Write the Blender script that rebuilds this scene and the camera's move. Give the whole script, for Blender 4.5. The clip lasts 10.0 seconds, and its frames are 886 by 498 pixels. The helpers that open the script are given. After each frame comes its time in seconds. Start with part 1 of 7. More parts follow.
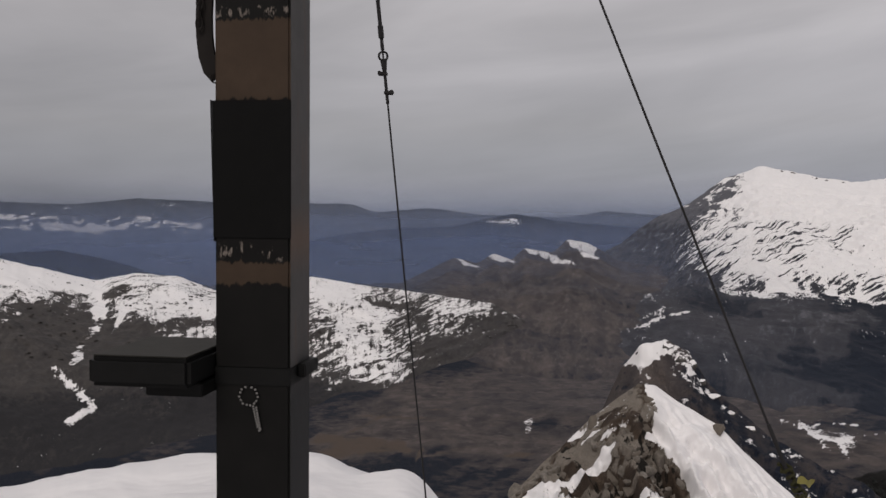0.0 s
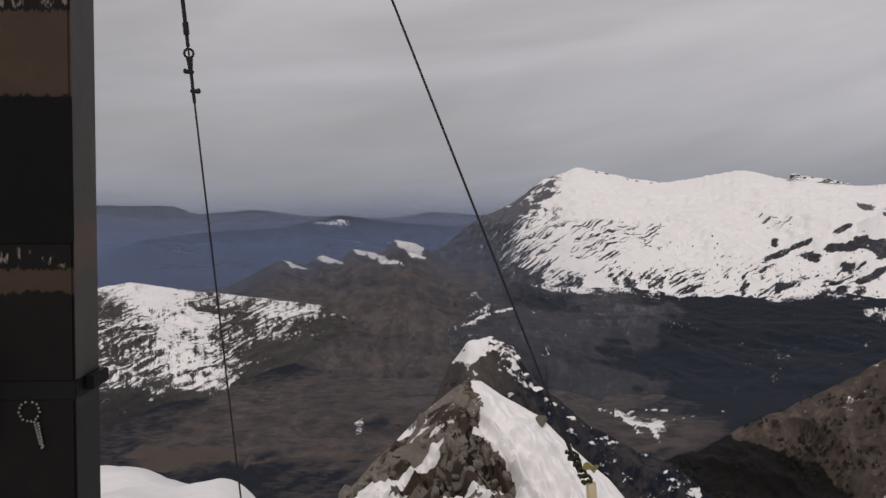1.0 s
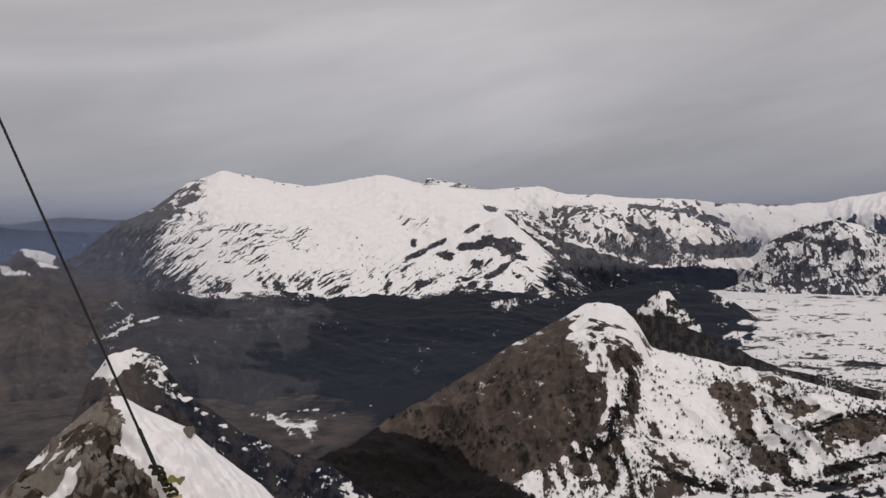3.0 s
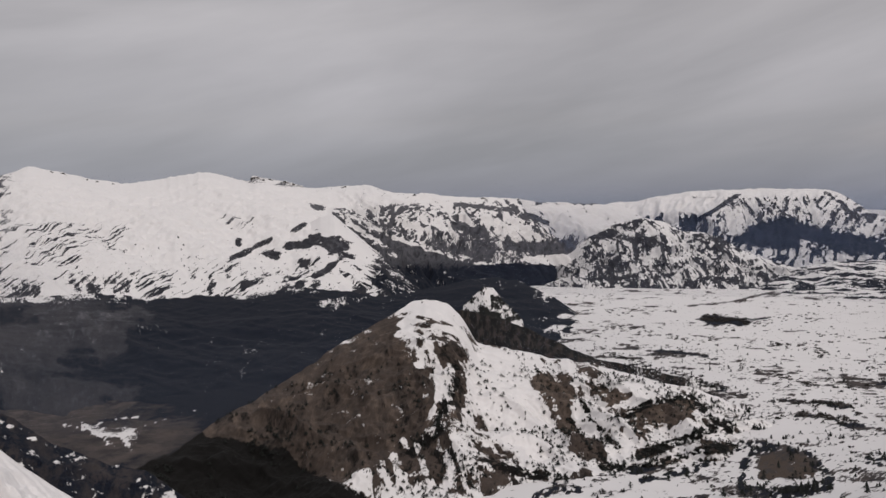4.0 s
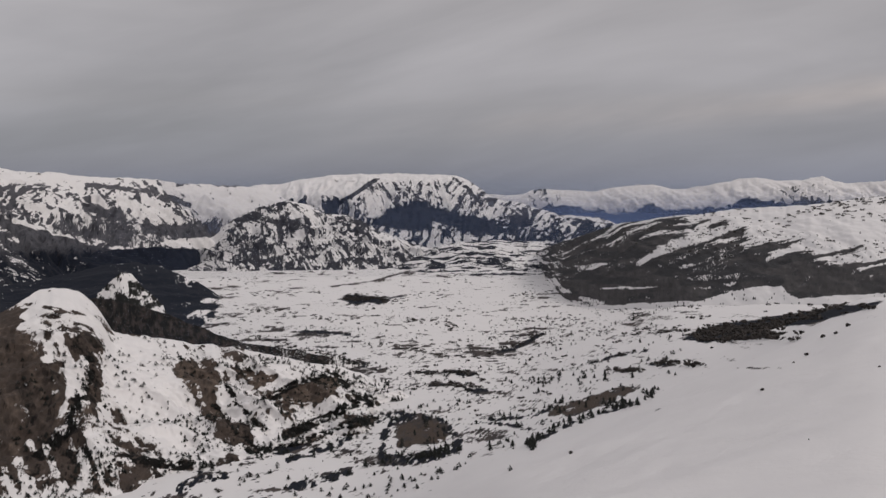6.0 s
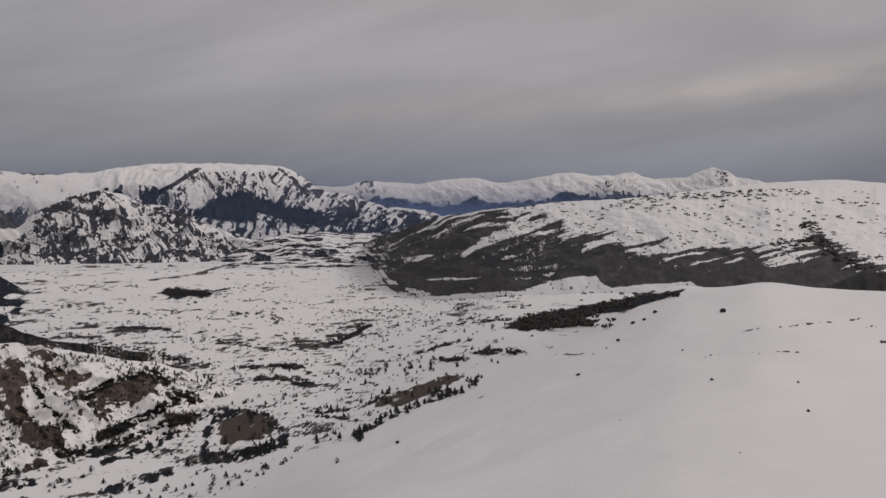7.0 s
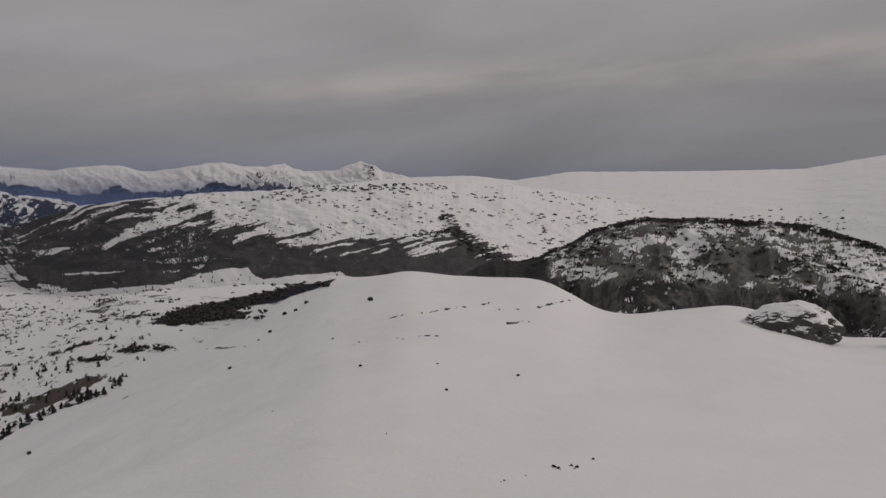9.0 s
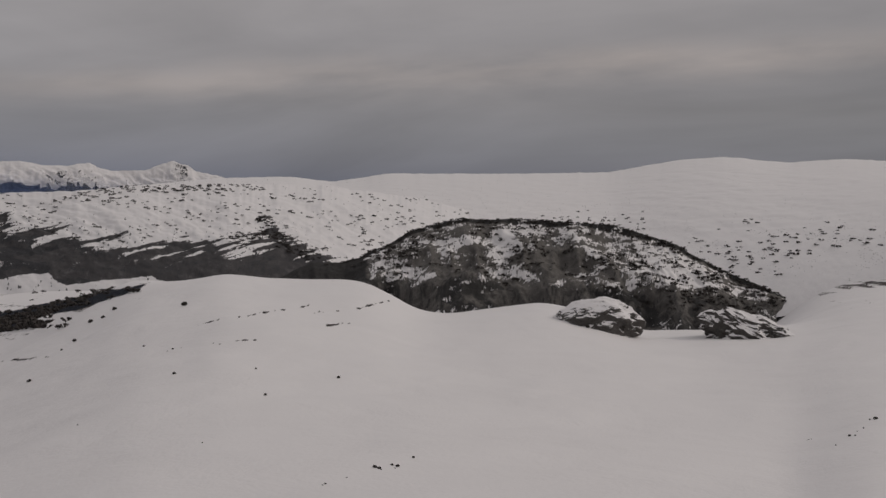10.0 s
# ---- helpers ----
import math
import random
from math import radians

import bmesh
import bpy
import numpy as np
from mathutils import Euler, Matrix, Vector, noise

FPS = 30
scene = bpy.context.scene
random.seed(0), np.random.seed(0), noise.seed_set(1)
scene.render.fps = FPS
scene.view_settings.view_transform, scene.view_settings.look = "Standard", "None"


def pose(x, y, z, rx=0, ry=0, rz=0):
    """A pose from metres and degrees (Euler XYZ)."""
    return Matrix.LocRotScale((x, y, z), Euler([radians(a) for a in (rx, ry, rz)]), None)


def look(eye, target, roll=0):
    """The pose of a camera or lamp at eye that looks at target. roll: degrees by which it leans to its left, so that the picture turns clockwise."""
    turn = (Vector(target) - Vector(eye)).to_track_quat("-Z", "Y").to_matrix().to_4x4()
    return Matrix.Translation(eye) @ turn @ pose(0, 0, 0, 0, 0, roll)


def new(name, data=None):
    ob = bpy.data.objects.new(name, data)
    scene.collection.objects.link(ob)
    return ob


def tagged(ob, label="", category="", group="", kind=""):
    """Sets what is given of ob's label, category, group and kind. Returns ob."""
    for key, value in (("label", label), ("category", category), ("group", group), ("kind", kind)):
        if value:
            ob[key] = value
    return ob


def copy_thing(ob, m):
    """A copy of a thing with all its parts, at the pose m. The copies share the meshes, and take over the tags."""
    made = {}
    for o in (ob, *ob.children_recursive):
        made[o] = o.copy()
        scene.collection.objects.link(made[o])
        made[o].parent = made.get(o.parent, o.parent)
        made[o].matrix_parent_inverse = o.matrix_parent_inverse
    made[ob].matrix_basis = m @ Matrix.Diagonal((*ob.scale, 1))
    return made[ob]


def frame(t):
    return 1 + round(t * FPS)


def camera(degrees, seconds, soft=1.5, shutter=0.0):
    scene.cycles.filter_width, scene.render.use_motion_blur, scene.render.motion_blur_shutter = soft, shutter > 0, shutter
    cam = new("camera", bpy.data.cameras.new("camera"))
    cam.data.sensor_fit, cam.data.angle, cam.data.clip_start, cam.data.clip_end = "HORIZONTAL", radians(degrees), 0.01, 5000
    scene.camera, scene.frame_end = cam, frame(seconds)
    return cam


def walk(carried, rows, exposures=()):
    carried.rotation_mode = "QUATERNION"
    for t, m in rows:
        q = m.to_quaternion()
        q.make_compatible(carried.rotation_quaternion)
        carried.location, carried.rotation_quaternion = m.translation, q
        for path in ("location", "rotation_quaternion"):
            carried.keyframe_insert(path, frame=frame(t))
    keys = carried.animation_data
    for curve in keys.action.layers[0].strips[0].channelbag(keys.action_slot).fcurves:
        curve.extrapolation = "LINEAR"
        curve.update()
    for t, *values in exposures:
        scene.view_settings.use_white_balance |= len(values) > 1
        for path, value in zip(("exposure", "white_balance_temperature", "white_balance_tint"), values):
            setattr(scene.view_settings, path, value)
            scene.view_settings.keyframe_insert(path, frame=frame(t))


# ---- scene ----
cam = camera(51.87, 10.0)
# The viewer turns on the spot with the camera held REACH metres in front of the body.
EYE, TILT, REACH = 1.6, -2.5, 0.42
ROWS = [
    (0.0, 0.00, 0.00, -0.00),
    (0.5, -5.53, 0.03, 0.43),
    (1.0, -10.78, -0.02, 0.87),
    (1.5, -16.30, -0.06, 1.34),
    (2.0, -21.74, -0.10, 1.67),
    (2.5, -27.20, -0.21, 1.98),
    (4.0, -43.45, -0.93, 2.52),
    (4.5, -48.92, -1.34, 2.68),
    (5.0, -54.45, -1.89, 2.62),
    (5.5, -60.04, -2.44, 2.53),
    (7.0, -76.40, -3.88, 1.79),
    (7.5, -81.80, -4.20, 1.48),
    (8.0, -87.12, -4.47, 1.18),
    (8.5, -92.48, -4.71, 0.86),
    (9.0, -98.01, -4.85, 0.46),
    (9.5, -103.59, -4.88, 0.22),
    (10.0, -109.33, -4.81, 0.03),
]
walk(cam, [(t, pose(0, 0, EYE, TILT, 0, 0) @ pose(-REACH * math.sin(radians(yaw)), REACH * (math.cos(radians(yaw)) - 1), 0, 90 + pitch, roll, yaw))
           for t, yaw, pitch, roll in ROWS],
     exposures=[(0.0, -0.11, 6430, 10), (2.5, -0.02, 6430, 10), (4.5, -0.22, 6380, 10), (5.5, -0.24, 6390, 10), (7.5, -0.49, 6480, 10), (10.0, -0.70, 6530, 10)])

# ---- world and sun ----
SUN_BEARING, SUN_HEIGHT = 200.0, 38.0


def calc(nt, op, a, b=0.0, c=0.0, clamp=False):
    m = nt.nodes.new("ShaderNodeMath")
    m.operation, m.use_clamp = op, clamp
    for sock, v in zip(m.inputs, (a, b, c)):
        if isinstance(v, (int, float)):
            sock.default_value = v
        else:
            nt.links.new(v, sock)
    return m.outputs[0]


def build_world():
    world = bpy.data.worlds.new("overcast_sky")
    scene.world = world
    world.use_nodes = True
    nt = world.node_tree
    nt.nodes.clear()
    N, L = nt.nodes.new, nt.links.new
    out, bg = N("ShaderNodeOutputWorld"), N("ShaderNodeBackground")
    bg.inputs["Strength"].default_value = 0.1
    sky = N("ShaderNodeTexSky")
    sky.sky_type, sky.sun_disc = "NISHITA", False
    sky.sun_elevation, sky.sun_rotation = radians(SUN_HEIGHT), radians(SUN_BEARING)
    tc, sep = N("ShaderNodeTexCoord"), N("ShaderNodeSeparateXYZ")
    L(tc.outputs["Generated"], sep.inputs[0])
    # layered cloud: streaks much longer than high
    mp = N("ShaderNodeMapping")
    mp.inputs["Scale"].default_value = (1.2, 1.2, 6.0)
    lay = N("ShaderNodeMapping")
    lay.inputs["Rotation"].default_value = (radians(10), radians(6), 0)
    L(tc.outputs["Generated"], lay.inputs[0])
    L(lay.outputs[0], mp.inputs[0])
    n1, n2 = N("ShaderNodeTexNoise"), N("ShaderNodeTexNoise")
    n1.inputs["Scale"].default_value, n1.inputs["Detail"].default_value, n1.inputs["Distortion"].default_value = 1.6, 5, 0.6
    n2.inputs["Scale"].default_value, n2.inputs["Detail"].default_value = 5.0, 6
    L(mp.outputs[0], n1.inputs["Vector"])
    L(mp.outputs[0], n2.inputs["Vector"])
    add = N("ShaderNodeMath")
    add.operation = "MULTIPLY_ADD"
    add.inputs[1].default_value = 0.25
    L(n2.outputs[0], add.inputs[0])
    L(n1.outputs[0], add.inputs[2])
    shade = N("ShaderNodeMapRange")
    shade.inputs["From Min"].default_value, shade.inputs["From Max"].default_value = 0.45, 0.85
    shade.inputs["To Min"].default_value, shade.inputs["To Max"].default_value = 0.83, 1.16
    L(add.outputs[0], shade.inputs[0])
    grad = N("ShaderNodeValToRGB")
    el = grad.color_ramp.elements
    el[0].position, el[0].color = 0.0, (0.245, 0.255, 0.312, 1)
    el[1].position, el[1].color = 1.0, (0.76, 0.73, 0.73, 1)
    for p, c in ((0.03, (0.295, 0.294, 0.338, 1)), (0.09, (0.371, 0.350, 0.363, 1)), (0.2, (0.468, 0.437, 0.436, 1))):
        e = el.new(p)
        e.color = c
    L(sep.outputs["Z"], grad.inputs[0])
    mul = N("ShaderNodeVectorMath")
    mul.operation = "MULTIPLY"
    L(grad.outputs[0], mul.inputs[0])
    L(shade.outputs[0], mul.inputs[1])
    up = N("ShaderNodeVectorMath")
    up.operation = "SCALE"
    up.inputs["Scale"].default_value = 10.7
    glow = N("ShaderNodeVectorMath")
    glow.operation = "DOT_PRODUCT"
    glow.inputs[1].default_value = (math.sin(radians(31)) * math.cos(radians(14)), math.cos(radians(31)) * math.cos(radians(14)), math.sin(radians(14)))
    L(tc.outputs["Generated"], glow.inputs[0])
    thin_cloud = calc(nt, "POWER", calc(nt, "MAXIMUM", glow.outputs["Value"], 0.0), 45.0)
    dim = calc(nt, "MAXIMUM", calc(nt, "MINIMUM", calc(nt, "MULTIPLY_ADD", sep.outputs["X"], 0.45, 1.0), 1.0), 0.82)
    dim = calc(nt, "MULTIPLY", dim, calc(nt, "MAXIMUM", calc(nt, "MINIMUM", calc(nt, "MULTIPLY_ADD", sep.outputs["Y"], 0.4, 1.12), 1.0), 0.84))
    tone = N("ShaderNodeVectorMath")
    tone.operation = "SCALE"
    L(mul.outputs[0], tone.inputs[0])
    L(calc(nt, "MULTIPLY", calc(nt, "MULTIPLY_ADD", thin_cloud, 0.2, 1.0), dim), tone.inputs["Scale"])
    L(tone.outputs[0], up.inputs[0])
    # one long pale streak low in the cloud, on the right of the plain
    dot = N("ShaderNodeVectorMath")
    dot.operation = "DOT_PRODUCT"
    dot.inputs[1].default_value = (0.0, 0.085, 1.0)
    L(tc.outputs["Generated"], dot.inputs[0])
    off = calc(nt, "ADD", dot.outputs["Value"], calc(nt, "MULTIPLY_ADD", n1.outputs[0], 0.07, -0.128))
    band = calc(nt, "POWER", 2.718, calc(nt, "MULTIPLY", calc(nt, "MULTIPLY", off, off), -2800.0))
    east = calc(nt, "MULTIPLY", calc(nt, "MULTIPLY_ADD", sep.outputs["Y"], -1.2, 0.75, clamp=True), calc(nt, "MULTIPLY", sep.outputs["X"], 4.0, clamp=True))
    streak = N("ShaderNodeVectorMath")
    streak.operation = "SCALE"
    streak.inputs[0].default_value = (1.7, 1.28, 0.95)
    L(calc(nt, "MULTIPLY", calc(nt, "MULTIPLY", band, east), calc(nt, "MULTIPLY_ADD", n2.outputs[0], 2.4, -0.5, clamp=True)), streak.inputs["Scale"])
    plus = N("ShaderNodeVectorMath")
    L(up.outputs[0], plus.inputs[0])
    L(streak.outputs[0], plus.inputs[1])
    up = plus
    mix = N("ShaderNodeMix")
    mix.data_type = "RGBA"
    mix.inputs[0].default_value = 0.92
    L(sky.outputs[0], mix.inputs[6])
    L(up.outputs[0], mix.inputs[7])
    L(mix.outputs[2], bg.inputs["Color"])
    L(bg.outputs[0], out.inputs[0])


build_world()
sun = new("sun", bpy.data.lights.new("sun", "SUN"))
sun.data.energy, sun.data.angle, sun.data.color = 1.38, radians(18), (1.0, 0.915, 0.83)
_b, _h = radians(SUN_BEARING), radians(SUN_HEIGHT)
sun.matrix_world = look((math.sin(_b) * math.cos(_h) * 50, math.cos(_b) * math.cos(_h) * 50, math.sin(_h) * 50), (0, 0, 0))


# ---- noise on arrays ----
def lattice(x, y, seed):
    h = (x.astype(np.int64) * 374761393 + y.astype(np.int64) * 668265263 + seed * 974711) & 0xFFFFFFFF
    h = ((h ^ (h >> 13)) * 1274126177) & 0xFFFFFFFF
    return ((h ^ (h >> 16)) & 0xFFFF) / 65535.0


def vnoise(x, y, seed=0):
    xi, yi = np.floor(x), np.floor(y)
    fx, fy = x - xi, y - yi
    fx, fy = fx * fx * (3 - 2 * fx), fy * fy * (3 - 2 * fy)
    a, b = lattice(xi, yi, seed), lattice(xi + 1, yi, seed)
    c, d = lattice(xi, yi + 1, seed), lattice(xi + 1, yi + 1, seed)
    return (a + (b - a) * fx) + ((c + (d - c) * fx) - (a + (b - a) * fx)) * fy


def fbm(x, y, octaves=5, seed=0, ridged=False):
    """0 to 1, mean about 0.5 (ridged: sharp crests)."""
    total, amp, norm = 0.0, 1.0, 0.0
    for i in range(octaves):
        n = vnoise(x * 2 ** i + 17.3 * i, y * 2 ** i - 9.1 * i, seed + i)
        total = total + amp * (1 - np.abs(2 * n - 1) if ridged else n)
        norm += amp
        amp *= 0.5
    return total / norm


def ramp(x, a, b):
    t = np.clip((x - a) / (b - a), 0, 1)
    return t * t * (3 - 2 * t)


def marks(B, E, rows):
    """Sum of patches, each (bearing, angle above the level of the eye, half width, half height, tilt, strength), in degrees."""
    total = np.zeros_like(B)
    wob = fbm(B / 0.7, E / 0.35, 5, 77) - 0.5
    for b, e, wb, we, tilt, strength in rows:
        c, s = math.cos(radians(tilt)), math.sin(radians(tilt))
        x, y = B - b, E - e
        d = np.hypot((x * c + y * s) / wb, (y * c - x * s) / we) + 1.5 * wob
        total = total + strength * (1 - ramp(d, 0.55, 1.45))
    return total


def distance_to(B, E, pts, closed):
    """Degrees from a line of (bearing, angle) points; negative inside a closed one. Far places get 9."""
    pts = [Vector(p) for p in pts]
    near = (B > min(p[0] for p in pts) - 2) & (B < max(p[0] for p in pts) + 2) & (E > min(p[1] for p in pts) - 2) & (E < max(p[1] for p in pts) + 2)
    out = np.full(B.shape, 9.0)
    if not near.any():
        return out
    x, y = B[near], E[near]
    wob = 0.5 * (fbm(x / 0.5, y / 0.3, 5, 78) - 0.5)
    x, y = x + wob, y + 0.5 * wob
    d, inside = np.full(x.shape, 9.0), np.zeros(x.shape, bool)
    for p, q in zip(pts, pts[1:] + pts[:1] if closed else pts[1:]):
        vx, vy = q[0] - p[0], q[1] - p[1]
        t = np.clip(((x - p[0]) * vx + (y - p[1]) * vy) / (vx * vx + vy * vy + 1e-9), 0, 1)
        d = np.minimum(d, np.hypot(x - p[0] - t * vx, y - p[1] - t * vy))
        if vy:
            inside ^= ((p[1] > y) != (q[1] > y)) & (x < p[0] + (y - p[1]) * vx / vy)
    out[near] = np.where(inside & closed, -d, d)
    return out


def patches(B, E, rows, soft=0.12):
    """Sum of patches, each (strength, outline)."""
    return sum(k * ramp(distance_to(B, E, pts, True), soft, -soft) for k, pts in rows)


def strokes(B, E, rows):
    """Sum of strokes, each (strength, half width, line)."""
    return sum(k * ramp(distance_to(B, E, pts, False), 1.5 * w, 0.5 * w) for k, w, pts in rows)


def dip(X, Y, Z):
    return np.degrees(np.arctan2(Z - 1.6, np.hypot(X, Y)))


# ---- materials ----
def new_mat(name):
    m = bpy.data.materials.new(name)
    m.use_nodes = True
    nt = m.node_tree
    return m, nt, nt.nodes["Principled BSDF"]


def noise_node(nt, vec, scale, detail=5.0, rough=0.55, distort=0.0):
    n = nt.nodes.new("ShaderNodeTexNoise")
    n.inputs["Scale"].default_value, n.inputs["Detail"].default_value = scale, detail
    n.inputs["Roughness"].default_value, n.inputs["Distortion"].default_value = rough, distort
    nt.links.new(vec, n.inputs["Vector"])
    return n.outputs[0]


def mix_rgb(nt, fac, a, b):
    m = nt.nodes.new("ShaderNodeMix")
    m.data_type = "RGBA"
    for sock, v in ((m.inputs[0], fac), (m.inputs[6], a), (m.inputs[7], b)):
        if isinstance(v, (tuple, float, int)):
            sock.default_value = (*v, 1) if isinstance(v, tuple) else v
        else:
            nt.links.new(v, sock)
    return m.outputs[2]


def stretch(nt, vec, scale, rot=(0, 0, 0)):
    m = nt.nodes.new("ShaderNodeMapping")
    m.inputs["Scale"].default_value = scale
    m.inputs["Rotation"].default_value = [radians(a) for a in rot]
    nt.links.new(vec, m.inputs[0])
    return m.outputs[0]


def attr(nt, name):
    a = nt.nodes.new("ShaderNodeAttribute")
    a.attribute_name = name
    return a.outputs["Fac"]


def cover(nt, field, noise_out, spread, width):
    """Turns a soft field into patches with a ragged edge."""
    x = calc(nt, "MULTIPLY_ADD", calc(nt, "SUBTRACT", noise_out, 0.5), spread, field)
    return calc(nt, "MULTIPLY_ADD", calc(nt, "SUBTRACT", x, 0.5), 1.0 / width, 0.5, clamp=True)


SNOW = (0.815, 0.795, 0.80)


def terrain_mat(name, soil_a, soil_b, wood, size, rock=(0.17, 0.16, 0.15), snow=SNOW, bump=1.0, spread=0.9, comb=None):
    """Snow over wood over bare ground. size: metres of the finest patches."""
    m, nt, bsdf = new_mat(name)
    uv = nt.nodes.new("ShaderNodeUVMap").outputs[0]
    fine = noise_node(nt, stretch(nt, uv, (1 / size, 0.9 / size, 1)), 1.0, 4, 0.6)
    mid = noise_node(nt, stretch(nt, uv, (0.12 / size, 0.09 / size, 1)), 1.0, 6, 0.6, 0.4)
    wild = noise_node(nt, stretch(nt, uv, (0.2 / size, 0.2 / size, 1)), 1.0, 9, 0.76, 0.3)
    grain = noise_node(nt, stretch(nt, uv, (3 / size, 3 / size, 1)), 1.0, 3, 0.6)
    soil = mix_rgb(nt, calc(nt, "MULTIPLY_ADD", calc(nt, "SUBTRACT", mid, 0.5), 3.0, 0.5, clamp=True), soil_a, soil_b)
    soil = mix_rgb(nt, calc(nt, "MULTIPLY_ADD", calc(nt, "SUBTRACT", grain, 0.5), 2.0, 0.22, clamp=True), soil, tuple(0.38 * c for c in soil_a))
    soil = mix_rgb(nt, calc(nt, "MULTIPLY_ADD", calc(nt, "SUBTRACT", wild, 0.53), 5.0, 0.0, clamp=True), soil, tuple(1.75 * c for c in soil_a))
    soil = mix_rgb(nt, calc(nt, "MULTIPLY_ADD", calc(nt, "SUBTRACT", 0.45, wild), 5.0, 0.0, clamp=True), soil, tuple(0.45 * c for c in soil_b))
    soil = mix_rgb(nt, cover(nt, attr(nt, "rock"), wild, 2.4, 0.5), soil, mix_rgb(nt, calc(nt, "MULTIPLY_ADD", calc(nt, "SUBTRACT", grain, 0.5), 2.0, 0.5, clamp=True), tuple(0.5 * c for c in rock), tuple(1.35 * c for c in rock)))
    woods = mix_rgb(nt, calc(nt, "MULTIPLY_ADD", calc(nt, "SUBTRACT", grain, 0.5), 2.0, 0.5, clamp=True), tuple(0.4 * c for c in wood), tuple(1.7 * c for c in wood))
    both = mix_rgb(nt, cover(nt, attr(nt, "wood"), wild, 2.2, 0.35), soil, woods)
    ragged = calc(nt, "MULTIPLY_ADD", fine, 0.4, calc(nt, "MULTIPLY", wild, 0.6))
    # gullies that run down the slope and keep clear of snow
    bent = nt.nodes.new("ShaderNodeVectorMath")
    nt.links.new(stretch(nt, uv, (0.30 / size, 0.045 / size, 1), (0, 0, 9)), bent.inputs[0])
    shift = nt.nodes.new("ShaderNodeVectorMath")
    shift.operation = "SCALE"
    shift.inputs["Scale"].default_value = 1.6
    nt.links.new(noise_node(nt, stretch(nt, uv, (0.03 / size, 0.03 / size, 1)), 1.0, 3), shift.inputs[0])
    nt.links.new(shift.outputs[0], bent.inputs[1])
    ribs = noise_node(nt, bent.outputs[0], 1.0, 5, 0.62)
    if comb is not None:
        ribs = noise_node(nt, stretch(nt, stretch(nt, uv, (1, 1, 1), (0, 0, -comb)), (0.045 / size, 0.55 / size, 1)), 1.0, 4, 0.6, 0.25)
    ribbed = calc(nt, "MULTIPLY", attr(nt, "rib"), calc(nt, "MULTIPLY_ADD", calc(nt, "SUBTRACT", ribs, 0.47), 5.0, 0.0, clamp=True))
    f = cover(nt, calc(nt, "SUBTRACT", attr(nt, "snow"), ribbed), ragged, spread * 3.4, 0.2)
    # single bushes and stones that stand out of the snow
    vor = nt.nodes.new("ShaderNodeTexVoronoi")
    vor.inputs["Scale"].default_value = 1.0
    nt.links.new(stretch(nt, uv, (0.55 / size, 0.60 / size, 1)), vor.inputs["Vector"])
    dense = nt.nodes.new("ShaderNodeSeparateColor")
    nt.links.new(vor.outputs["Color"], dense.inputs[0])
    dot = calc(nt, "LESS_THAN", vor.outputs["Distance"], calc(nt, "MULTIPLY_ADD", dense.outputs[1], 0.28, 0.10))
    dot = calc(nt, "MULTIPLY", dot, calc(nt, "LESS_THAN", dense.outputs[0], attr(nt, "scrub")))
    f = calc(nt, "MULTIPLY", f, calc(nt, "MULTIPLY_ADD", dot, -0.93, 1.0))
    both = mix_rgb(nt, calc(nt, "MULTIPLY", dot, 0.8), both, woods)
    tone = mix_rgb(nt, mid, tuple(0.93 * c for c in snow), snow)
    col = mix_rgb(nt, f, both, tone)
    nt.links.new(col, bsdf.inputs["Base Color"])
    nt.links.new(calc(nt, "MULTIPLY_ADD", f, -0.3, 0.95), bsdf.inputs["Roughness"])
    bsdf.inputs["Specular IOR Level"].default_value = 0.2
    bp = nt.nodes.new("ShaderNodeBump")
    bp.inputs["Strength"].default_value, bp.inputs["Distance"].default_value = 0.5 * bump, size * 0.5
    h = calc(nt, "MULTIPLY", grain, calc(nt, "MULTIPLY_ADD", f, -0.85, 1.0))
    nt.links.new(calc(nt, "ADD", h, calc(nt, "MULTIPLY", mid, 1.5)), bp.inputs["Height"])
    nt.links.new(bp.outputs[0], bsdf.inputs["Normal"])
    return m


# ---- terrain ----
def grid_object(name, X, Y, Z, U, W, fields, mat, label, category="", kind="", wrap=False):
    """One mesh from arrays of places (rows x columns), with the UV map in metres and the cover fields as attributes."""
    r, c = X.shape
    me = bpy.data.meshes.new(name)
    co = np.stack([X, Y, Z], -1).reshape(-1, 3).astype(np.float32)
    i = np.arange(r - 1)[:, None] * c + np.arange(c - 1)[None, :]
    quads = np.stack([i, i + 1, i + c + 1, i + c], -1).reshape(-1, 4).astype(np.int32)
    me.vertices.add(len(co))
    me.vertices.foreach_set("co", co.ravel())
    me.loops.add(quads.size)
    me.loops.foreach_set("vertex_index", quads.ravel())
    me.polygons.add(len(quads))
    me.polygons.foreach_set("loop_start", np.arange(0, quads.size, 4, dtype=np.int32))
    me.update(calc_edges=True)
    me.polygons.foreach_set("use_smooth", np.ones(len(quads), bool))
    uv = np.stack([U, W], -1).reshape(-1, 2)[quads.ravel()].astype(np.float32)
    me.uv_layers.new(name="UVMap").data.foreach_set("uv", uv.ravel())
    for key, arr in fields.items():
        a = me.attributes.new(key, "FLOAT", "POINT")
        a.data.foreach_set("value", np.broadcast_to(arr, X.shape).ravel().astype(np.float32))
    me.materials.append(mat)
    return tagged(new(name, me), label, category, "", kind)


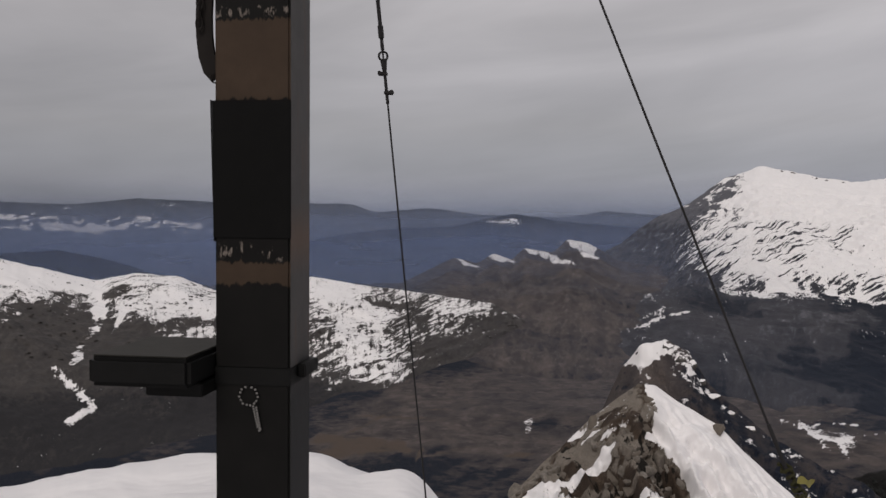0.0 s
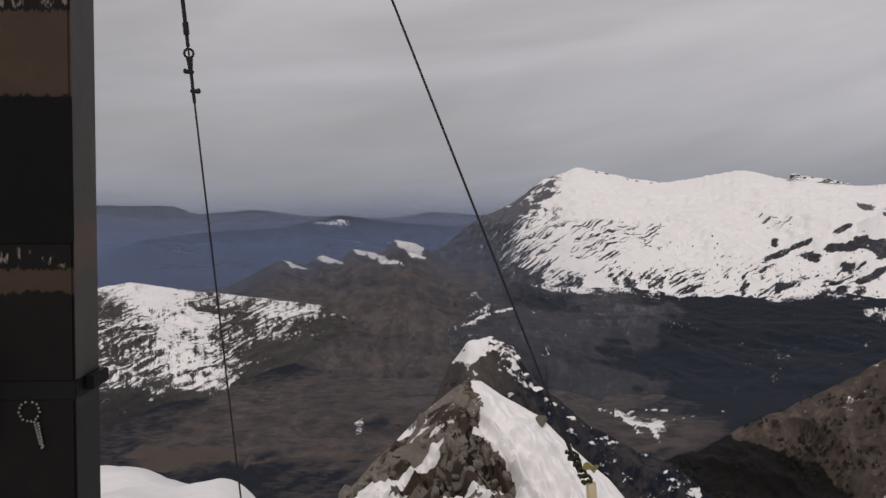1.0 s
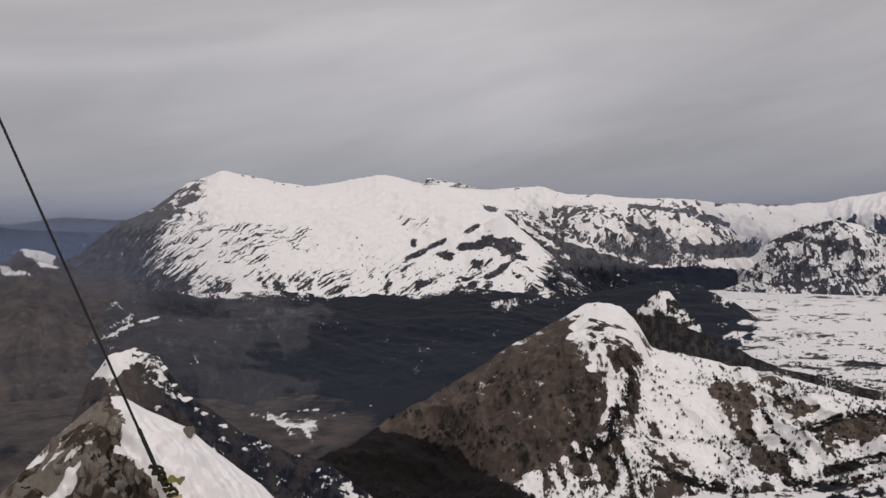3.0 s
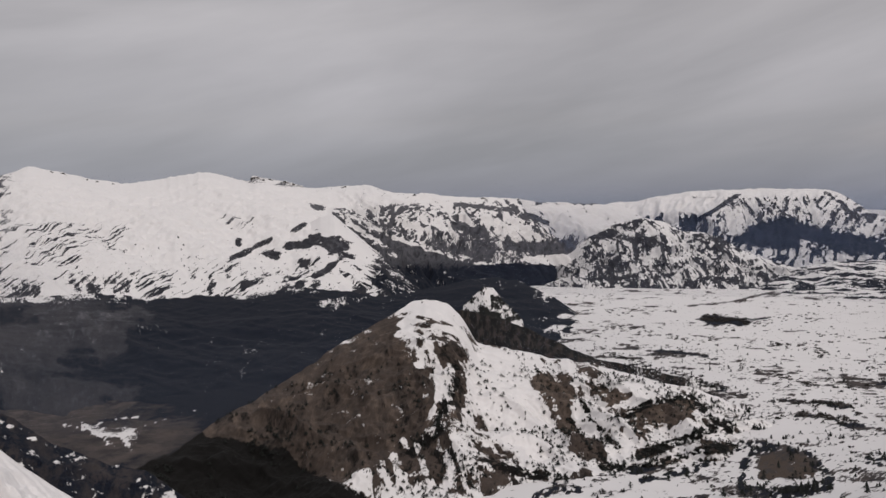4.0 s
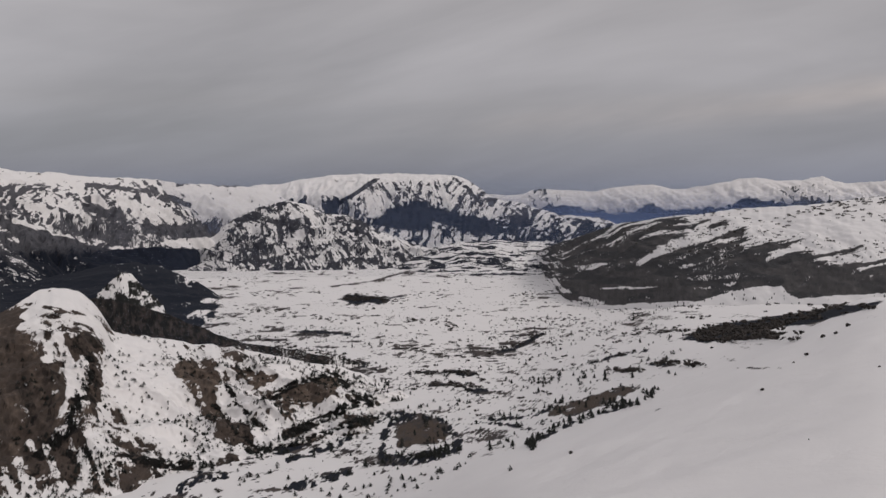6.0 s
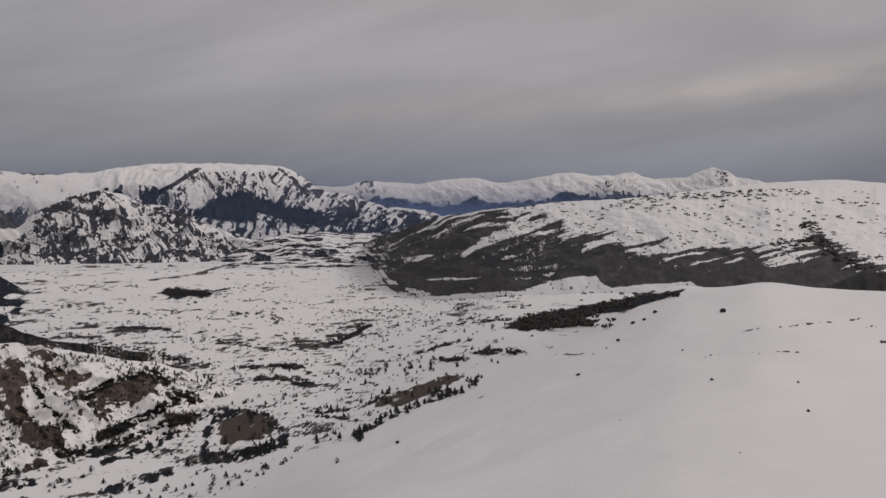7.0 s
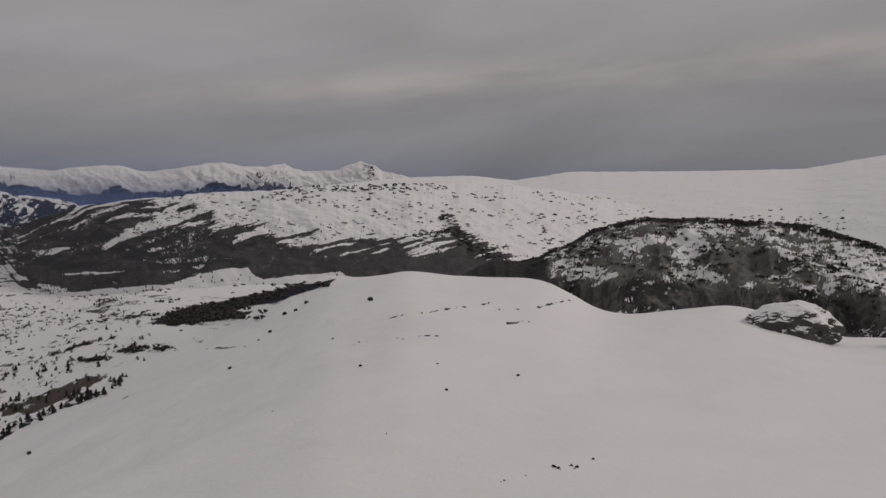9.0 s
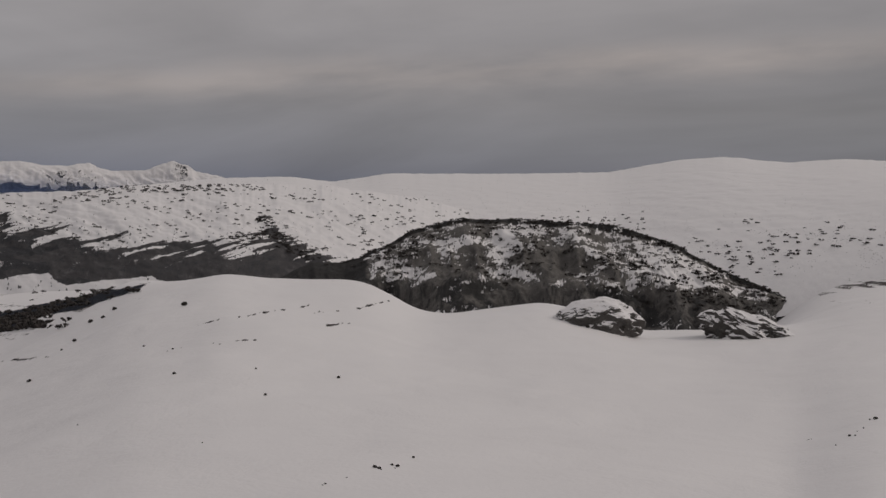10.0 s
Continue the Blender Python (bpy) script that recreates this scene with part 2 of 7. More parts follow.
def curve(rows, B, col):
    """Smooth line through rows of (bearing, distance, height)."""
    xs, ys = [r[0] for r in rows], [r[col] for r in rows]
    fine = np.linspace(xs[0], xs[-1], 600)
    v = np.interp(fine, xs, ys)
    k = np.ones(5) / 5
    v = np.convolve(np.pad(v, 2, "edge"), k, "valid")
    return np.interp(B, fine, v)


GROUNDED = {}


def mountain(name, crest, foot, mat, label, cover_of, cols=500, rows=150, power=1.0, gully=20.0, run=200.0, rough=4.0, jag=2.0, back=250.0, seed=1, lean=0.6, taper=0.03, sink=0.0, knob=30.0, sharp=5.0, vscale=0.35, spine=()):
    """A mountainside between a crest and a foot, each given by rows of (bearing, distance, height), with its far side behind."""
    b0, b1 = max(crest[0][0], foot[0][0]), min(crest[-1][0], foot[-1][0])
    b = np.linspace(b0, b1, cols)
    nb = 8
    v = np.concatenate([np.linspace(0, 1, rows - nb), 1 + np.linspace(0, 1, nb + 1)[1:]])
    B, V = np.meshgrid(b, v)
    cd, cz = curve(crest, b, 1), curve(crest, b, 2)
    fd, fz = curve(foot, b, 1), curve(foot, b, 2)
    wide = np.radians(b1 - b0) * 0.5 * (cd.mean() + fd.mean())
    U = (B - b0) / (b1 - b0) * wide
    cz = cz + jag * (fbm(U[0] / (9 * jag + 4), U[0] * 0 + seed, 5, seed + 40) - 0.5) * 2
    cz = cz + 0.4 * jag * (fbm(U[0] / (1.6 * jag + 2), U[0] * 0 + seed, 3, seed + 47) - 0.5) * 2
    kern = np.hanning(max(5, cols // 6))
    pad = len(kern) // 2
    calm = np.convolve(np.pad(cz, (pad, len(kern) - 1 - pad), "edge"), kern / kern.sum(), "valid")
    calm = np.minimum(calm, cz + 12) if cd.mean() > 500 else calm
    T = np.clip(V, 0, 1)
    D = fd + (cd - fd) * T + np.clip(V - 1, 0, 1) * back
    Z = fz + (calm - fz) * T ** power + (cz - calm) * T ** sharp - np.clip(V - 1, 0, 1) ** 1.3 * (cz - fz + 40)
    W = T * np.hypot(cd - fd, cz - fz)
    env = np.sin(np.pi * np.clip(T, 0, 1)) ** 0.7 * (V <= 1)
    warp = run * 0.35 * (fbm(U / run, W / run, 3, seed) - 0.5)
    ridges = fbm((U + warp + lean * W) / run, W / (run * 2.4), 5, seed + 5, True)
    relief = gully * (ridges - 0.62) * 2 * env + rough * (fbm(U / knob, W / knob, 5, seed + 9) - 0.5) * 2 * env
    for k, (high, apart, slant, s0, s1) in enumerate(spine):
        bend = 1.6 * apart * (fbm(U / (2 * apart), W / (3 * apart), 3, seed + 23 + k) - 0.5)
        relief = relief + high * (fbm((U + bend + slant * W) / apart, W / (4 * apart), 4, seed + 21 + k, True) - 0.62) * 2 * env * ramp(B, s0, s1)
    aspect = np.gradient(relief, axis=1)
    aspect = aspect / (aspect.std() + 1e-6)
    Z = Z + relief
    D = D - relief * 0.8
    ends = ramp(np.minimum(B - b0, b1 - B), 0, taper * (b1 - b0))
    Z = Z - (1 - ends) * sink
    X, Y = D * np.sin(np.radians(B)), D * np.cos(np.radians(B))
    fields = {"snow": 0.0, "wood": 0.0, "rock": 0.0, "scrub": 0.0, "rib": 0.0}
    fields.update(cover_of(B, V, U, W, ridges, dip(X, Y, Z), aspect))
    ob = grid_object(name, X, Y, Z, U, W * vscale, fields, mat, label, "mountain")
    GROUNDED[name] = (X, Y, Z, B, V, fields)
    return ob


# Haze is mixed into these colours: purplish valley soil, navy woods.
BROWN_A, BROWN_B = (0.103, 0.085, 0.079), (0.034, 0.0315, 0.036)
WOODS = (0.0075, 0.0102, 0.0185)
valley_mat = terrain_mat("valley_ground", BROWN_A, BROWN_B, WOODS, 4.0, rock=(0.082, 0.062, 0.050), spread=1.25)
# Alpine soil and rock are bluish: haze and blue shadow put into the colour.
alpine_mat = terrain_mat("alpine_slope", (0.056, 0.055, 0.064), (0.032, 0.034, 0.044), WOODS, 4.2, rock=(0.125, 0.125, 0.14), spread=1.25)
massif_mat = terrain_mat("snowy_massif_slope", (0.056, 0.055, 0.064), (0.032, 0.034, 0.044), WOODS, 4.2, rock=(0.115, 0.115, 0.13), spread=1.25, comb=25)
near_mat = terrain_mat("rocky_slope", (0.110, 0.082, 0.064), (0.066, 0.051, 0.043), (0.015, 0.015, 0.014), 1.8, rock=(0.13, 0.11, 0.095), spread=1.15)
cone_mat = terrain_mat("brown_hill_slope", (0.100, 0.077, 0.066), (0.058, 0.047, 0.042), (0.0085, 0.008, 0.0078), 1.7, rock=(0.14, 0.108, 0.088), spread=1.15, bump=2.0)
# Hill and crag woods are coloured paler, the lift of haze painted in.
hill_mat = terrain_mat("wooded_hill_slope", (0.094, 0.090, 0.092), (0.066, 0.063, 0.066), (0.046, 0.046, 0.050), 2.4, rock=(0.10, 0.092, 0.085), spread=1.2)
crag_mat = terrain_mat("crag_slope", (0.095, 0.089, 0.083), (0.062, 0.058, 0.056), (0.040, 0.039, 0.039), 1.6, rock=(0.145, 0.137, 0.13), spread=1.5)
pasture_mat = terrain_mat("hill_pasture", (0.072, 0.065, 0.062), (0.046, 0.043, 0.044), (0.022, 0.021, 0.023), 2.2, rock=(0.10, 0.09, 0.08), spread=1.5)
# Far slopes get a slate-blue base colour that carries distance haze.
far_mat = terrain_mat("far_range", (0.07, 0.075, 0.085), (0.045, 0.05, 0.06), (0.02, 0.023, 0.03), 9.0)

# Heights of the ground by bearing (rows) and distance (columns).
REACHES = (0, 5, 12, 16, 30, 60, 120, 250, 450, 600, 750, 1000, 1500, 2500, 4850)
LAND = {
    -40: (0.0, -0.5, -2.0, -4, -25, -55, -100, -180, -250, -270, -285, -290, -290, -290, -290),
    -26: (0.0, -0.5, -2.12, -4, -25, -55, -100, -180, -250, -270, -285, -290, -290, -290, -290),
    -14: (0.0, -0.5, -1.82, -4, -25, -55, -100, -180, -250, -270, -285, -290, -290, -290, -290),
    -8: (0.0, -0.55, -1.80, -4, -25, -55, -100, -180, -250, -270, -285, -290, -290, -290, -290),
    -5: (0.0, -0.6, -2.05, -4.4, -25, -55, -100, -180, -250, -270, -285, -290, -290, -290, -290),
    -2: (0.0, -0.65, -1.95, -4.6, -25, -55, -100, -180, -250, -270, -285, -290, -290, -290, -290),
    0.5: (0.0, -0.75, -2.5, -5.2, -25, -55, -100, -180, -250, -270, -285, -290, -290, -290, -290),
    3: (0.0, -0.85, -3, -5.8, -25, -55, -100, -180, -250, -270, -285, -290, -290, -290, -290),
    6: (0.0, -0.9, -3.2, -6, -25, -55, -100, -180, -250, -270, -285, -290, -290, -290, -290),
    12: (0.0, -1.2, -4.2, -8, -25, -50, -95, -170, -240, -265, -282, -290, -290, -290, -290),
    40: (0.0, -1.2, -4.4, -7, -15, -32, -66, -135, -220, -260, -280, -290, -290, -290, -290),
    60: (0.0, -1.2, -4.4, -7, -14, -30, -60, -110, -185, -222, -248, -270, -285, -290, -290),
    70: (0.0, -1.2, -4.0, -6, -12, -26, -50, -92, -142, -178, -205, -235, -278, -290, -290),
    80: (0.0, -1.2, -4.0, -6, -12, -25, -48, -80, -112, -130, -145, -165, -200, -290, -290),
    86: (0.0, -1.2, -4.0, -6, -12, -24, -46, -72, -92, -101, -112, -140, -185, -290, -290),
    91: (0.0, -1.2, -4.0, -6, -12, -24, -45, -66, -76, -73, -80, -120, -180, -290, -290),
    96: (0.0, -1.2, -4.0, -6, -12, -24, -45, -64, -66, -60.5, -92, -150, -180, -285, -290),
    99: (0.0, -1.2, -4.0, -6, -12, -24, -45, -64, -67, -63.5, -95, -155, -180, -285, -290),
    102: (0.0, -1.2, -4.0, -6, -12, -24, -45, -64, -68, -62.5, -97, -158, -180, -285, -290),
    104.5: (0.0, -1.2, -4.0, -6, -12, -24, -45, -64, -69, -62, -100, -160, -180, -285, -290),
    106.2: (0.0, -1.2, -4.0, -6, -12, -24, -45, -64, -71, -69, -112, -165, -180, -285, -290),
    108: (0.0, -1.2, -4.0, -6, -12, -24, -45, -64, -74, -82, -125, -170, -180, -285, -290),
    110: (0.0, -1.2, -4.0, -6, -12, -24, -45, -64, -75, -84, -127, -170, -180, -285, -290),
    113: (0.0, -1.2, -4.0, -6, -12, -24, -45, -64, -75, -78.5, -125, -170, -180, -285, -290),
    116: (0.0, -1.2, -4.0, -6, -12, -24, -45, -64, -74, -72.5, -125, -170, -180, -285, -290),
    119.5: (0.0, -1.2, -4.0, -6, -12, -24, -45, -64, -75, -77, -128, -170, -180, -285, -290),
    122: (0.0, -1.2, -4.0, -6, -12, -24, -45, -64, -77, -87, -130, -170, -165, -260, -290),
    126: (0.0, -1.2, -4.0, -6, -12, -24, -45, -64, -77, -82, -125, -160, -165, -260, -290),
    129: (0.0, -1.2, -4.0, -6, -12, -24, -45, -64, -75, -78, -112, -140, -165, -260, -290),
    131.6: (0.0, -1.2, -4.0, -6, -12, -24, -45, -64, -71, -74, -83, -96, -110, -240, -290),
    133.5: (0.0, -1.2, -4.0, -6, -12, -24, -44, -60, -66, -67, -71, -78, -75, -180, -290),
    136: (0.0, -1.2, -4.0, -6, -12, -23, -42, -56, -62, -60, -62, -66, -50, -100, -290),
    150: (0.0, -1.2, -4.0, -6, -12, -23, -42, -56, -58, -50, -50, -50, -20, -50, -290),
    200: (0.0, -1.0, -3.0, -5, -12, -30, -60, -120, -190, -230, -260, -285, -290, -290, -290),
    280: (0.0, -1.0, -3.0, -5, -12, -30, -60, -120, -190, -230, -260, -285, -290, -290, -290),
    320: (0.0, -0.5, -2.0, -4, -25, -55, -100, -180, -250, -270, -285, -290, -290, -290, -290),
}


FINE_B = np.arange(-40.0, 320.01, 0.25)


def land_rows():
    keys = sorted(LAND)
    table = np.array([LAND[k] for k in keys], float)
    fine = np.stack([np.interp(FINE_B, keys, table[:, i]) for i in range(table.shape[1])], 1)
    x = np.arange(-24, 25)
    k = np.exp(-(x / 5.0) ** 2)
    k /= k.sum()
    return np.stack([np.convolve(np.pad(fine[:, i], 24, "edge"), k, "valid") for i in range(fine.shape[1])], 1)


SMOOTH_LAND = land_rows()


def height_field(B, R):
    """The ground's height, with its swells, at bearings B and distances R."""
    lr = np.log(np.array(REACHES) + 6.0)
    ring = np.interp(np.log(R + 6.0), lr, np.arange(len(lr)))
    f = ring - np.clip(np.floor(ring), 0, len(lr) - 2)
    i = np.clip(np.floor(ring), 0, len(lr) - 2).astype(int)
    # bearings are close together, so neighbours are blended linearly
    jf = np.clip((B - FINE_B[0]) / 0.25, 0, len(FINE_B) - 1.001)
    j, w = np.floor(jf).astype(int), jf - np.floor(jf)

    def at(k):
        return SMOOTH_LAND[j, k] * (1 - w) + SMOOTH_LAND[j + 1, k] * w

    p0, p1, p2, p3 = at(np.maximum(i - 1, 0)), at(i), at(i + 1), at(np.minimum(i + 2, len(lr) - 1))
    m1, m2 = (p2 - p0) * 0.5, (p3 - p1) * 0.5
    hermite = (2 * f ** 3 - 3 * f ** 2 + 1) * p1 + (f ** 3 - 2 * f ** 2 + f) * m1 + (3 * f ** 2 - 2 * f ** 3) * p2 + (f ** 3 - f ** 2) * m2
    Z = hermite * 0.7 + (p1 + (p2 - p1) * f) * 0.3
    X, Y = R * np.sin(np.radians(B)), R * np.cos(np.radians(B))
    far = ramp(R, 500, 1400)
    Z = Z + far * (10 * (fbm(X / 260, Y / 260, 5, 3) - 0.5) + 16 * (fbm(X / 700, Y / 700, 3, 8) - 0.5))
    Z = Z + ramp(R, 60, 300) * (1 - far) * 6 * (fbm(X / 70, Y / 70, 4, 4) - 0.5)
    Z = Z + ramp(R, 1.0, 6.0) * (1 - ramp(R, 20, 60)) * (0.5 * (fbm(X / 3.0, Y / 3.0, 4, 12) - 0.5) + 0.18 * (fbm(X / 0.8, Y / 0.8, 4, 13) - 0.5))
    return Z


# Patches of the cover: bearing, angle above the level of the eye, half sizes, tilt, strength.
VALLEY_MARKS = (
    (10.36, -4.42, 1.07, 0.28, 12, 0.6),
    (13.18, -6.55, 0.89, 0.36, 20, 0.5),
    (12.17, -7.26, 0.89, 0.21, 10, 0.5),
    (5.40, -13.46, 0.32, 0.6, -20, 0.5),
    (3.06, -5.83, 0.71, 0.14, 15, 0.68),
    (23.26, -12.93, 1.6, 0.28, -12, 0.45),
    (24.17, -13.47, 0.5, 0.5, -40, 0.4),
    (22.34, -13.02, 1.4, 0.1, -40, 0.6),
    (-15.87, -12.69, 1.78, 0.36, 25, 0.68),
    (-16.87, -13.45, 1.42, 0.21, 15, 0.54),
)
VALLEY_STROKES = (
    (1.15, 0.074, ((20.6, -12.3), (22.3, -13.0), (23.0, -13.6))),
    (1.1, 0.056, ((22.0, -12.55), (23.6, -12.3), (24.9, -12.2))),
    (1.05, 0.074, ((23.7, -13.2), (24.4, -14.4))),
    (1.0, 0.062, ((22.0, -13.0), (24.2, -13.3))),
    (0.75, 0.037, ((24.9, -12.8), (28.6, -12.0))),
    (0.75, 0.087, ((12.3, -7.2), (13.6, -6.6), (15.2, -6.2))),
)
# Bare brown ground and the copses and gullies round it.
BARE_GROUND = (
    (1.0, ((48.93, -11.17), (49.29, -10.39), (51.35, -10.74), (51.69, -11.86), (51.32, -13.20), (50.17, -12.97))),
    (1.0, ((52.27, -10.97), (55.01, -11.75), (54.89, -12.19), (53.63, -12.53))),
    (1.0, ((55.00, -13.07), (56.37, -12.29), (58.86, -11.91), (58.96, -12.68), (57.95, -13.36), (56.36, -13.82), (55.44, -14.49))),
    (1.0, ((62.65, -15.08), (64.13, -14.44), (65.63, -14.90), (65.72, -15.93), (64.12, -16.20), (62.63, -16.27))),
    (1.0, ((72.05, -14.00), (74.24, -13.27), (76.86, -12.40), (77.88, -12.40), (76.67, -13.09), (74.05, -14.14), (72.25, -14.30))),
    (0.8, ((49.9, -13.1), (51.3, -13.3), (52.6, -14.9), (53.3, -15.7), (52.3, -15.2))),
)
COPSES = (
    (1.0, 0.30, ((61.62, -17.01), (64.11, -16.93), (66.57, -16.44))),
    (1.0, 0.26, ((65.63, -14.99), (66.62, -15.83), (66.38, -16.34))),
    (1.0, 0.22, ((61.63, -16.74), (61.73, -15.65), (62.65, -14.43), (65.4, -14.6))),
    (1.0, 0.24, ((53.37, -16.04), (55.63, -16.14), (57.33, -15.62), (59.95, -14.69), (63.02, -14.37))),
    (0.9, 0.16, ((55.62, -16.84), (58.17, -16.24), (60.0, -15.5))),
    (1.0, 0.26, ((55.65, -15.36), (57.86, -14.43), (60.86, -13.21))),
    (1.0, 0.20, ((54.8, -13.0), (56.4, -12.15), (58.9, -11.8))),
    (0.9, 0.22, ((58.9, -12.2), (60.2, -13.2), (61.2, -13.6))),
    (0.9, 0.26, ((55.87, -18.44), (57.92, -18.1), (59.50, -17.70))),
    (0.9, 0.25, ((49.18, -17.96), (50.34, -17.44), (51.73, -17.55))),
    (1.0, 0.20, ((51.32, -13.42), (52.46, -14.95), (53.37, -15.60))),
    (0.9, 0.16, ((51.80, -12.09), (53.16, -13.86), (54.30, -14.94))),
    (0.8, 0.11, ((68.61, -14.53), (70.86, -14.45), (72.84, -13.73))),
    (0.9, 0.08, ((68.12, -14.73), (71.06, -15.13))),
    (0.7, 0.13, ((71.06, -16.2), (73.15, -14.95), (75.26, -14.1), (77.48, -13.4))),
    (0.9, 0.30, ((44.2, -10.3), (44.0, -11.3), (43.4, -12.7), (42.9, -14.0), (41.4, -15.3))),
    (0.7, 0.26, ((43.0, -15.3), (45.5, -15.9), (48.5, -16.6), (51.0, -16.9))),
    (0.9, 0.10, ((69.10, -10.34), (70.07, -10.27), (71.83, -9.31))),
    (0.8, 0.09, ((74.93, -11.01), (76.44, -10.52), (78.46, -10.12))),
    (1.0, 0.10, ((76.25, -11.42), (77.87, -11.41))),
    (0.8, 0.06, ((78.47, -10.97), (81.12, -10.95))),
    (0.6, 0.16, ((64.52, -12.67), (66.40, -12.47), (68.32, -12.93))),
    (0.7, 0.10, ((63.41, -11.77), (65.65, -11.68), (67.74, -11.95))),
)
# Broken lines of stones that show through the snowfield.
STONE_LINES = (
    (1.31, 0.045, ((94.17, -9.04), (97.54, -8.44), (101.17, -7.82))),
    (1.39, 0.05, ((101.70, -8.16), (104.52, -7.85), (106.28, -7.33))),
    (1.56, 0.06, ((102.43, -8.95), (103.85, -8.85))),
    (1.15, 0.04, ((92.88, -10.55), (95.3, -10.2), (98.27, -9.88))),
    (1.23, 0.05, ((83.7, -10.9), (86.6, -10.75))),
)
LOW_WOODS = (
    (1.0, 0.26, ((49.5, -9.5), (52.9, -9.95), (56.5, -10.5))),
    (0.9, 0.15, ((56.0, -10.4), (58.44, -10.85), (60.6, -11.3))),
    (0.6, 0.09, ((56.6, -9.1), (58.4, -9.15), (60.2, -9.5))),
)


def bare_ground(B, E):
    return patches(B, E, BARE_GROUND, 0.22) * (0.45 + 0.75 * ramp(fbm(B / 0.35, E / 0.16, 4, 80), 0.36, 0.54))


def valley_fields(B, E):
    return strokes(B, E, VALLEY_STROKES) * (0.35 + 0.85 * ramp(fbm(B / 0.3, E / 0.12, 4, 82), 0.42, 0.55))


def copses(B, E):
    return np.clip(strokes(B, E, COPSES), 0, 1) * (0.25 + 0.95 * ramp(fbm(B / 0.28, E / 0.13, 4, 79), 0.40, 0.56))


TREE_BELT = (1.0, ((80.2, -9.35), (82.52, -8.4), (86.08, -7.68), (89.60, -6.9), (91.69, -6.52), (91.01, -7.0), (87.52, -8.11), (84.68, -8.75), (81.83, -9.56)))
FIELD_MARKS = (
    (83.72, -8.91, 2.14, 0.36, 0, -1),
    (60.98, -7.16, 1.57, 0.25, 0, -1.6),
    (66.21, -5.64, 2.21, 0.14, 2, -0.55),
    (64.22, -8.49, 1.35, 0.14, -3, -0.8),
    (78.72, -10.40, 1.60, 0.18, 5, -0.8),
    (77.12, -11.35, 1.07, 0.14, 0, -1),
    (80.16, -10.91, 1.60, 0.14, 0, -0.8),
    (71.63, -7.07, 1.60, 0.25, 10, -0.8),
    (76.92, -9.28, 2.14, 0.14, 5, -0.6),
    (66.84, -12.13, 2.14, 0.28, 5, -0.7),
    (71.30, -12.09, 2.14, 0.18, 2, -0.7),
    (69.91, -9.82, 1.78, 0.21, 25, -0.7),
)
# Bare tracks, a quarry and walls.
TRACKS = (
    (-5.16, -14.49, 3.38, 0.39, -6, 0.9),
    (-2.29, -13.00, 2.49, 0.09, -3, 0.7),
    (-4.80, -13.31, 2.14, 0.07, 25, 0.7),
    (0.22, -15.06, 1.42, 0.11, 10, 0.6),
    (4.70, -15.21, 1.00, 0.14, 3, 0.9),
    (-6.58, -14.96, 1.42, 0.36, 0, 0.8),
    (-0.14, -12.49, 1.42, 0.07, -3, 0.6),
    (-1.47, -15.12, 0.50, 0.11, 60, 0.8),
)
LANES = (
    (59.87, -6.15, 1.5, 0.07, 6, -1.0),
    (62.19, -5.72, 1.16, 0.07, 15, -1.1),
    (63.85, -5.23, 0.75, 0.07, 18, -1.0),
    (67.11, -4.77, 3.19, 0.07, 7, -0.95),
    (63.48, -5.53, 0.56, 0.11, 20, -0.9),
    (65.94, -5.66, 1.65, 0.15, 1, -0.62),
    (67.91, -5.54, 0.56, 0.11, 0, -0.85),
    (59.78, -5.46, 0.37, 0.07, -15, -0.9),
    (69.42, -5.52, 0.47, 0.07, 0, -0.8),
)
ROADS = (
    (57.71, -5.82, 2.14, 0.32, 0, -0.34),
    (59.44, -11.10, 2.49, 0.36, -8, -0.45),
    (63.56, -9.98, 2.14, 0.11, 5, -0.45),
    (57.66, -8.41, 2.49, 0.14, 0, -0.45),
    (61.96, -9.09, 2.14, 0.09, -5, -0.38),
    (66.18, -10.92, 2.49, 0.14, 8, -0.45),
    (68.54, -13.54, 2.49, 0.21, 10, -0.38),
    (74.11, -13.34, 2.14, 0.18, 12, -0.38),
)


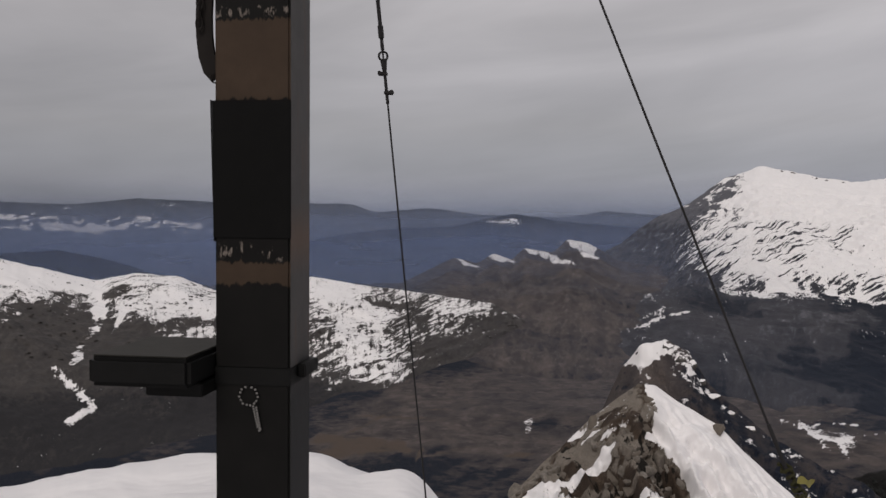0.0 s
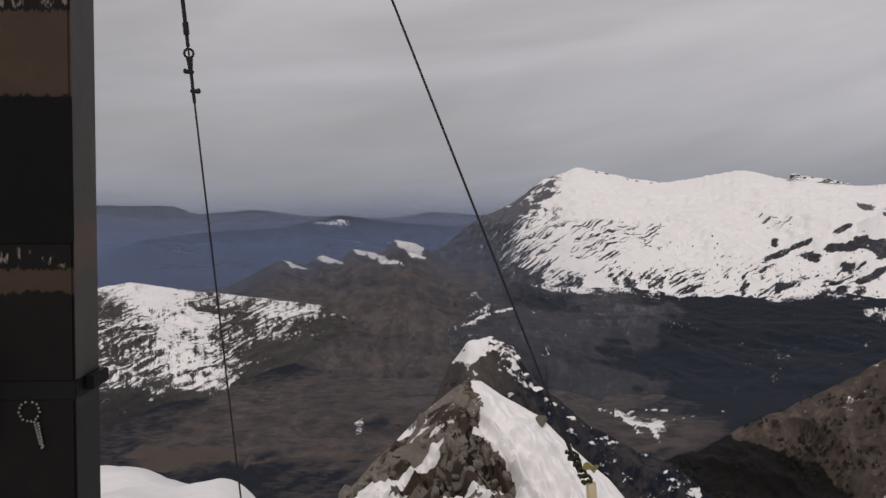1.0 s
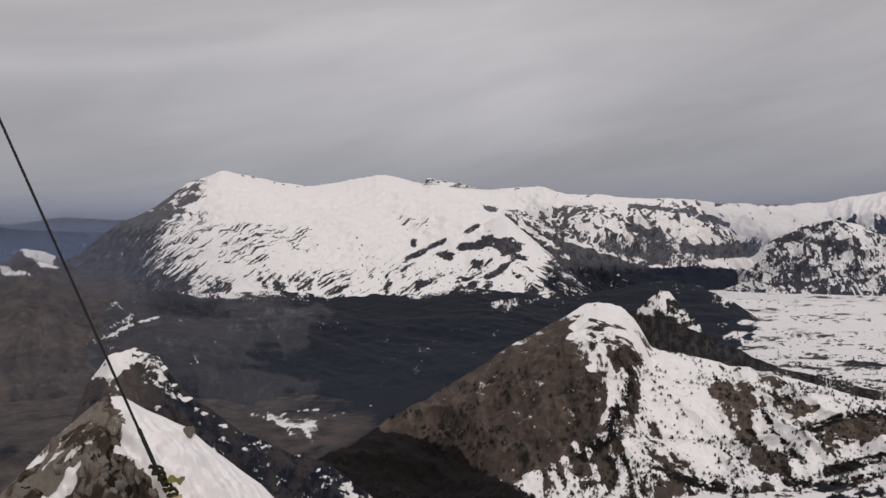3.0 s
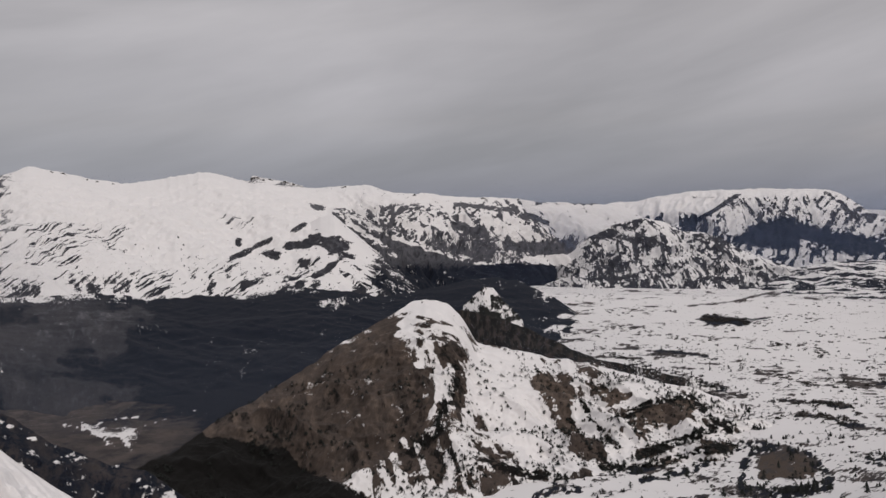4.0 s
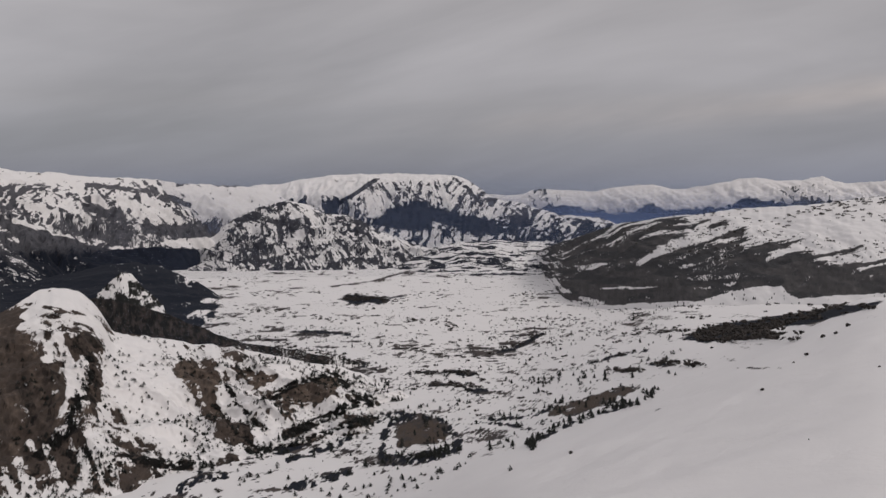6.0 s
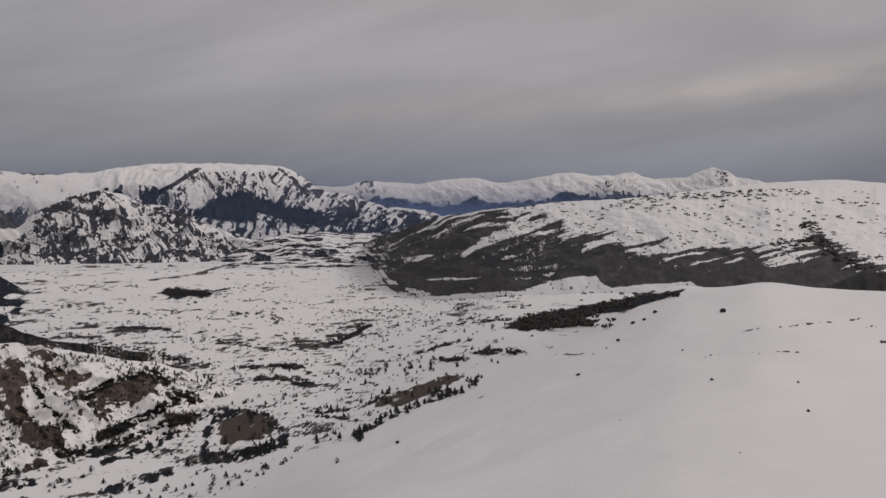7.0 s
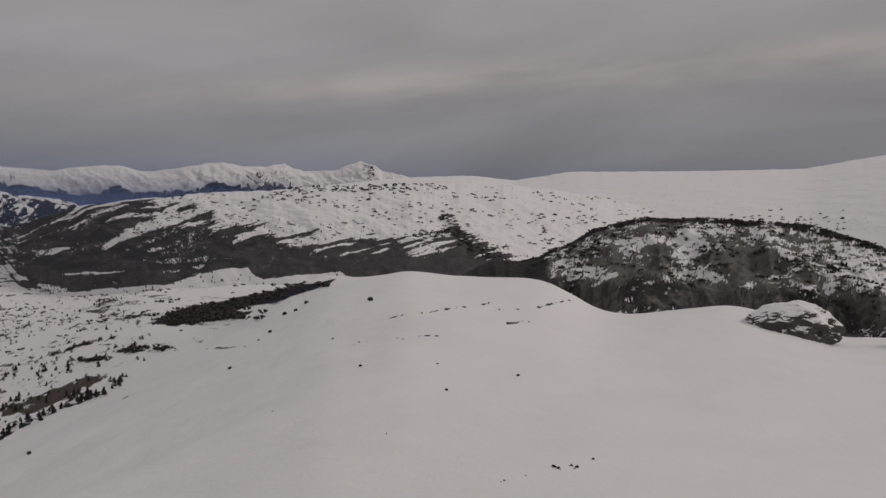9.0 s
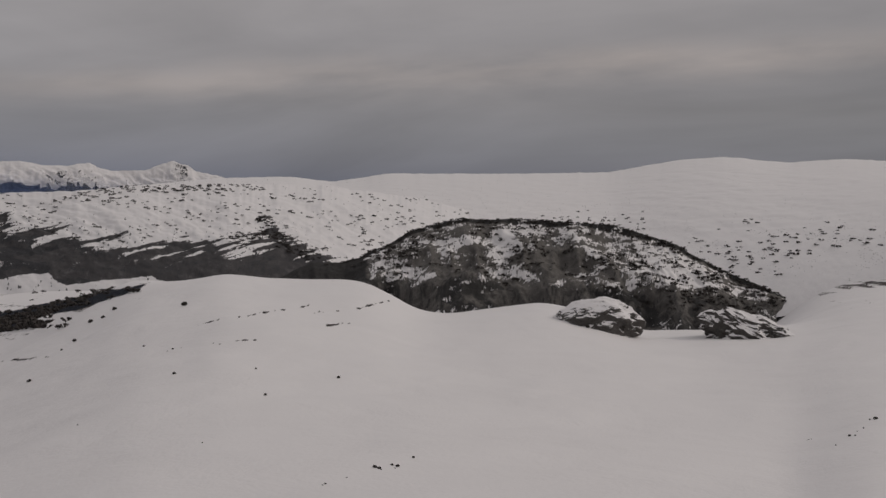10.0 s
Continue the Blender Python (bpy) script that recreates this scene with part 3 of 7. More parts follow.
def build_ground():
    b = np.concatenate([np.linspace(-40, 150, 1400), np.linspace(150, 320, 120)[1:]])
    r = np.concatenate([[0.05], np.geomspace(0.8, 60, 70), np.geomspace(62, 4850, 420)])
    B, R = np.meshgrid(b, r)
    Z = height_field(B, R)
    X, Y = R * np.sin(np.radians(B)), R * np.cos(np.radians(B))
    E = dip(X, Y, Z)
    big = fbm(X / 240, Y / 240, 5, 21)
    mid = fbm(X / 60, Y / 60, 4, 22)
    lines = 0.5 * fbm(B / 1.5, E / 0.16, 4, 23) + 0.5 * fbm(B / 3.0, E / 0.5, 4, 24)
    right = ramp(B + 10 * (big - 0.5), 42, 48)
    right = np.where(B > 180, 1 - ramp(B, 250, 300), right)
    # valley side: bare brown land with scraps of snow; plain: snow with hedges and scrub
    left_snow = -0.3 + 0.25 * ramp(big, 0.66, 0.8) + 1.5 * marks(B, E, VALLEY_MARKS) + valley_fields(B, E)
    belt = ramp(R, 480, 760) * (1 - ramp(R, 1500, 2300))
    near_side = ramp(B, 84, 68)
    dash = fbm(B / 0.7, E / 0.06, 4, 25)
    plain_snow = 1.35 - 0.85 * ramp(dash, 0.58, 0.66) * ramp(mid, 0.34, 0.55) * ramp(R, 560, 760) * ramp(B, 84, 76) - (0.7 - 0.3 * ramp(R, 1500, 2200)) * ramp(lines, 0.55, 0.63) * ramp(R, 480, 700) - 0.32 * ramp(mid, 0.46, 0.62) * belt * near_side
    plain_snow = plain_snow - 0.5 * ramp(B, 60, 53) * ramp(E, -10.5, -9.2) * ramp(E, -5.2, -6.5) * ramp(lines, 0.42, 0.56)
    plain_snow = plain_snow - 0.55 * ramp(E, -5.6, -4.8) * ramp(lines + 0.2 * (mid - 0.5), 0.46, 0.56)
    broken = 0.25 + 1.1 * ramp(0.5 * fbm(B / 0.5, E / 0.09, 4, 27) + 0.5 * mid, 0.44, 0.56)
    slip = 0.72 + 0.55 * ramp(0.6 * fbm((B + 0.9 * E) / 0.4, (E - 0.6 * B) / 0.9, 4, 28) + 0.4 * fbm(B / 0.25, E / 0.12, 3, 29), 0.44, 0.54)
    plain_snow = plain_snow + -2.0 * bare_ground(B, E) - 1.6 * slip * (copses(B, E) + strokes(B, E, LOW_WOODS)) + 0.42 * broken * (marks(B, E, FIELD_MARKS[2:]) + marks(B, E, ROADS)) + marks(B, E, FIELD_MARKS[:2]) - 1.3 * patches(B, E, (TREE_BELT,)) - strokes(B, E, STONE_LINES) * ramp(fbm(B / 0.35, E / 0.2, 3, 81), 0.44, 0.54) + marks(B, E, LANES)
    snow = left_snow * (1 - right) + plain_snow * right
    snow = np.where(R < 45, 1.25, snow)
    bare = bare_ground(B, E) * right
    tan = marks(B, E, TRACKS) + 0.85 * bare
    woody = marks(B, E, FIELD_MARKS[:2]) - patches(B, E, (TREE_BELT,)) - copses(B, E) - strokes(B, E, LOW_WOODS)
    slant = fbm((B + 1.2 * E) / 5.0, (E - 0.35 * B) / 0.8, 4, 26)
    wood = (1 - right) * (0.05 + 0.45 * ramp(big, 0.42, 0.62) + 0.28 * ramp(slant, 0.44, 0.64) + 0.5 * ramp(B, -4, -9) * ramp(E, -9, -12) + 0.9 * ramp(B + 5 * (slant - 0.5), 23, 29) * (0.6 + 0.4 * np.maximum(ramp(E + 2 * (slant - 0.5), -12.8, -11.4), ramp(B, 28, 31)))) * ramp(R, 300, 600) + right * (0.25 - 0.8 * woody)
    scrub = right * (0.45 * belt * near_side * ramp(mid, 0.35, 0.6) + 0.13 * ramp(R, 900, 1500) * ramp(lines, 0.4, 0.6))
    return grid_object("ground", X, Y, Z, X, Y, {"snow": snow, "wood": wood - tan, "rock": tan, "rib": 0.0, "scrub": scrub * (1 - 0.7 * bare)}, valley_mat,
                       "valley floor and snowfields below the summit", "ground", "structure"), (X, Y, Z, B, R, snow)


ground, GROUND = build_ground()

# ---- cover of the mountains ----
MASSIF_MARKS = (
    (36.81, -2.44, 1.16, 0.52, -20, -0.85),
    (35.47, -2.05, 0.56, 0.41, 0, -0.75),
    (34.43, -2.29, 0.84, 0.26, 5, -0.85),
    (31.53, -2.53, 1.5, 0.21, 25, -0.75),
    (32.81, -2.86, 0.6, 0.26, -15, -0.75),
    (30.84, -2.16, 0.28, 0.26, 40, -0.8),
    (34.53, -1.21, 0.6, 0.15, 30, -0.8),
    (35.61, 0.01, 0.67, 0.19, -20, -0.8),
    (31.91, 1.82, 0.84, 0.34, 0, -0.5),
    (34.08, 1.56, 0.94, 0.34, -5, -0.5),
    (36.26, -3.85, 0.84, 0.19, 35, -0.8),
    (34.42, -4.79, 0.47, 0.19, 25, -0.8),
    (34.76, -3.45, 0.47, 0.26, 0, -0.6),
    (31.63, -4.55, 2.06, 0.22, 18, -0.5),
    (17.3, 1.11, 0.5, 0.32, 45, -0.6),
    (15.56, 0.09, 1.42, 0.28, 30, -0.5),
)
CRAG_MARKS = (
    (38.31, -3.83, 1.12, 0.75, -50, -0.45),
    (38.99, -4.57, 0.94, 0.56, -40, -0.5),
    (38.53, -2.03, 2.91, 0.14, -38, -0.55),
    (39.03, -3.04, 2.62, 0.14, -38, -0.5),
    (39.76, -1.79, 1.87, 0.41, -25, -0.5),
    (43.47, -2.9, 3.0, 0.11, -16, 1.0),
    (43.09, -3.87, 2.81, 0.52, -12, -0.3),
    (40.3, -4.7, 1.31, 1.03, -40, -0.8),
    (43.06, -5.24, 3.0, 0.9, -6, -0.8),
    (45.5, -1.61, 0.94, 0.56, -35, -0.6),
    (45.71, -0.04, 1.59, 0.19, -3, -0.8),
    (48.0, -0.29, 0.6, 0.19, 0, -0.8),
    (49.75, -0.73, 0.75, 0.34, 10, -0.6),
    (51.61, -1.13, 0.6, 0.26, 45, -0.6),
    (49.54, -2.82, 3.0, 0.41, -18, -0.7),
)
RANGE_MARKS = (
    (60.92, -0.48, 1.41, 0.17, 40, -0.7),
    (59.25, 0.28, 0.94, 0.19, -5, -0.4),
    (65.85, -2.63, 0.97, 0.19, -15, 1.1),
    (53.44, -1.99, 1.12, 0.41, 30, -0.6),
    (55.32, -1.13, 1.12, 0.17, 10, -0.5),
    (55.88, -2.33, 0.94, 0.34, -10, -0.5),
    (59.43, -1.39, 0.75, 0.34, 0, -0.5),
    (58.68, -2.28, 1.22, 0.41, -30, -0.5),
    (53.61, -3.58, 1.59, 0.49, -20, -0.7),
    (60.91, -2.8, 1.12, 0.41, -20, -0.6),
    (56.63, -1.65, 1.12, 0.41, 0, 0.6),
    (60.54, -1.22, 0.94, 0.49, -30, 0.5),
    (62.38, -3.27, 1.31, 0.24, -10, 0.5),
)
FOOTHILL_MARKS = (
    (53.44, -1.99, 1.12, 0.41, 30, -0.4),
    (55.32, -1.13, 0.94, 0.13, 10, -0.4),
    (55.88, -2.33, 0.94, 0.34, -10, -0.4),
    (58.68, -2.28, 1.22, 0.41, -30, -0.4),
    (53.61, -3.58, 1.59, 0.49, -20, -0.6),
    (60.91, -2.8, 1.12, 0.41, -20, -0.4),
    (56.72, -1.56, 0.84, 0.3, 0, 0.6),
    (59.05, -3.07, 0.94, 0.22, -10, 0.4),
    (55.3, -3.6, 1.12, 0.3, 0, 0.3),
    (62.38, -3.27, 1.31, 0.24, -10, 0.5),
    (56.98, -4.18, 1.5, 0.19, 0, 0.3),
)
FLANK_SNOW = ((1.0, ((45.2, -9.4), (47.5, -9.5), (49.0, -11.4), (50.2, -13.8), (52.0, -15.8), (50.0, -16.4), (47.0, -15.0), (45.6, -12.8), (44.8, -11.0))),)
CONE_MARKS = (
    (43.75, -9.40, 0.93, 0.78, 0, -1.3),
    (44.36, -11.60, 0.43, 1.28, -10, -1.2),
    (47.26, -10.57, 0.53, 0.50, 0, -1.1),
    (43.37, -11.14, 0.36, 1.07, 25, 1.2),
    (42.40, -6.61, 1.60, 0.32, -8, 1.1),
    (41.67, -8.63, 0.89, 1.42, 20, 0.25),
    (41.86, -15.08, 2.14, 0.71, 15, -0.7),
    (38.59, -10.84, 0.36, 0.21, 0, 0.6),
    (42.9, -7.26, 1.76, 0.14, -15, -0.9),
    (41.72, -9.25, 0.23, 1.64, -12, -0.6),
    (43.92, -12.29, 0.7, 1.45, -15, -0.9),
    (43.21, -11.47, 0.19, 1.64, -22, 1.3),
)
SNOW_ARMS = (
    (2.3, 0.32, ((-20.9, -5.3), (-20.7, -6.3), (-21.3, -7.6), (-22.2, -8.8))),
    (1.7, 0.26, ((-23.3, -9.1), (-22.4, -10.2), (-21.6, -11.0), (-21.2, -11.5), (-22.4, -12.2))),
    (1.8, 0.16, ((-19.4, -6.0), (-19.9, -7.2))),
)
HILLS_MARKS = (
    (-23.70, -7.46, 2.85, 1.96, 10, -1.2),
    (-19.69, -7.33, 1.42, 2.14, 70, -1.1),
    (-15.80, -6.81, 1.07, 0.43, 0, -1),
    (-24.24, -3.87, 3.20, 0.50, -12, 1.2),
    (-16.77, -5.93, 3.91, 0.71, 0, 1.1),
    (-5.83, -5.98, 2.49, 1.25, -15, 0.9),
    (-4.33, -5.72, 1.13, 0.3, -15, -1.2),
    (-2.92, -6.13, 1.51, 0.12, -8, -0.9),
    (-1.5, -6.66, 1.26, 0.5, -40, -0.6),
    (-9.36, -5.64, 1.38, 0.6, -20, -0.6),
    (-5.13, -8.80, 2.14, 1.42, -25, 0.7),
    (0.93, -6.19, 1.96, 0.50, 0, 0.8),
    (-5.14, -11.24, 2.14, 0.43, -30, -0.8),
    (-19.97, -4.99, 1.07, 0.28, 25, -1),
)
KNOB_SNOW = (
    (1.05, ((0.57, -3.02), (1.3, -3.1), (2.35, -3.75), (1.4, -3.55))),
    (1.05, ((2.2, -2.80), (3.3, -2.75), (4.2, -2.99), (5.01, -3.45), (4.1, -3.35), (3.0, -3.15))),
    (1.05, ((4.9, -2.36), (6.24, -2.55), (7.3, -2.95), (8.4, -3.49), (7.1, -3.4), (5.9, -2.9))),
    (1.05, ((7.4, -1.80), (8.7, -1.95), (9.5, -2.43), (9.85, -3.06), (8.8, -3.0), (8.1, -2.4))),
)
SPUR_MARKS = (
    (12.6, -8.7, 1.5, 0.75, 35, 0.95),
    (13.76, -7.75, 1.2, 0.45, 0, 0.8),
    (14.9, -8.85, 0.8, 1.1, -40, 0.35),
    (16.0, -10.84, 1.42, 0.28, -35, 0.3),
)
CLIFF_MARKS = (
    (106.20, -5.13, 2.14, 0.71, -30, 0.5),
    (109.72, -3.93, 0.78, 0.89, 60, 0.9),
    (113.24, -3.07, 0.78, 0.85, -30, 1.2),
    (110.10, -4.63, 2.14, 1.42, 0, -0.8),
    (116.48, -4.34, 1.96, 1.42, 0, -1.1),
    (108.01, -5.78, 1.07, 0.50, 0, 0.6),
    (123.38, -4.30, 2.49, 0.93, -20, 0.6),
    (124.18, -6.67, 3.20, 0.71, 0, -1),
    (119.30, -4.89, 1.42, 0.71, 0, -0.3),
    (114.77, -5.48, 0.36, 1.07, 0, 0.5),
    (113.77, -6.95, 4.27, 0.50, 3, -0.7),
)
HILLWOOD_MARKS = (
    (80.58, -3.29, 2.31, 0.25, 18, 0.9),
    (99.44, -3.67, 1.78, 1.42, -40, -0.6),
    (101.45, -5.60, 3.20, 0.43, 4, -2),
    (82.22, -5.58, 2.14, 0.18, 5, 0.5),
    (88.22, -3.50, 2.14, 0.21, 12, 0.5),
    (77.24, -6.35, 2.49, 0.11, 2, 0.5),
)

# ---- mountains ----
# Named lines of the massif and of the ridge behind the plain.
MASSIF_STROKES = (
    (-1.6, 0.09, ((36.6, -0.40), (38.6, -2.0), (40.95, -3.95))),
    (-1.0, 0.07, ((37.9, -0.96), (39.5, -2.11), (40.9, -3.03))),
    (1.3, 0.08, ((37.5, -1.0), (39.1, -2.15), (40.5, -3.2))),
    (1.5, 0.08, ((38.81, -1.21), (41.44, -2.38), (43.67, -3.21), (46.15, -3.78))),
    (-1.1, 0.24, ((39.90, -2.15), (42.11, -2.95), (45.02, -3.95))),
    (-1.0, 0.14, ((44.29, 0.10), (45.98, -0.15), (48.01, -0.34))),
    (-1.1, 0.20, ((48.80, -0.80), (50.04, -1.11))),
    (-0.9, 0.24, ((44.38, -1.30), (46.18, -1.90))),
    (-1.2, 0.26, ((47.6, -2.55), (50.02, -2.75), (51.6, -2.85))),
    (-0.9, 0.10, ((36.0, 0.1), (37.3, -0.2))),
    (0.9, 0.30, ((46.3, -0.9), (47.6, -1.7), (48.1, -2.1))),
)
MASSIF_PATCHES = (
    (3.2, ((48.31, -3.45), (49.79, -3.24), (51.6, -3.11), (52.2, -2.43), (52.85, -3.01), (52.16, -3.90), (49.78, -3.75))),
    (2.0, ((47.9, -0.05), (53, -0.2), (56, 0.2), (56, -0.9), (52.5, -2.2), (51.2, -1.6), (49.6, -0.5))),
    (-2.2, ((45.24, -3.9), (47.96, -3.75), (49.6, -3.9), (52.04, -4.0), (51.13, -4.80), (50.21, -5.47), (46.12, -5.40))),
)


def massif_cover(B, V, U, W, ridges, E, A):
    n = fbm(U / 120, W / 120, 5, 61)
    fine = fbm(U / 26, W / 60, 5, 66)
    craggy = ramp(B + 1.5 * (n - 0.5) + 0.5 * E, 35.6, 38.5)
    crag = 0.55 * fbm((0.45 * U - 0.89 * W) / 110, (0.45 * W + 0.89 * U) / 20, 5, 64) + 0.45 * fbm(U / 30, W / 40, 4, 65, True)
    streak = fbm((U * 0.63 + 0.77 * W) / 110, (W * 0.63 - 0.77 * U) / 9, 3, 62)
    where = 0.35 + 0.65 * ramp(fbm(U / 300, W / 420, 4, 67), 0.42, 0.6)
    thick = ramp(E, 0.4, -1.6) * where + 0.6 * ramp(B, 23, 17) * ramp(E, 0.0, -2.0)
    s = 1.75 - 1.1 * ramp(streak, 0.59, 0.68) * thick * (1 - craggy)
    s = s - 1.25 * ramp(E, -2.6, -4.6) * ramp(0.5 * n + 0.5 * fine, 0.47, 0.56) * (1 - craggy)
    # the flank that falls to the valley loses its snow by degrees
    edge = np.interp(E, [-5, -3.5, -0.5, 1.5], [16.6, 15.6, 14.6, 16.0]) + 1.6 * (n - 0.5) + 3.0 * (streak - 0.5)
    s = s - 1.7 * ramp(B, edge + 1.7, edge - 1.3)
    s = s - 1.3 * ramp(crag, 0.46, 0.55) * ramp(B, 19.6, 17.6) * ramp(E, -2.5, 0.3)
    # broken country of spurs: right-hand faces lose snow, which also paints their shade
    right_faces = ramp(-A + 3.0 * (fine - 0.5), -0.1, 0.6)
    low = ramp(E + 0.5 * (n - 0.5), -1.2, -3.2)
    bare = craggy * ramp(E + 0.7 * (n - 0.5) - 0.02 * (B - 44), 0.9, -0.3) * (1.45 * right_faces + 0.85 * low + 0.5 * ramp(n, 0.44, 0.56) + 0.35)
    s = s - bare + 2.1 * marks(B, E, MASSIF_MARKS) + 0.45 * marks(B, E, CRAG_MARKS) + strokes(B, E, MASSIF_STROKES) + patches(B, E, MASSIF_PATCHES)
    crest = ramp(V, 0.86, 0.93) * (0.35 * ramp(B, 18.2, 18.8) * ramp(B, 24, 22) + 0.8 * ramp(B, 31, 31.6) * ramp(B, 36, 35))
    rib = 0.95 * crest + 0.6 * ramp(B, 18.8, 16) + 0.25 * craggy * ramp(E, 0.6, -0.4) + 3.2 * np.clip(thick, 0, 1) * (1 - craggy) * (0.3 + 0.7 * ramp(fbm(U / 70, W / 110, 4, 68), 0.44, 0.6))
    return {"snow": s, "rib": rib, "wood": -0.1 + 0.5 * ramp(E, -3.0, -4.5) * ramp(B, 18, 24) + 0.25 * ramp(E, -3.0, -4.4) * craggy + 0.2 * low * craggy + 0.9 * ramp(-patches(B, E, MASSIF_PATCHES[2:]), 0.2, 1), "rock": np.maximum(np.maximum(0.9 * ramp(E, -2.5, 0.5), 0.3 * ramp(B, 19, 15)), 0.55 * craggy), "scrub": 0.16 * ramp(E, -1.0, -4.0) * ramp(B, 20, 24) + 0.10 * craggy}


mountain("snowy_massif",
         [(5, 3100, -300), (8, 3200, -215), (11, 3250, -120), (13.1, 3300, -30), (15.2, 3300, 27), (17.2, 3300, 106), (19.2, 3300, 150), (21.4, 3300, 124), (24.4, 3300, 86), (29.2, 3300, 133), (31.5, 3300, 97), (32.0, 3300, 116),
          (33.4, 3300, 95), (35.2, 3300, 73), (39.0, 3300, 79), (40.6, 3300, 47), (44, 3450, 38), (47.8, 3600, 22), (51, 3800, 3), (53.1, 3950, -2), (55, 4050, -20), (57, 4100, -120), (59, 4150, -300)],
         [(5, 2300, -332), (8, 2150, -322), (11.4, 2200, -297), (15.1, 2300, -212), (19.2, 2300, -226), (24.1, 2300, -230), (29.5, 2300, -240), (34.8, 2300, -228), (39.6, 2350, -262), (43, 2700, -287), (47, 3100, -307), (50, 3300, -317), (59, 3900, -322)],
         massif_mat, "broad snow-covered mountain massif with streaks of bare rock", massif_cover, cols=900, rows=330, gully=30, run=330, rough=12, jag=8, seed=2, vscale=0.45, spine=((44, 130, 0.5, 35.5, 39), (16, 45, 0.5, 35.5, 39)))


def snow_spur_cover(B, V, U, W, ridges, E, A):
    n = fbm(U / 60, W / 60, 5, 161)
    low = ramp(B + 1.4 * (n - 0.5) - 0.35 * (E + 4.0), 37.6, 39.6) * ramp(E, -2.2, -3.4)
    streak = fbm((U - 0.9 * W) / 90, (W + 0.5 * U) / 12, 4, 162)
    s = 1.4 + 2.0 * marks(B, E, MASSIF_MARKS) - 0.95 * low - 0.6 * ramp(streak, 0.5, 0.6) * ramp(E, -2.6, -4.2) - 0.7 * ramp(V, 0.955, 0.965) * ramp(V, 0.985, 0.975) * ramp(B, 36.5, 37.5)
    return {"snow": s, "wood": 0.3 * low + 0.5 * ramp(E, -4.0, -5.0), "rock": 0.3, "scrub": 0.2 * ramp(E, -2.5, -4.0), "rib": 0.3 * low}


mountain("snow_spur",
         [(30.5, 2980, -190.0), (33.82, 2889, -83.6), (35.0, 2852, -51.2), (35.85, 2824, -27.0), (36.69, 2798, -23.8), (37.69, 2766, -67.4), (38.7, 2733, -109.6), (39.9, 2695, -156.2), (40.93, 2662, -198.1), (41.8, 2634, -234.9), (42.87, 2600, -262.5), (45.5, 2510, -310.0)],
         [(30.5, 2500, -240.0), (33.5, 2360, -244.0), (36.0, 2340, -250.0), (38.5, 2340, -262.0), (41.0, 2400, -285.0), (43.3, 2450, -305.0), (45.5, 2480, -325.0)],
         alpine_mat, "snow spur with dark thickets running down from the massif", snow_spur_cover, cols=420, rows=160, gully=6, run=160, rough=4, jag=2, back=60, seed=63, sharp=1.0, vscale=0.45)


PALE_WOODS = ((1.0, ((17.5, -5.3), (21, -5.4), (25, -5.0), (27.8, -5.4), (26.0, -6.8), (22.5, -7.8), (19.0, -7.6))),)
SNOWY_EDGE = ((1.0, 0.5, ((35.2, -6.8), (37.0, -5.8), (38.6, -5.3))), (0.6, 0.3, ((31.0, -8.6), (32.6, -8.2))))


def dark_wood(B, V, U, W, ridges, E, A):
    n = fbm(U / 70, W / 160, 5, 71)
    soft = fbm(U / 260, W / 300, 4, 73)
    s = -0.15 + 0.25 * ramp(n, 0.66, 0.76) + 0.75 * ramp(V, 0.86, 0.99) * ramp(n, 0.46, 0.58) * ramp(B, 39, 35) * ramp(B, 14, 18) + 0.35 * ramp(V, 0.8, 0.96) * ramp(B, 17, 13) * ramp(n, 0.4, 0.6) + marks(B, E, VALLEY_MARKS) + valley_fields(B, E)
    pale = patches(B, E, PALE_WOODS, 0.9) * (0.15 + 0.5 * ramp(soft, 0.4, 0.58) + 0.5 * ramp(fbm(U / 28, W / 70, 5, 74), 0.44, 0.58))
    s = s + 0.08 * pale + 0.5 * strokes(B, E, SNOWY_EDGE) * ramp(n, 0.42, 0.54) + 0.8 * ramp(B, 48.2, 50.5) * ramp(n, 0.46, 0.56)
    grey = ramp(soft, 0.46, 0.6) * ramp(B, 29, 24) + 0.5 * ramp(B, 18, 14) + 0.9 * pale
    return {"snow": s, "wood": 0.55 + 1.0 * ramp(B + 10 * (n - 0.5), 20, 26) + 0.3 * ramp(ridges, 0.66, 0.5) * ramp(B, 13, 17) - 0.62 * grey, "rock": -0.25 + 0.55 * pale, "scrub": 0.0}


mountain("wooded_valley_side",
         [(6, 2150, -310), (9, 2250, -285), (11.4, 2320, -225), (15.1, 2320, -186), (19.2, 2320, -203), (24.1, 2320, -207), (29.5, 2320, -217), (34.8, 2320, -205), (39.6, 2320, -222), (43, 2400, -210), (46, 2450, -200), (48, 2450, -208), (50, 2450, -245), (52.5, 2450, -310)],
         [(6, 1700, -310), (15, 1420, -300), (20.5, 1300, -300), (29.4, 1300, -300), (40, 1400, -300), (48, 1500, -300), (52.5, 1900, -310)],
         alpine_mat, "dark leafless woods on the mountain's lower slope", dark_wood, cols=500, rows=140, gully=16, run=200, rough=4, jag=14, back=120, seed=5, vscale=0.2)


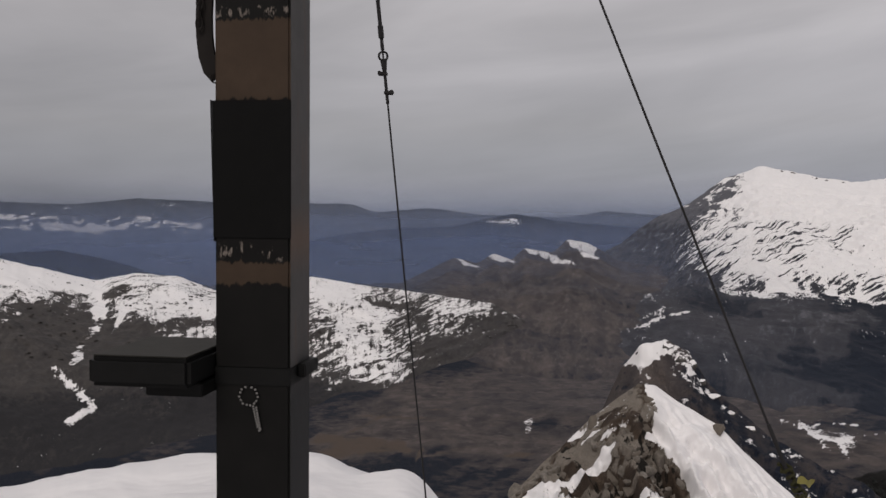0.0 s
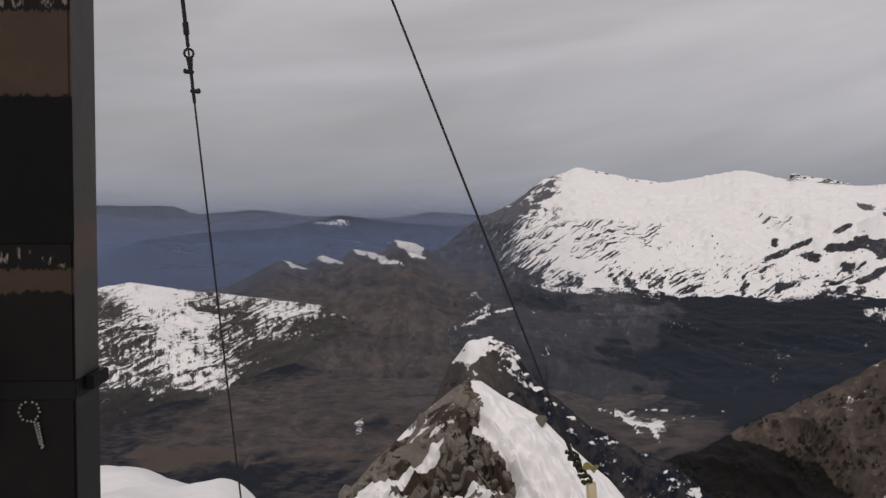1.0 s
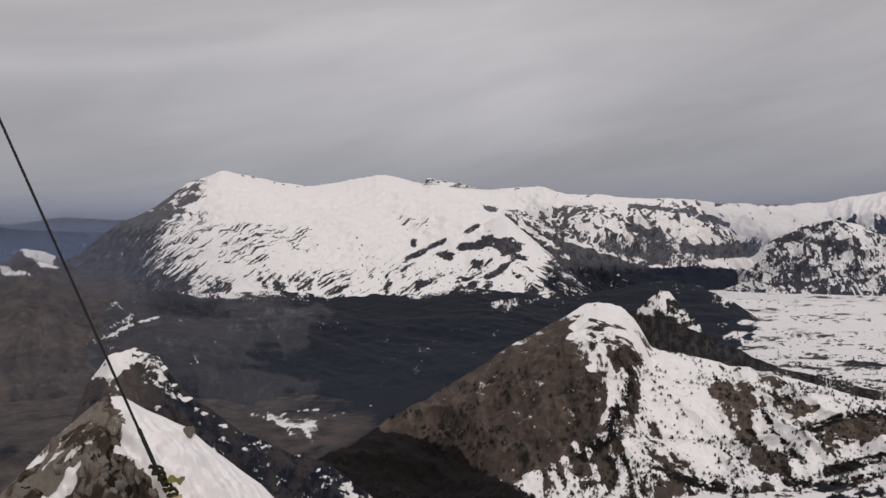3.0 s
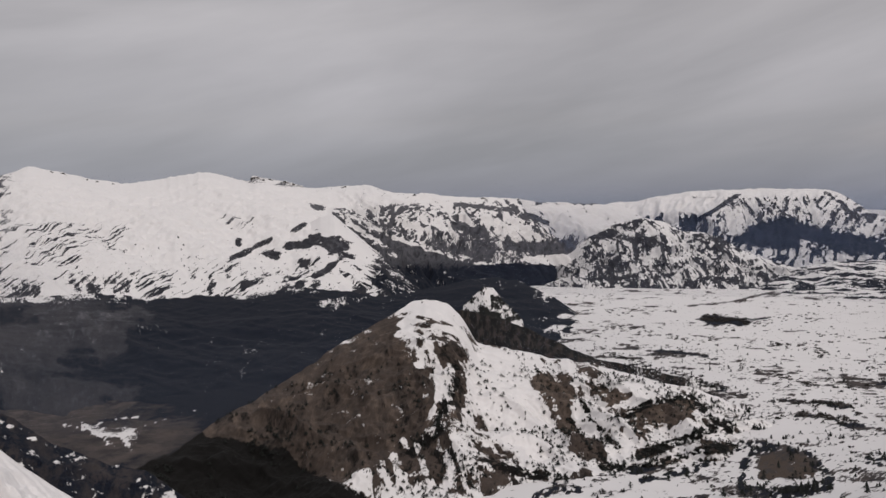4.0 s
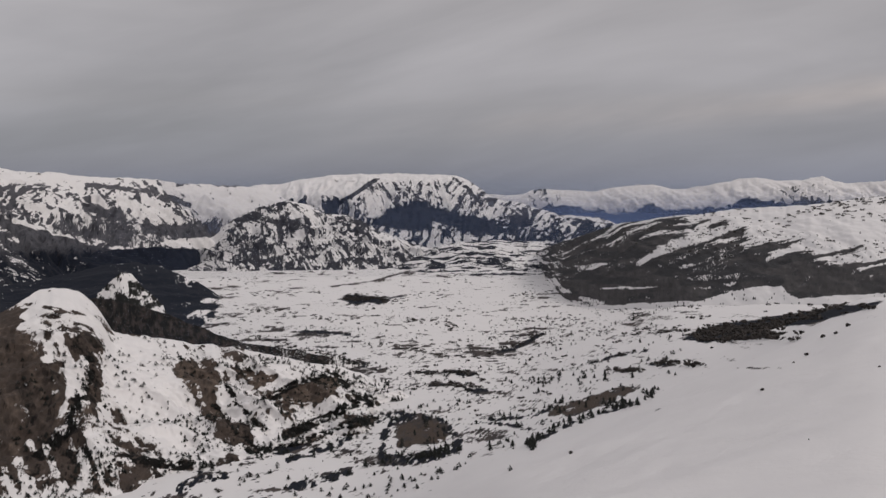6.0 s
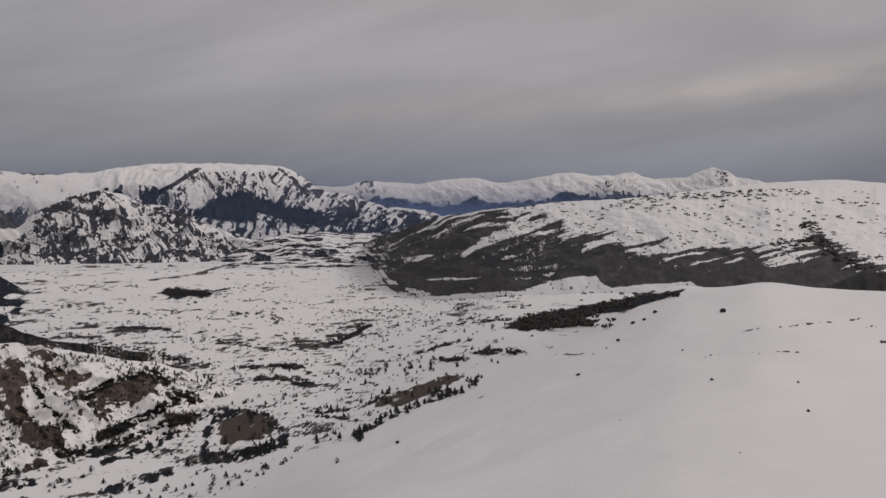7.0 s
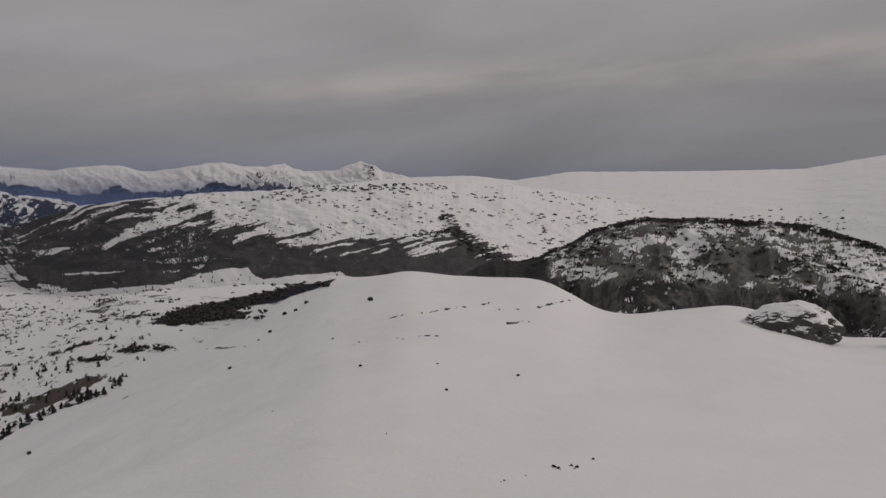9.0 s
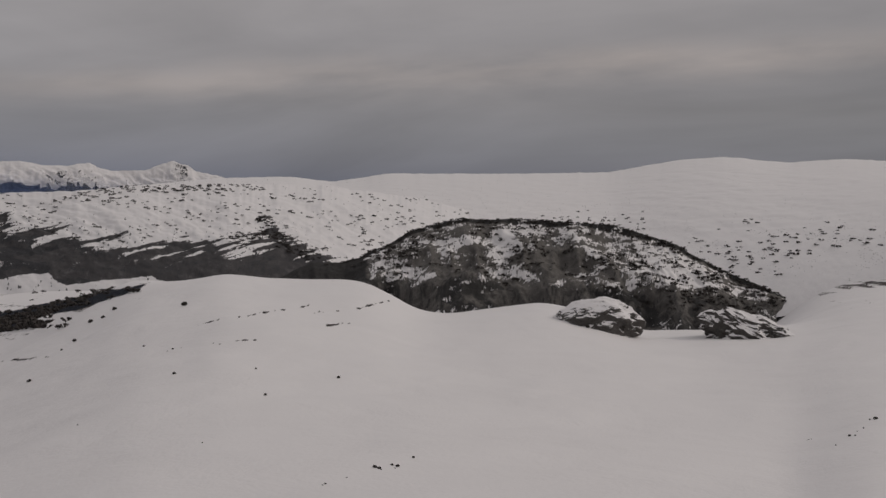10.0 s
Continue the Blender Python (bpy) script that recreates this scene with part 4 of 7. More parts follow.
RANGE_STROKES = (
    (-1.3, 0.13, ((58.78, -1.26), (60.10, -0.50), (61.40, 0.37))),
    (-0.7, 0.09, ((58.6, 0.30), (59.5, 0.20), (60.4, 0.35))),
    (-1.2, 0.10, ((66.3, 0.45), (67.0, -0.2), (67.9, -1.0))),
    (-0.9, 0.06, ((61.7, 0.10), (62.2, -0.6), (62.6, -1.1))),
    (-0.9, 0.06, ((62.4, 0.20), (63.1, -0.5), (63.5, -0.9))),
    (-0.8, 0.05, ((63.2, 0.10), (64.0, -0.6), (64.6, -1.0))),
    (-0.8, 0.05, ((64.4, 0.00), (65.3, -0.8), (65.8, -1.2))),
    (-0.9, 0.06, ((65.6, 0.05), (66.3, -0.7), (66.9, -1.4))),
)
# Woods on the range; their blue shadow is carried by the WOODS colour.
BLUE_WOODS = ((-1.7, ((61.3, -2.2), (61.9, -1.75), (63.96, -0.98), (66.05, -1.54), (68.10, -2.2), (69.6, -2.75), (68.0, -3.1), (66.47, -2.9), (65.2, -2.5), (64.0, -2.75), (62.26, -2.62))),)


def range_cover(B, V, U, W, ridges, E, A):
    n = 0.5 * fbm(U / 110, W / 60, 5, 81) + 0.5 * fbm(U / 30, W / 34, 5, 83)
    fan = np.clip((64.3 - B) * 0.25, -0.3, 0.3)
    rib = fbm((U + fan * W) / 12 + 2 * n, W / 240, 4, 82)
    face = ramp(B, 59.5, 61.5) * ramp(E, -2.6, -1.4) * ramp(E, 0.6, 0.1)
    # Right-hand faces are bared, painting the shading beside each ridge as well.
    right_faces = ramp(-A + 2.0 * (n - 0.5), 0.0, 0.9)
    s = 1.6 - (1.0 * ramp(rib, 0.46, 0.56) + 0.8 * right_faces) * face
    low = ramp(E + 0.5 * (n - 0.5), -0.2, -1.0) * (1 - face)
    s = s - low * (0.45 + 1.15 * right_faces + 0.3 * ramp(n, 0.42, 0.56)) - 0.25 * ramp(rib, 0.5, 0.6) * ramp(E, 0.4, -0.2) * (1 - face) + 0.6 * marks(B, E, RANGE_MARKS) - 0.45 * ramp(n, 0.45, 0.55) * ramp(B, 67, 69)
    blue = patches(B, E, BLUE_WOODS, 0.35) * (0.75 + 0.4 * ramp(n, 0.42, 0.58))
    return {"snow": s + strokes(B, E, RANGE_STROKES) + blue, "rib": 0.25 * low + 0.3 * face, "wood": 0.2 + np.clip(-blue, 0, 1.5) + 0.5 * low, "rock": 0.3, "scrub": 0.35 * ramp(E, -1.5, -3.0)}


mountain("snow_range_behind_plain",
         [(47, 4200, -40), (51.0, 4300, 2), (53.5, 4300, -7), (55.6, 4300, 13), (58.4, 4300, 47), (61.6, 4300, 56), (66.4, 4300, 48), (67.4, 4300, 17.3), (68.4, 4300, -42.9), (68.9, 4300, -61.3), (70.7, 4300, -87.7), (73.0, 4300, -139.0), (75.2, 4300, -146.4), (80, 4300, -300)],
         [(47, 3600, -260), (52, 3600, -285), (60.5, 3600, -292), (67.6, 3650, -290), (80, 3850, -300)],
         alpine_mat, "snowy ridge with dark gullies behind the plain", range_cover, cols=500, rows=200, gully=45, run=170, rough=8, jag=9, seed=7, lean=-0.3, taper=0.1, sink=200, spine=((34, 95, -0.1, 52, 56), (16, 38, -0.1, 52, 56)))


def foothill_cover(B, V, U, W, ridges, E, A):
    n = 0.5 * fbm(U / 50, W / 36, 5, 171) + 0.5 * fbm(U / 14, W / 20, 5, 173)
    right_faces = ramp(-A + 2.0 * (n - 0.5), -0.2, 0.8)
    s = 1.05 - 1.05 * right_faces - 0.55 * ramp(n, 0.47, 0.56) - 0.3 * ramp(V, 0.45, 0.15) + 0.9 * marks(B, E, FOOTHILL_MARKS)
    return {"snow": s, "wood": 0.35 - 0.3 * ramp(n, 0.5, 0.4), "rock": 0.3, "scrub": 0.3, "rib": 0.2}


mountain("foothill_ridge",
         [(48.5, 3550, -320.0), (51.56, 3550, -184.4), (52.51, 3550, -129.2), (53.45, 3550, -98.8), (54.58, 3550, -72.8), (55.98, 3550, -57.3), (57.19, 3550, -74.0), (58.12, 3550, -106.9), (59.43, 3550, -113.7), (60.54, 3550, -137.3), (61.65, 3550, -180.1), (62.75, 3550, -206.8), (64.22, 3550, -236.1), (68.5, 3600, -330.0)],
         [(48.5, 3250, -322.0), (52, 3180, -300.0), (56, 3150, -296.0), (60, 3150, -296.0), (64, 3200, -298.0), (68.5, 3350, -332.0)],
         alpine_mat, "low foothills mottled with snow and bare woods behind the plain", foothill_cover, cols=420, rows=150, gully=26, run=110, rough=8, jag=3, back=120, seed=67, sharp=1.0, spine=((18, 60, 0.3, 48, 50),))


def border_cover(B, V, U, W, ridges, E, A):
    n = fbm(U / 60, W / 20, 5, 181)
    return {"snow": 0.85 - 0.7 * ramp(n, 0.46, 0.58) + 0.4 * ramp(n, 0.4, 0.3), "wood": 0.6, "rock": 0.1, "scrub": 0.4, "rib": 0.2}


mountain("valley_border",
         [(60, 3400, -330), (63, 3450, -262), (66, 3500, -222), (69, 3550, -212), (72, 3600, -222), (76, 3650, -245), (82, 3700, -330)],
         [(60, 3150, -330), (64, 3000, -300), (68, 2950, -298), (72, 2950, -298), (76, 3050, -300), (82, 3300, -332)],
         alpine_mat, "broken low ground with hedges and bare woods at the plain's end", border_cover, cols=300, rows=110, gully=12, run=120, rough=6, jag=4, back=120, seed=69, sharp=1.0)


def hills_cover(B, V, U, W, ridges, E, A):
    n = fbm((U + 0.5 * W) / 60, (W - 0.3 * U) / 34, 5, 91)
    speck = fbm((U + 0.8 * W) / 30, (W - 0.4 * U) / 9, 5, 92)
    line = np.interp(B, [-26, -21.5, -16.7, -11.7, -6.5, -3, -0.9, 3.1], [-6.0, -6.2, -8.1, -9.5, -11.0, -11.0, -8.1, -6.2]) + 2.4 * (n - 0.5)
    s = 0.86 * ramp(E, line - 1.1, line + 0.5) - 0.6 * ramp(speck, 0.43, 0.53) * ramp(E, -4.4, -6.2) - 0.3 * ramp(n, 0.5, 0.62) + 0.8 * marks(B, E, HILLS_MARKS) + strokes(B, E, SNOW_ARMS) * (0.45 + 0.7 * ramp(speck, 0.42, 0.54))
    return {"snow": s, "rib": 0.75 * ramp(E, -4.4, -6.0), "wood": -0.1 + 0.5 * n + 0.6 * ramp(E + 1.5 * (n - 0.5), -9.5, -11.5) * ramp(B, -4, -8), "rock": 0.0, "scrub": 0.06}


mountain("snowy_hills",
         [(-40, 2000, -60), (-26, 2000, -95), (-20.9, 2000, -145), (-18.7, 2000, -131), (-16.1, 2000, -141), (-14.1, 2000, -172), (-11, 2000, -160), (-8.3, 2000, -145), (-5.1, 2000, -165), (-0.9, 2000, -184), (3.1, 2000, -205), (5, 2000, -240), (9, 2000, -310)],
         [(-40, 1050, -292), (-20, 1100, -292), (-13.5, 1200, -292), (-6.6, 1400, -292), (-3.4, 1440, -292), (-0.9, 1600, -292), (4, 1850, -300), (9, 1950, -312)],
         pasture_mat, "low hills patched with snow and bare woods", hills_cover, cols=600, rows=200, gully=22, run=200, rough=5, jag=2, seed=11, vscale=0.6)


def knobs_cover(B, V, U, W, ridges, E, A):
    return {"snow": -0.15 + patches(B, E, KNOB_SNOW, 0.08), "wood": 0.1 + 0.3 * ramp(fbm((U + W) / 180, W / 120, 4, 75), 0.45, 0.6), "rock": 0.0, "rib": 0.5}


mountain("valley_ridge",
         [(-12, 2750, -305), (-6, 2700, -260), (-2.5, 2700, -215), (0.6, 2700, -143), (1.6, 2700, -150), (2.1, 2700, -160), (3.2, 2700, -129), (4.3, 2700, -148), (5.1, 2700, -113), (6.4, 2700, -122), (6.9, 2700, -126), (7.8, 2700, -86), (9.0, 2700, -97), (9.8, 2700, -116), (11, 2700, -150), (14, 2700, -165), (17, 2700, -195), (20, 2700, -250), (24, 2700, -310)],
         [(-12, 2300, -305), (-4, 1800, -300), (4, 1450, -296), (12, 1450, -296), (24, 2200, -312)],
         valley_mat, "low ridge in the valley with snow on its tops", knobs_cover, cols=360, rows=110, gully=10, run=170, rough=3, jag=1.5, seed=13, power=1.5, sharp=2.0)

def spur_cover(B, V, U, W, ridges, E, A):
    n = fbm(U / 12, W / 10, 5, 7)
    snow = marks(B, E, SPUR_MARKS)
    s = 0.02 + 1.75 * snow - 0.45 * ramp(n, 0.46, 0.58) * ramp(snow, 0.05, 0.3) + 0.38 * ramp(n, 0.52, 0.64) * ramp(B, 11, 13)
    return {"snow": s, "wood": 0.1 + 0.5 * ramp(B + 3 * (n - 0.5) - 0.5 * (E + 9), 13.8, 16.5), "rock": 0.15, "scrub": 0.3, "rib": 0.3}


mountain("valley_spur",
         [(2, 1000, -310), (5, 950, -300), (8, 880, -258), (9.4, 840, -200), (10.4, 820, -162), (11.2, 810, -134), (12.3, 800, -113), (13.8, 800, -106), (15.2, 800, -117), (16.3, 795, -143), (18.0, 785, -164), (20.0, 775, -182), (22.0, 765, -192), (25, 755, -206), (29, 745, -250), (33, 745, -310)],
         [(2, 800, -315), (8, 620, -292), (14, 540, -285), (22, 580, -285), (33, 680, -315)],
         valley_mat, "low spur with snow among scrub and rock", spur_cover, cols=420, rows=150, gully=14, run=50, rough=8, jag=5, seed=15, power=0.8, sharp=1.0, vscale=0.6)


def cone_cover(B, V, U, W, ridges, E, A):
    n = fbm(U / 34, W / 26, 5, 101)
    fine = fbm((U + 0.4 * W) / 9, W / 14, 5, 102)
    fall = fbm((U + 0.16 * W) / 6, W / 45, 5, 104)
    edge = np.interp(E, [-19, -17.3, -16.3, -15.5, -14.6, -13.3, -11.6, -9.84, -8.42, -7.0, -5.5], [33, 36, 38, 40.2, 41.1, 42.2, 42.6, 41.6, 40.9, 40.6, 40.0]) + 1.3 * (n - 0.5) + 1.6 * (fine - 0.5)
    side = ramp(B, edge - 0.25, edge + 0.25)
    low = ramp(E, -12.0, -15.5)
    low_line = np.interp(B, [22, 26, 28.0, 28.8, 31.2, 33.2, 34.5, 36.2, 38, 40], [-8.5, -11.6, -12.9, -13.9, -14.6, -14.8, -16.2, -16.8, -17.6, -19])
    clean = patches(B, E, FLANK_SNOW, 0.3)
    s = side * (1.32 + 0.5 * clean + 0.3 * ramp(B, 53, 56) + 0.5 * ramp(E, -6.6, -6.2) - 0.6 * ramp(n, 0.48, 0.58) * (1 - 0.8 * clean) - 0.7 * ramp(fall, 0.52, 0.6) * ramp(E, -7.4, -9) * (1 - 0.75 * clean) - low * 0.6 * ramp(fine, 0.46, 0.56) * ramp(B, 50, 46)) + (1 - side) * (-0.12 + 0.45 * ramp(fine, 0.66, 0.76) + 0.55 * ramp(V, 0.93, 0.985) * ramp(B, 34, 37) * ramp(fine, 0.42, 0.56))
    s = s - 0.45 * side * ramp(E, -10.5, -9) * ramp(E, -6.1, -6.6) * ramp(B, 45.2, 44) * ramp(fine, 0.42, 0.56)
    patch = marks(B, E, CONE_MARKS)
    ground_bare, thicket = bare_ground(B, E), copses(B, E)
    s = s + patch * np.where(patch < 0, 0.45 + 0.85 * ramp(0.6 * fall + 0.4 * fine, 0.44, 0.54), 1.0) + ramp(B, 46, 47) * (-1.6 * ground_bare - 1.5 * (0.6 + 0.7 * ramp(fine, 0.4, 0.5)) * thicket) - ramp(B, 47, 50) * 0.4 * ramp(E, -11.5, -13) * ramp(n, 0.5, 0.6)
    dark = ramp(E + 1.0 * (n - 0.5) + 0.8 * (fine - 0.5), low_line + 0.35, low_line - 0.35)
    wood = (1 - side) * (-0.05 + 0.52 * ramp(fall, 0.5, 0.6) * ramp(E, -6.6, -9.5) * (0.35 + 0.65 * ramp(n, 0.42, 0.56))) + 1.6 * dark + 0.5 * side * ramp(fine, 0.5, 0.6) + 0.9 * thicket - 0.8 * ground_bare
    return {"snow": s - dark, "wood": wood, "rock": 0.45 * ramp(fall, 0.5, 0.38) + 0.5 * ramp(E, -7.5, -6) + 0.4 * ground_bare, "scrub": side * (0.06 + 0.30 * ramp(E, -10.5, -13.5)), "rib": 0.12 * side * ramp(E, -7, -10)}


mountain("conical_hill",
         [(18, 800, -266), (21.5, 860, -253), (24, 900, -248), (27, 950, -239), (29.6, 1010, -228), (33, 1090, -210), (36.4, 1170, -182), (40.1, 1230, -146), (41.4, 1250, -128), (42.35, 1250, -126), (43.76, 1250, -135), (44.6, 1250, -151), (45.5, 1250, -192), (48.1, 1250, -199), (53.2, 1250, -222), (56.5, 1250, -239), (60, 1250, -258), (66, 1250, -297)],
         [(18, 580, -300), (24, 640, -300), (33.5, 720, -296), (40.9, 800, -292), (47.6, 850, -290), (60, 900, -280), (66, 1000, -300)],
         cone_mat, "conical hill, brown scrub on one flank and snow on the other", cone_cover, cols=720, rows=320, power=0.9, gully=30, run=75, rough=9, jag=7, seed=17, sharp=1.0, vscale=0.5)


mountain("snowy_hillock",
         [(43.2, 1600, -300), (44.7, 1600, -176), (46.0, 1600, -142), (46.6, 1600, -144), (47.2, 1600, -166), (48.4, 1600, -200), (49.5, 1600, -300)],
         [(43.2, 1500, -300), (46.2, 1440, -300), (49.5, 1500, -300)],
         near_mat, "small snow-topped hillock above dark woods", lambda B, V, U, W, r, E, A: {"snow": 0.1 + 0.75 * ramp(V, 0.62, 0.9) - 0.6 * ramp(fbm(U / 9, W / 9, 5, 3), 0.44, 0.56), "wood": 1.0, "scrub": 0.3},
         cols=120, rows=60, gully=6, run=40, rough=3, jag=1.5, seed=51, sharp=1.0)
mountain("wooded_saddle",
         [(39, 1420, -230), (41.0, 1420, -174), (43.8, 1420, -163), (45.2, 1420, -163), (47.4, 1420, -177), (49.5, 1420, -200), (51.3, 1420, -222), (53.0, 1420, -238), (56.6, 1420, -256), (60.1, 1420, -276), (63, 1420, -310)],
         [(39, 1270, -300), (50, 1270, -300), (63, 1330, -312)],
         cone_mat, "saddle covered with dark brown leafless woods", lambda B, V, U, W, r, E, A: {"snow": -0.15 + 0.45 * ramp(B, 50, 54) * ramp(fbm(U / 22, W / 22, 4, 5), 0.42, 0.56) + 0.5 * ramp(B, 57, 61), "wood": 0.62, "scrub": 0.2},
         cols=260, rows=60, gully=8, run=60, rough=6, jag=4.0, back=130, seed=53)


THICKET = (1.0, 0.4, ((98.3, -2.6), (98.9, -3.4), (100.2, -4.4), (102.0, -5.2)))


HILL_TOE_SNOW = ((1.5, ((73.44, -7.74), (77.50, -7.31), (81.42, -7.01), (84.27, -6.11), (86.22, -5.92), (86.84, -6.75), (89.59, -6.32), (91.75, -6.17), (92.56, -6.49), (92.58, -7.40), (78.95, -9.52), (73.44, -8.83))),)
HILL_STREAKS = ((0.55, 0.06, ((75.65, -6.40), (77.13, -6.32), (78.84, -6.23))), (0.95, 0.17, ((77.76, -4.86), (78.53, -4.36), (80.30, -3.69), (82.78, -2.83))), (0.8, 0.16, ((74.12, -5.18), (75.63, -4.88))), (0.7, 0.1, ((81.05, -6.31), (81.95, -6.22))), (0.7, 0.1, ((80.39, -4.94), (80.92, -4.86))), (0.9, 0.14, ((85.30, -4.38), (86.35, -3.86), (88.10, -3.47))))


def hill_cover(B, V, U, W, ridges, E, A):
    n = fbm((0.8 * U + 0.6 * W) / 70, (0.8 * W - 0.6 * U) / 11, 5, 111)
    m = fbm(U / 40, W / 25, 5, 113)
    line = np.interp(B, [70, 73, 76.8, 79.7, 83.6, 89.6, 93, 96.5, 99.8, 103, 108], [-3.0, -2.9, -2.4, -2.2, -3.0, -4.0, -4.3, -4.2, -4.0, -5.4, -6.0])
    s = 1.65 * ramp(E + 3.0 * (n - 0.5), line - 0.45, line + 0.6) - 0.2 + 0.5 * ramp(n, 0.53, 0.61) * ramp(E, -6.8, -4.6)
    s = s + 0.85 * ramp(V + 0.6 * (m - 0.5), 0.15, 0.02) * ramp(B, 89, 85) + 0.75 * ramp(B, 74.4, 72.2) * ramp(fbm(B / 0.5, E / 0.22, 4, 114), 0.46, 0.56)
    s = s - 1.0 * strokes(B, E, (THICKET,)) * ramp(m, 0.42, 0.54) + marks(B, E, HILLWOOD_MARKS) + patches(B, E, HILL_TOE_SNOW, 0.08) + strokes(B, E, HILL_STREAKS)
    return {"snow": s, "wood": 0.75 - 0.6 * ramp(m, 0.46, 0.6) - 0.3 * ramp(B, 84, 90), "scrub": 0.05 + 0.4 * ramp(E, line + 1.3, line + 0.2), "rib": 0.1}


mountain("wooded_hill",
         [(69.6, 3700, -330), (70.4, 3600, -290), (71.2, 3450, -257), (72.0, 3100, -212), (73.0, 2700, -166), (74.2, 2450, -132), (76.6, 2250, -92), (78.9, 2120, -72), (81, 2050, -62), (83.3, 2000, -50), (87.5, 1900, -36), (91.0, 1900, -22), (96.1, 1900, -13), (102, 2000, -8), (108, 2100, -30), (114, 2100, -80)],
         [(69.6, 3650, -330), (70.4, 3550, -306), (71.2, 3380, -300), (72.0, 2950, -299), (73.0, 2330, -298), (74.2, 2120, -290), (76, 1950, -276), (80.9, 1650, -235), (89.4, 1400, -215), (96.3, 1250, -195), (104, 1250, -190), (114, 1350, -200)],
         hill_mat, "long hill with dark bare woods below a snowy back", hill_cover, cols=600, rows=170, gully=8, run=150, rough=4, jag=2.5, seed=19, power=0.75, sharp=1.2)


def plateau_cover(B, V, U, W, ridges, E, A):
    n = fbm(U / 60, W / 40, 5, 121)
    band = np.exp(-((E + 2.6) / 1.3) ** 2)
    return {"snow": 1.2, "wood": 0.9, "scrub": 0.012 + 0.4 * band * ramp(n, 0.5, 0.65) + 0.25 * ramp(B, 100, 94) * ramp(n, 0.42, 0.6)}


mountain("snow_plateau",
         [(90, 2800, -40), (95.4, 2800, -4), (99.7, 2800, 10), (102.5, 2800, 0), (106, 2800, 32), (114.8, 2800, 49), (119.6, 2800, 62), (122.0, 2800, 88), (124.0, 2800, 108), (126.6, 2800, 119), (129.8, 2800, 107), (132.8, 2800, 122), (140, 2800, 115), (152, 2800, 100)],
         [(90, 1500, -230), (100, 1450, -200), (120, 1300, -180), (130, 1000, -120), (136, 900, -75), (152, 900, -60)],
         near_mat, "wide snow-covered plateau with scattered scrub", plateau_cover, cols=520, rows=200, gully=5, run=420, rough=2, jag=1.5, power=0.8, seed=23, vscale=0.9)


def cliff_cover(B, V, U, W, ridges, E, A):
    n = fbm(U / 22, W / 16, 5, 131)
    bands = fbm((U + 0.6 * W) / 34, (W - 0.25 * U) / 5, 4, 132)
    s = 0.56 + 0.5 * ramp(n, 0.48, 0.6) - 0.5 * ramp(bands, 0.48, 0.58) - 0.35 * ramp(-A + 2 * (n - 0.5), 0.2, 1.0) - 0.55 * ramp(E, -5.4, -6.4) - 1.2 * ramp(V, 0.955, 0.98) * ramp(fbm(U / 9, W * 0, 3, 8), 0.3, 0.5) + 0.75 * marks(B, E, CLIFF_MARKS) - 1.3 * ramp(B, 105.2, 104.2)
    return {"snow": s, "wood": -0.05 + 0.9 * ramp(V, 0.955, 0.98) + 0.4 * ramp(n, 0.5, 0.6) + 0.5 * ramp(E, -5.2, -6.5) + ramp(B, 105.2, 104.2), "rock": 0.6 + 0.4 * ramp(bands, 0.4, 0.6), "scrub": 0.3, "rib": 0.08}


mountain("cliff_hill",
         [(98, 1050, -130), (99.6, 1050, -108), (101.3, 1050, -92), (103, 1050, -91), (104.4, 1050, -85), (106.9, 1050, -58), (109.6, 1050, -38), (113.2, 1050, -34), (120.2, 1050, -35), (123.6, 1050, -53), (126.7, 1050, -78), (130.3, 1050, -105), (131.6, 1050, -127), (134, 1050, -170)],
         [(98, 820, -190), (110, 800, -200), (120, 800, -200), (134, 820, -190)],
         crag_mat, "dark rocky crag streaked with snow", cliff_cover, cols=460, rows=180, gully=24, run=60, rough=6, jag=2.5, seed=29, lean=0.2)


def far_cover(B, V, U, W, ridges, E, A):
    n = fbm(U / 110, W / 40, 5, 141)
    broken = ramp(fbm(U / 34, W / 22, 5, 142), 0.44, 0.56)
    return {"snow": -0.05 + 0.34 * ramp(n, 0.5, 0.66) * ramp(V, 0.35, 0.6) + (0.45 + 0.8 * ramp(n, 0.44, 0.6)) * (1.25 * broken * np.exp(-((B + 21) / 7.0) ** 4 - ((E + 0.95 + 0.03 * (B + 21)) / 0.42) ** 2) + 0.22 * np.exp(-((B - 4.2) / 1.5) ** 2 - ((E + 0.75) / 0.3) ** 2)), "wood": 0.4, "rib": 0.2}


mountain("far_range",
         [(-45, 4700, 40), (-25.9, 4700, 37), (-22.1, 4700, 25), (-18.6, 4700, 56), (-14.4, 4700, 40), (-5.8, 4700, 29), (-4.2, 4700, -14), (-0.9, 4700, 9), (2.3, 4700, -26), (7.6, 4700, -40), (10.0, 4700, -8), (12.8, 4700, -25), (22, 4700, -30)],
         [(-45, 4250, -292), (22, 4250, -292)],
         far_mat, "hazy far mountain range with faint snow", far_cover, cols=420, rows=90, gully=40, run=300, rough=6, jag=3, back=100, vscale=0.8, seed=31)
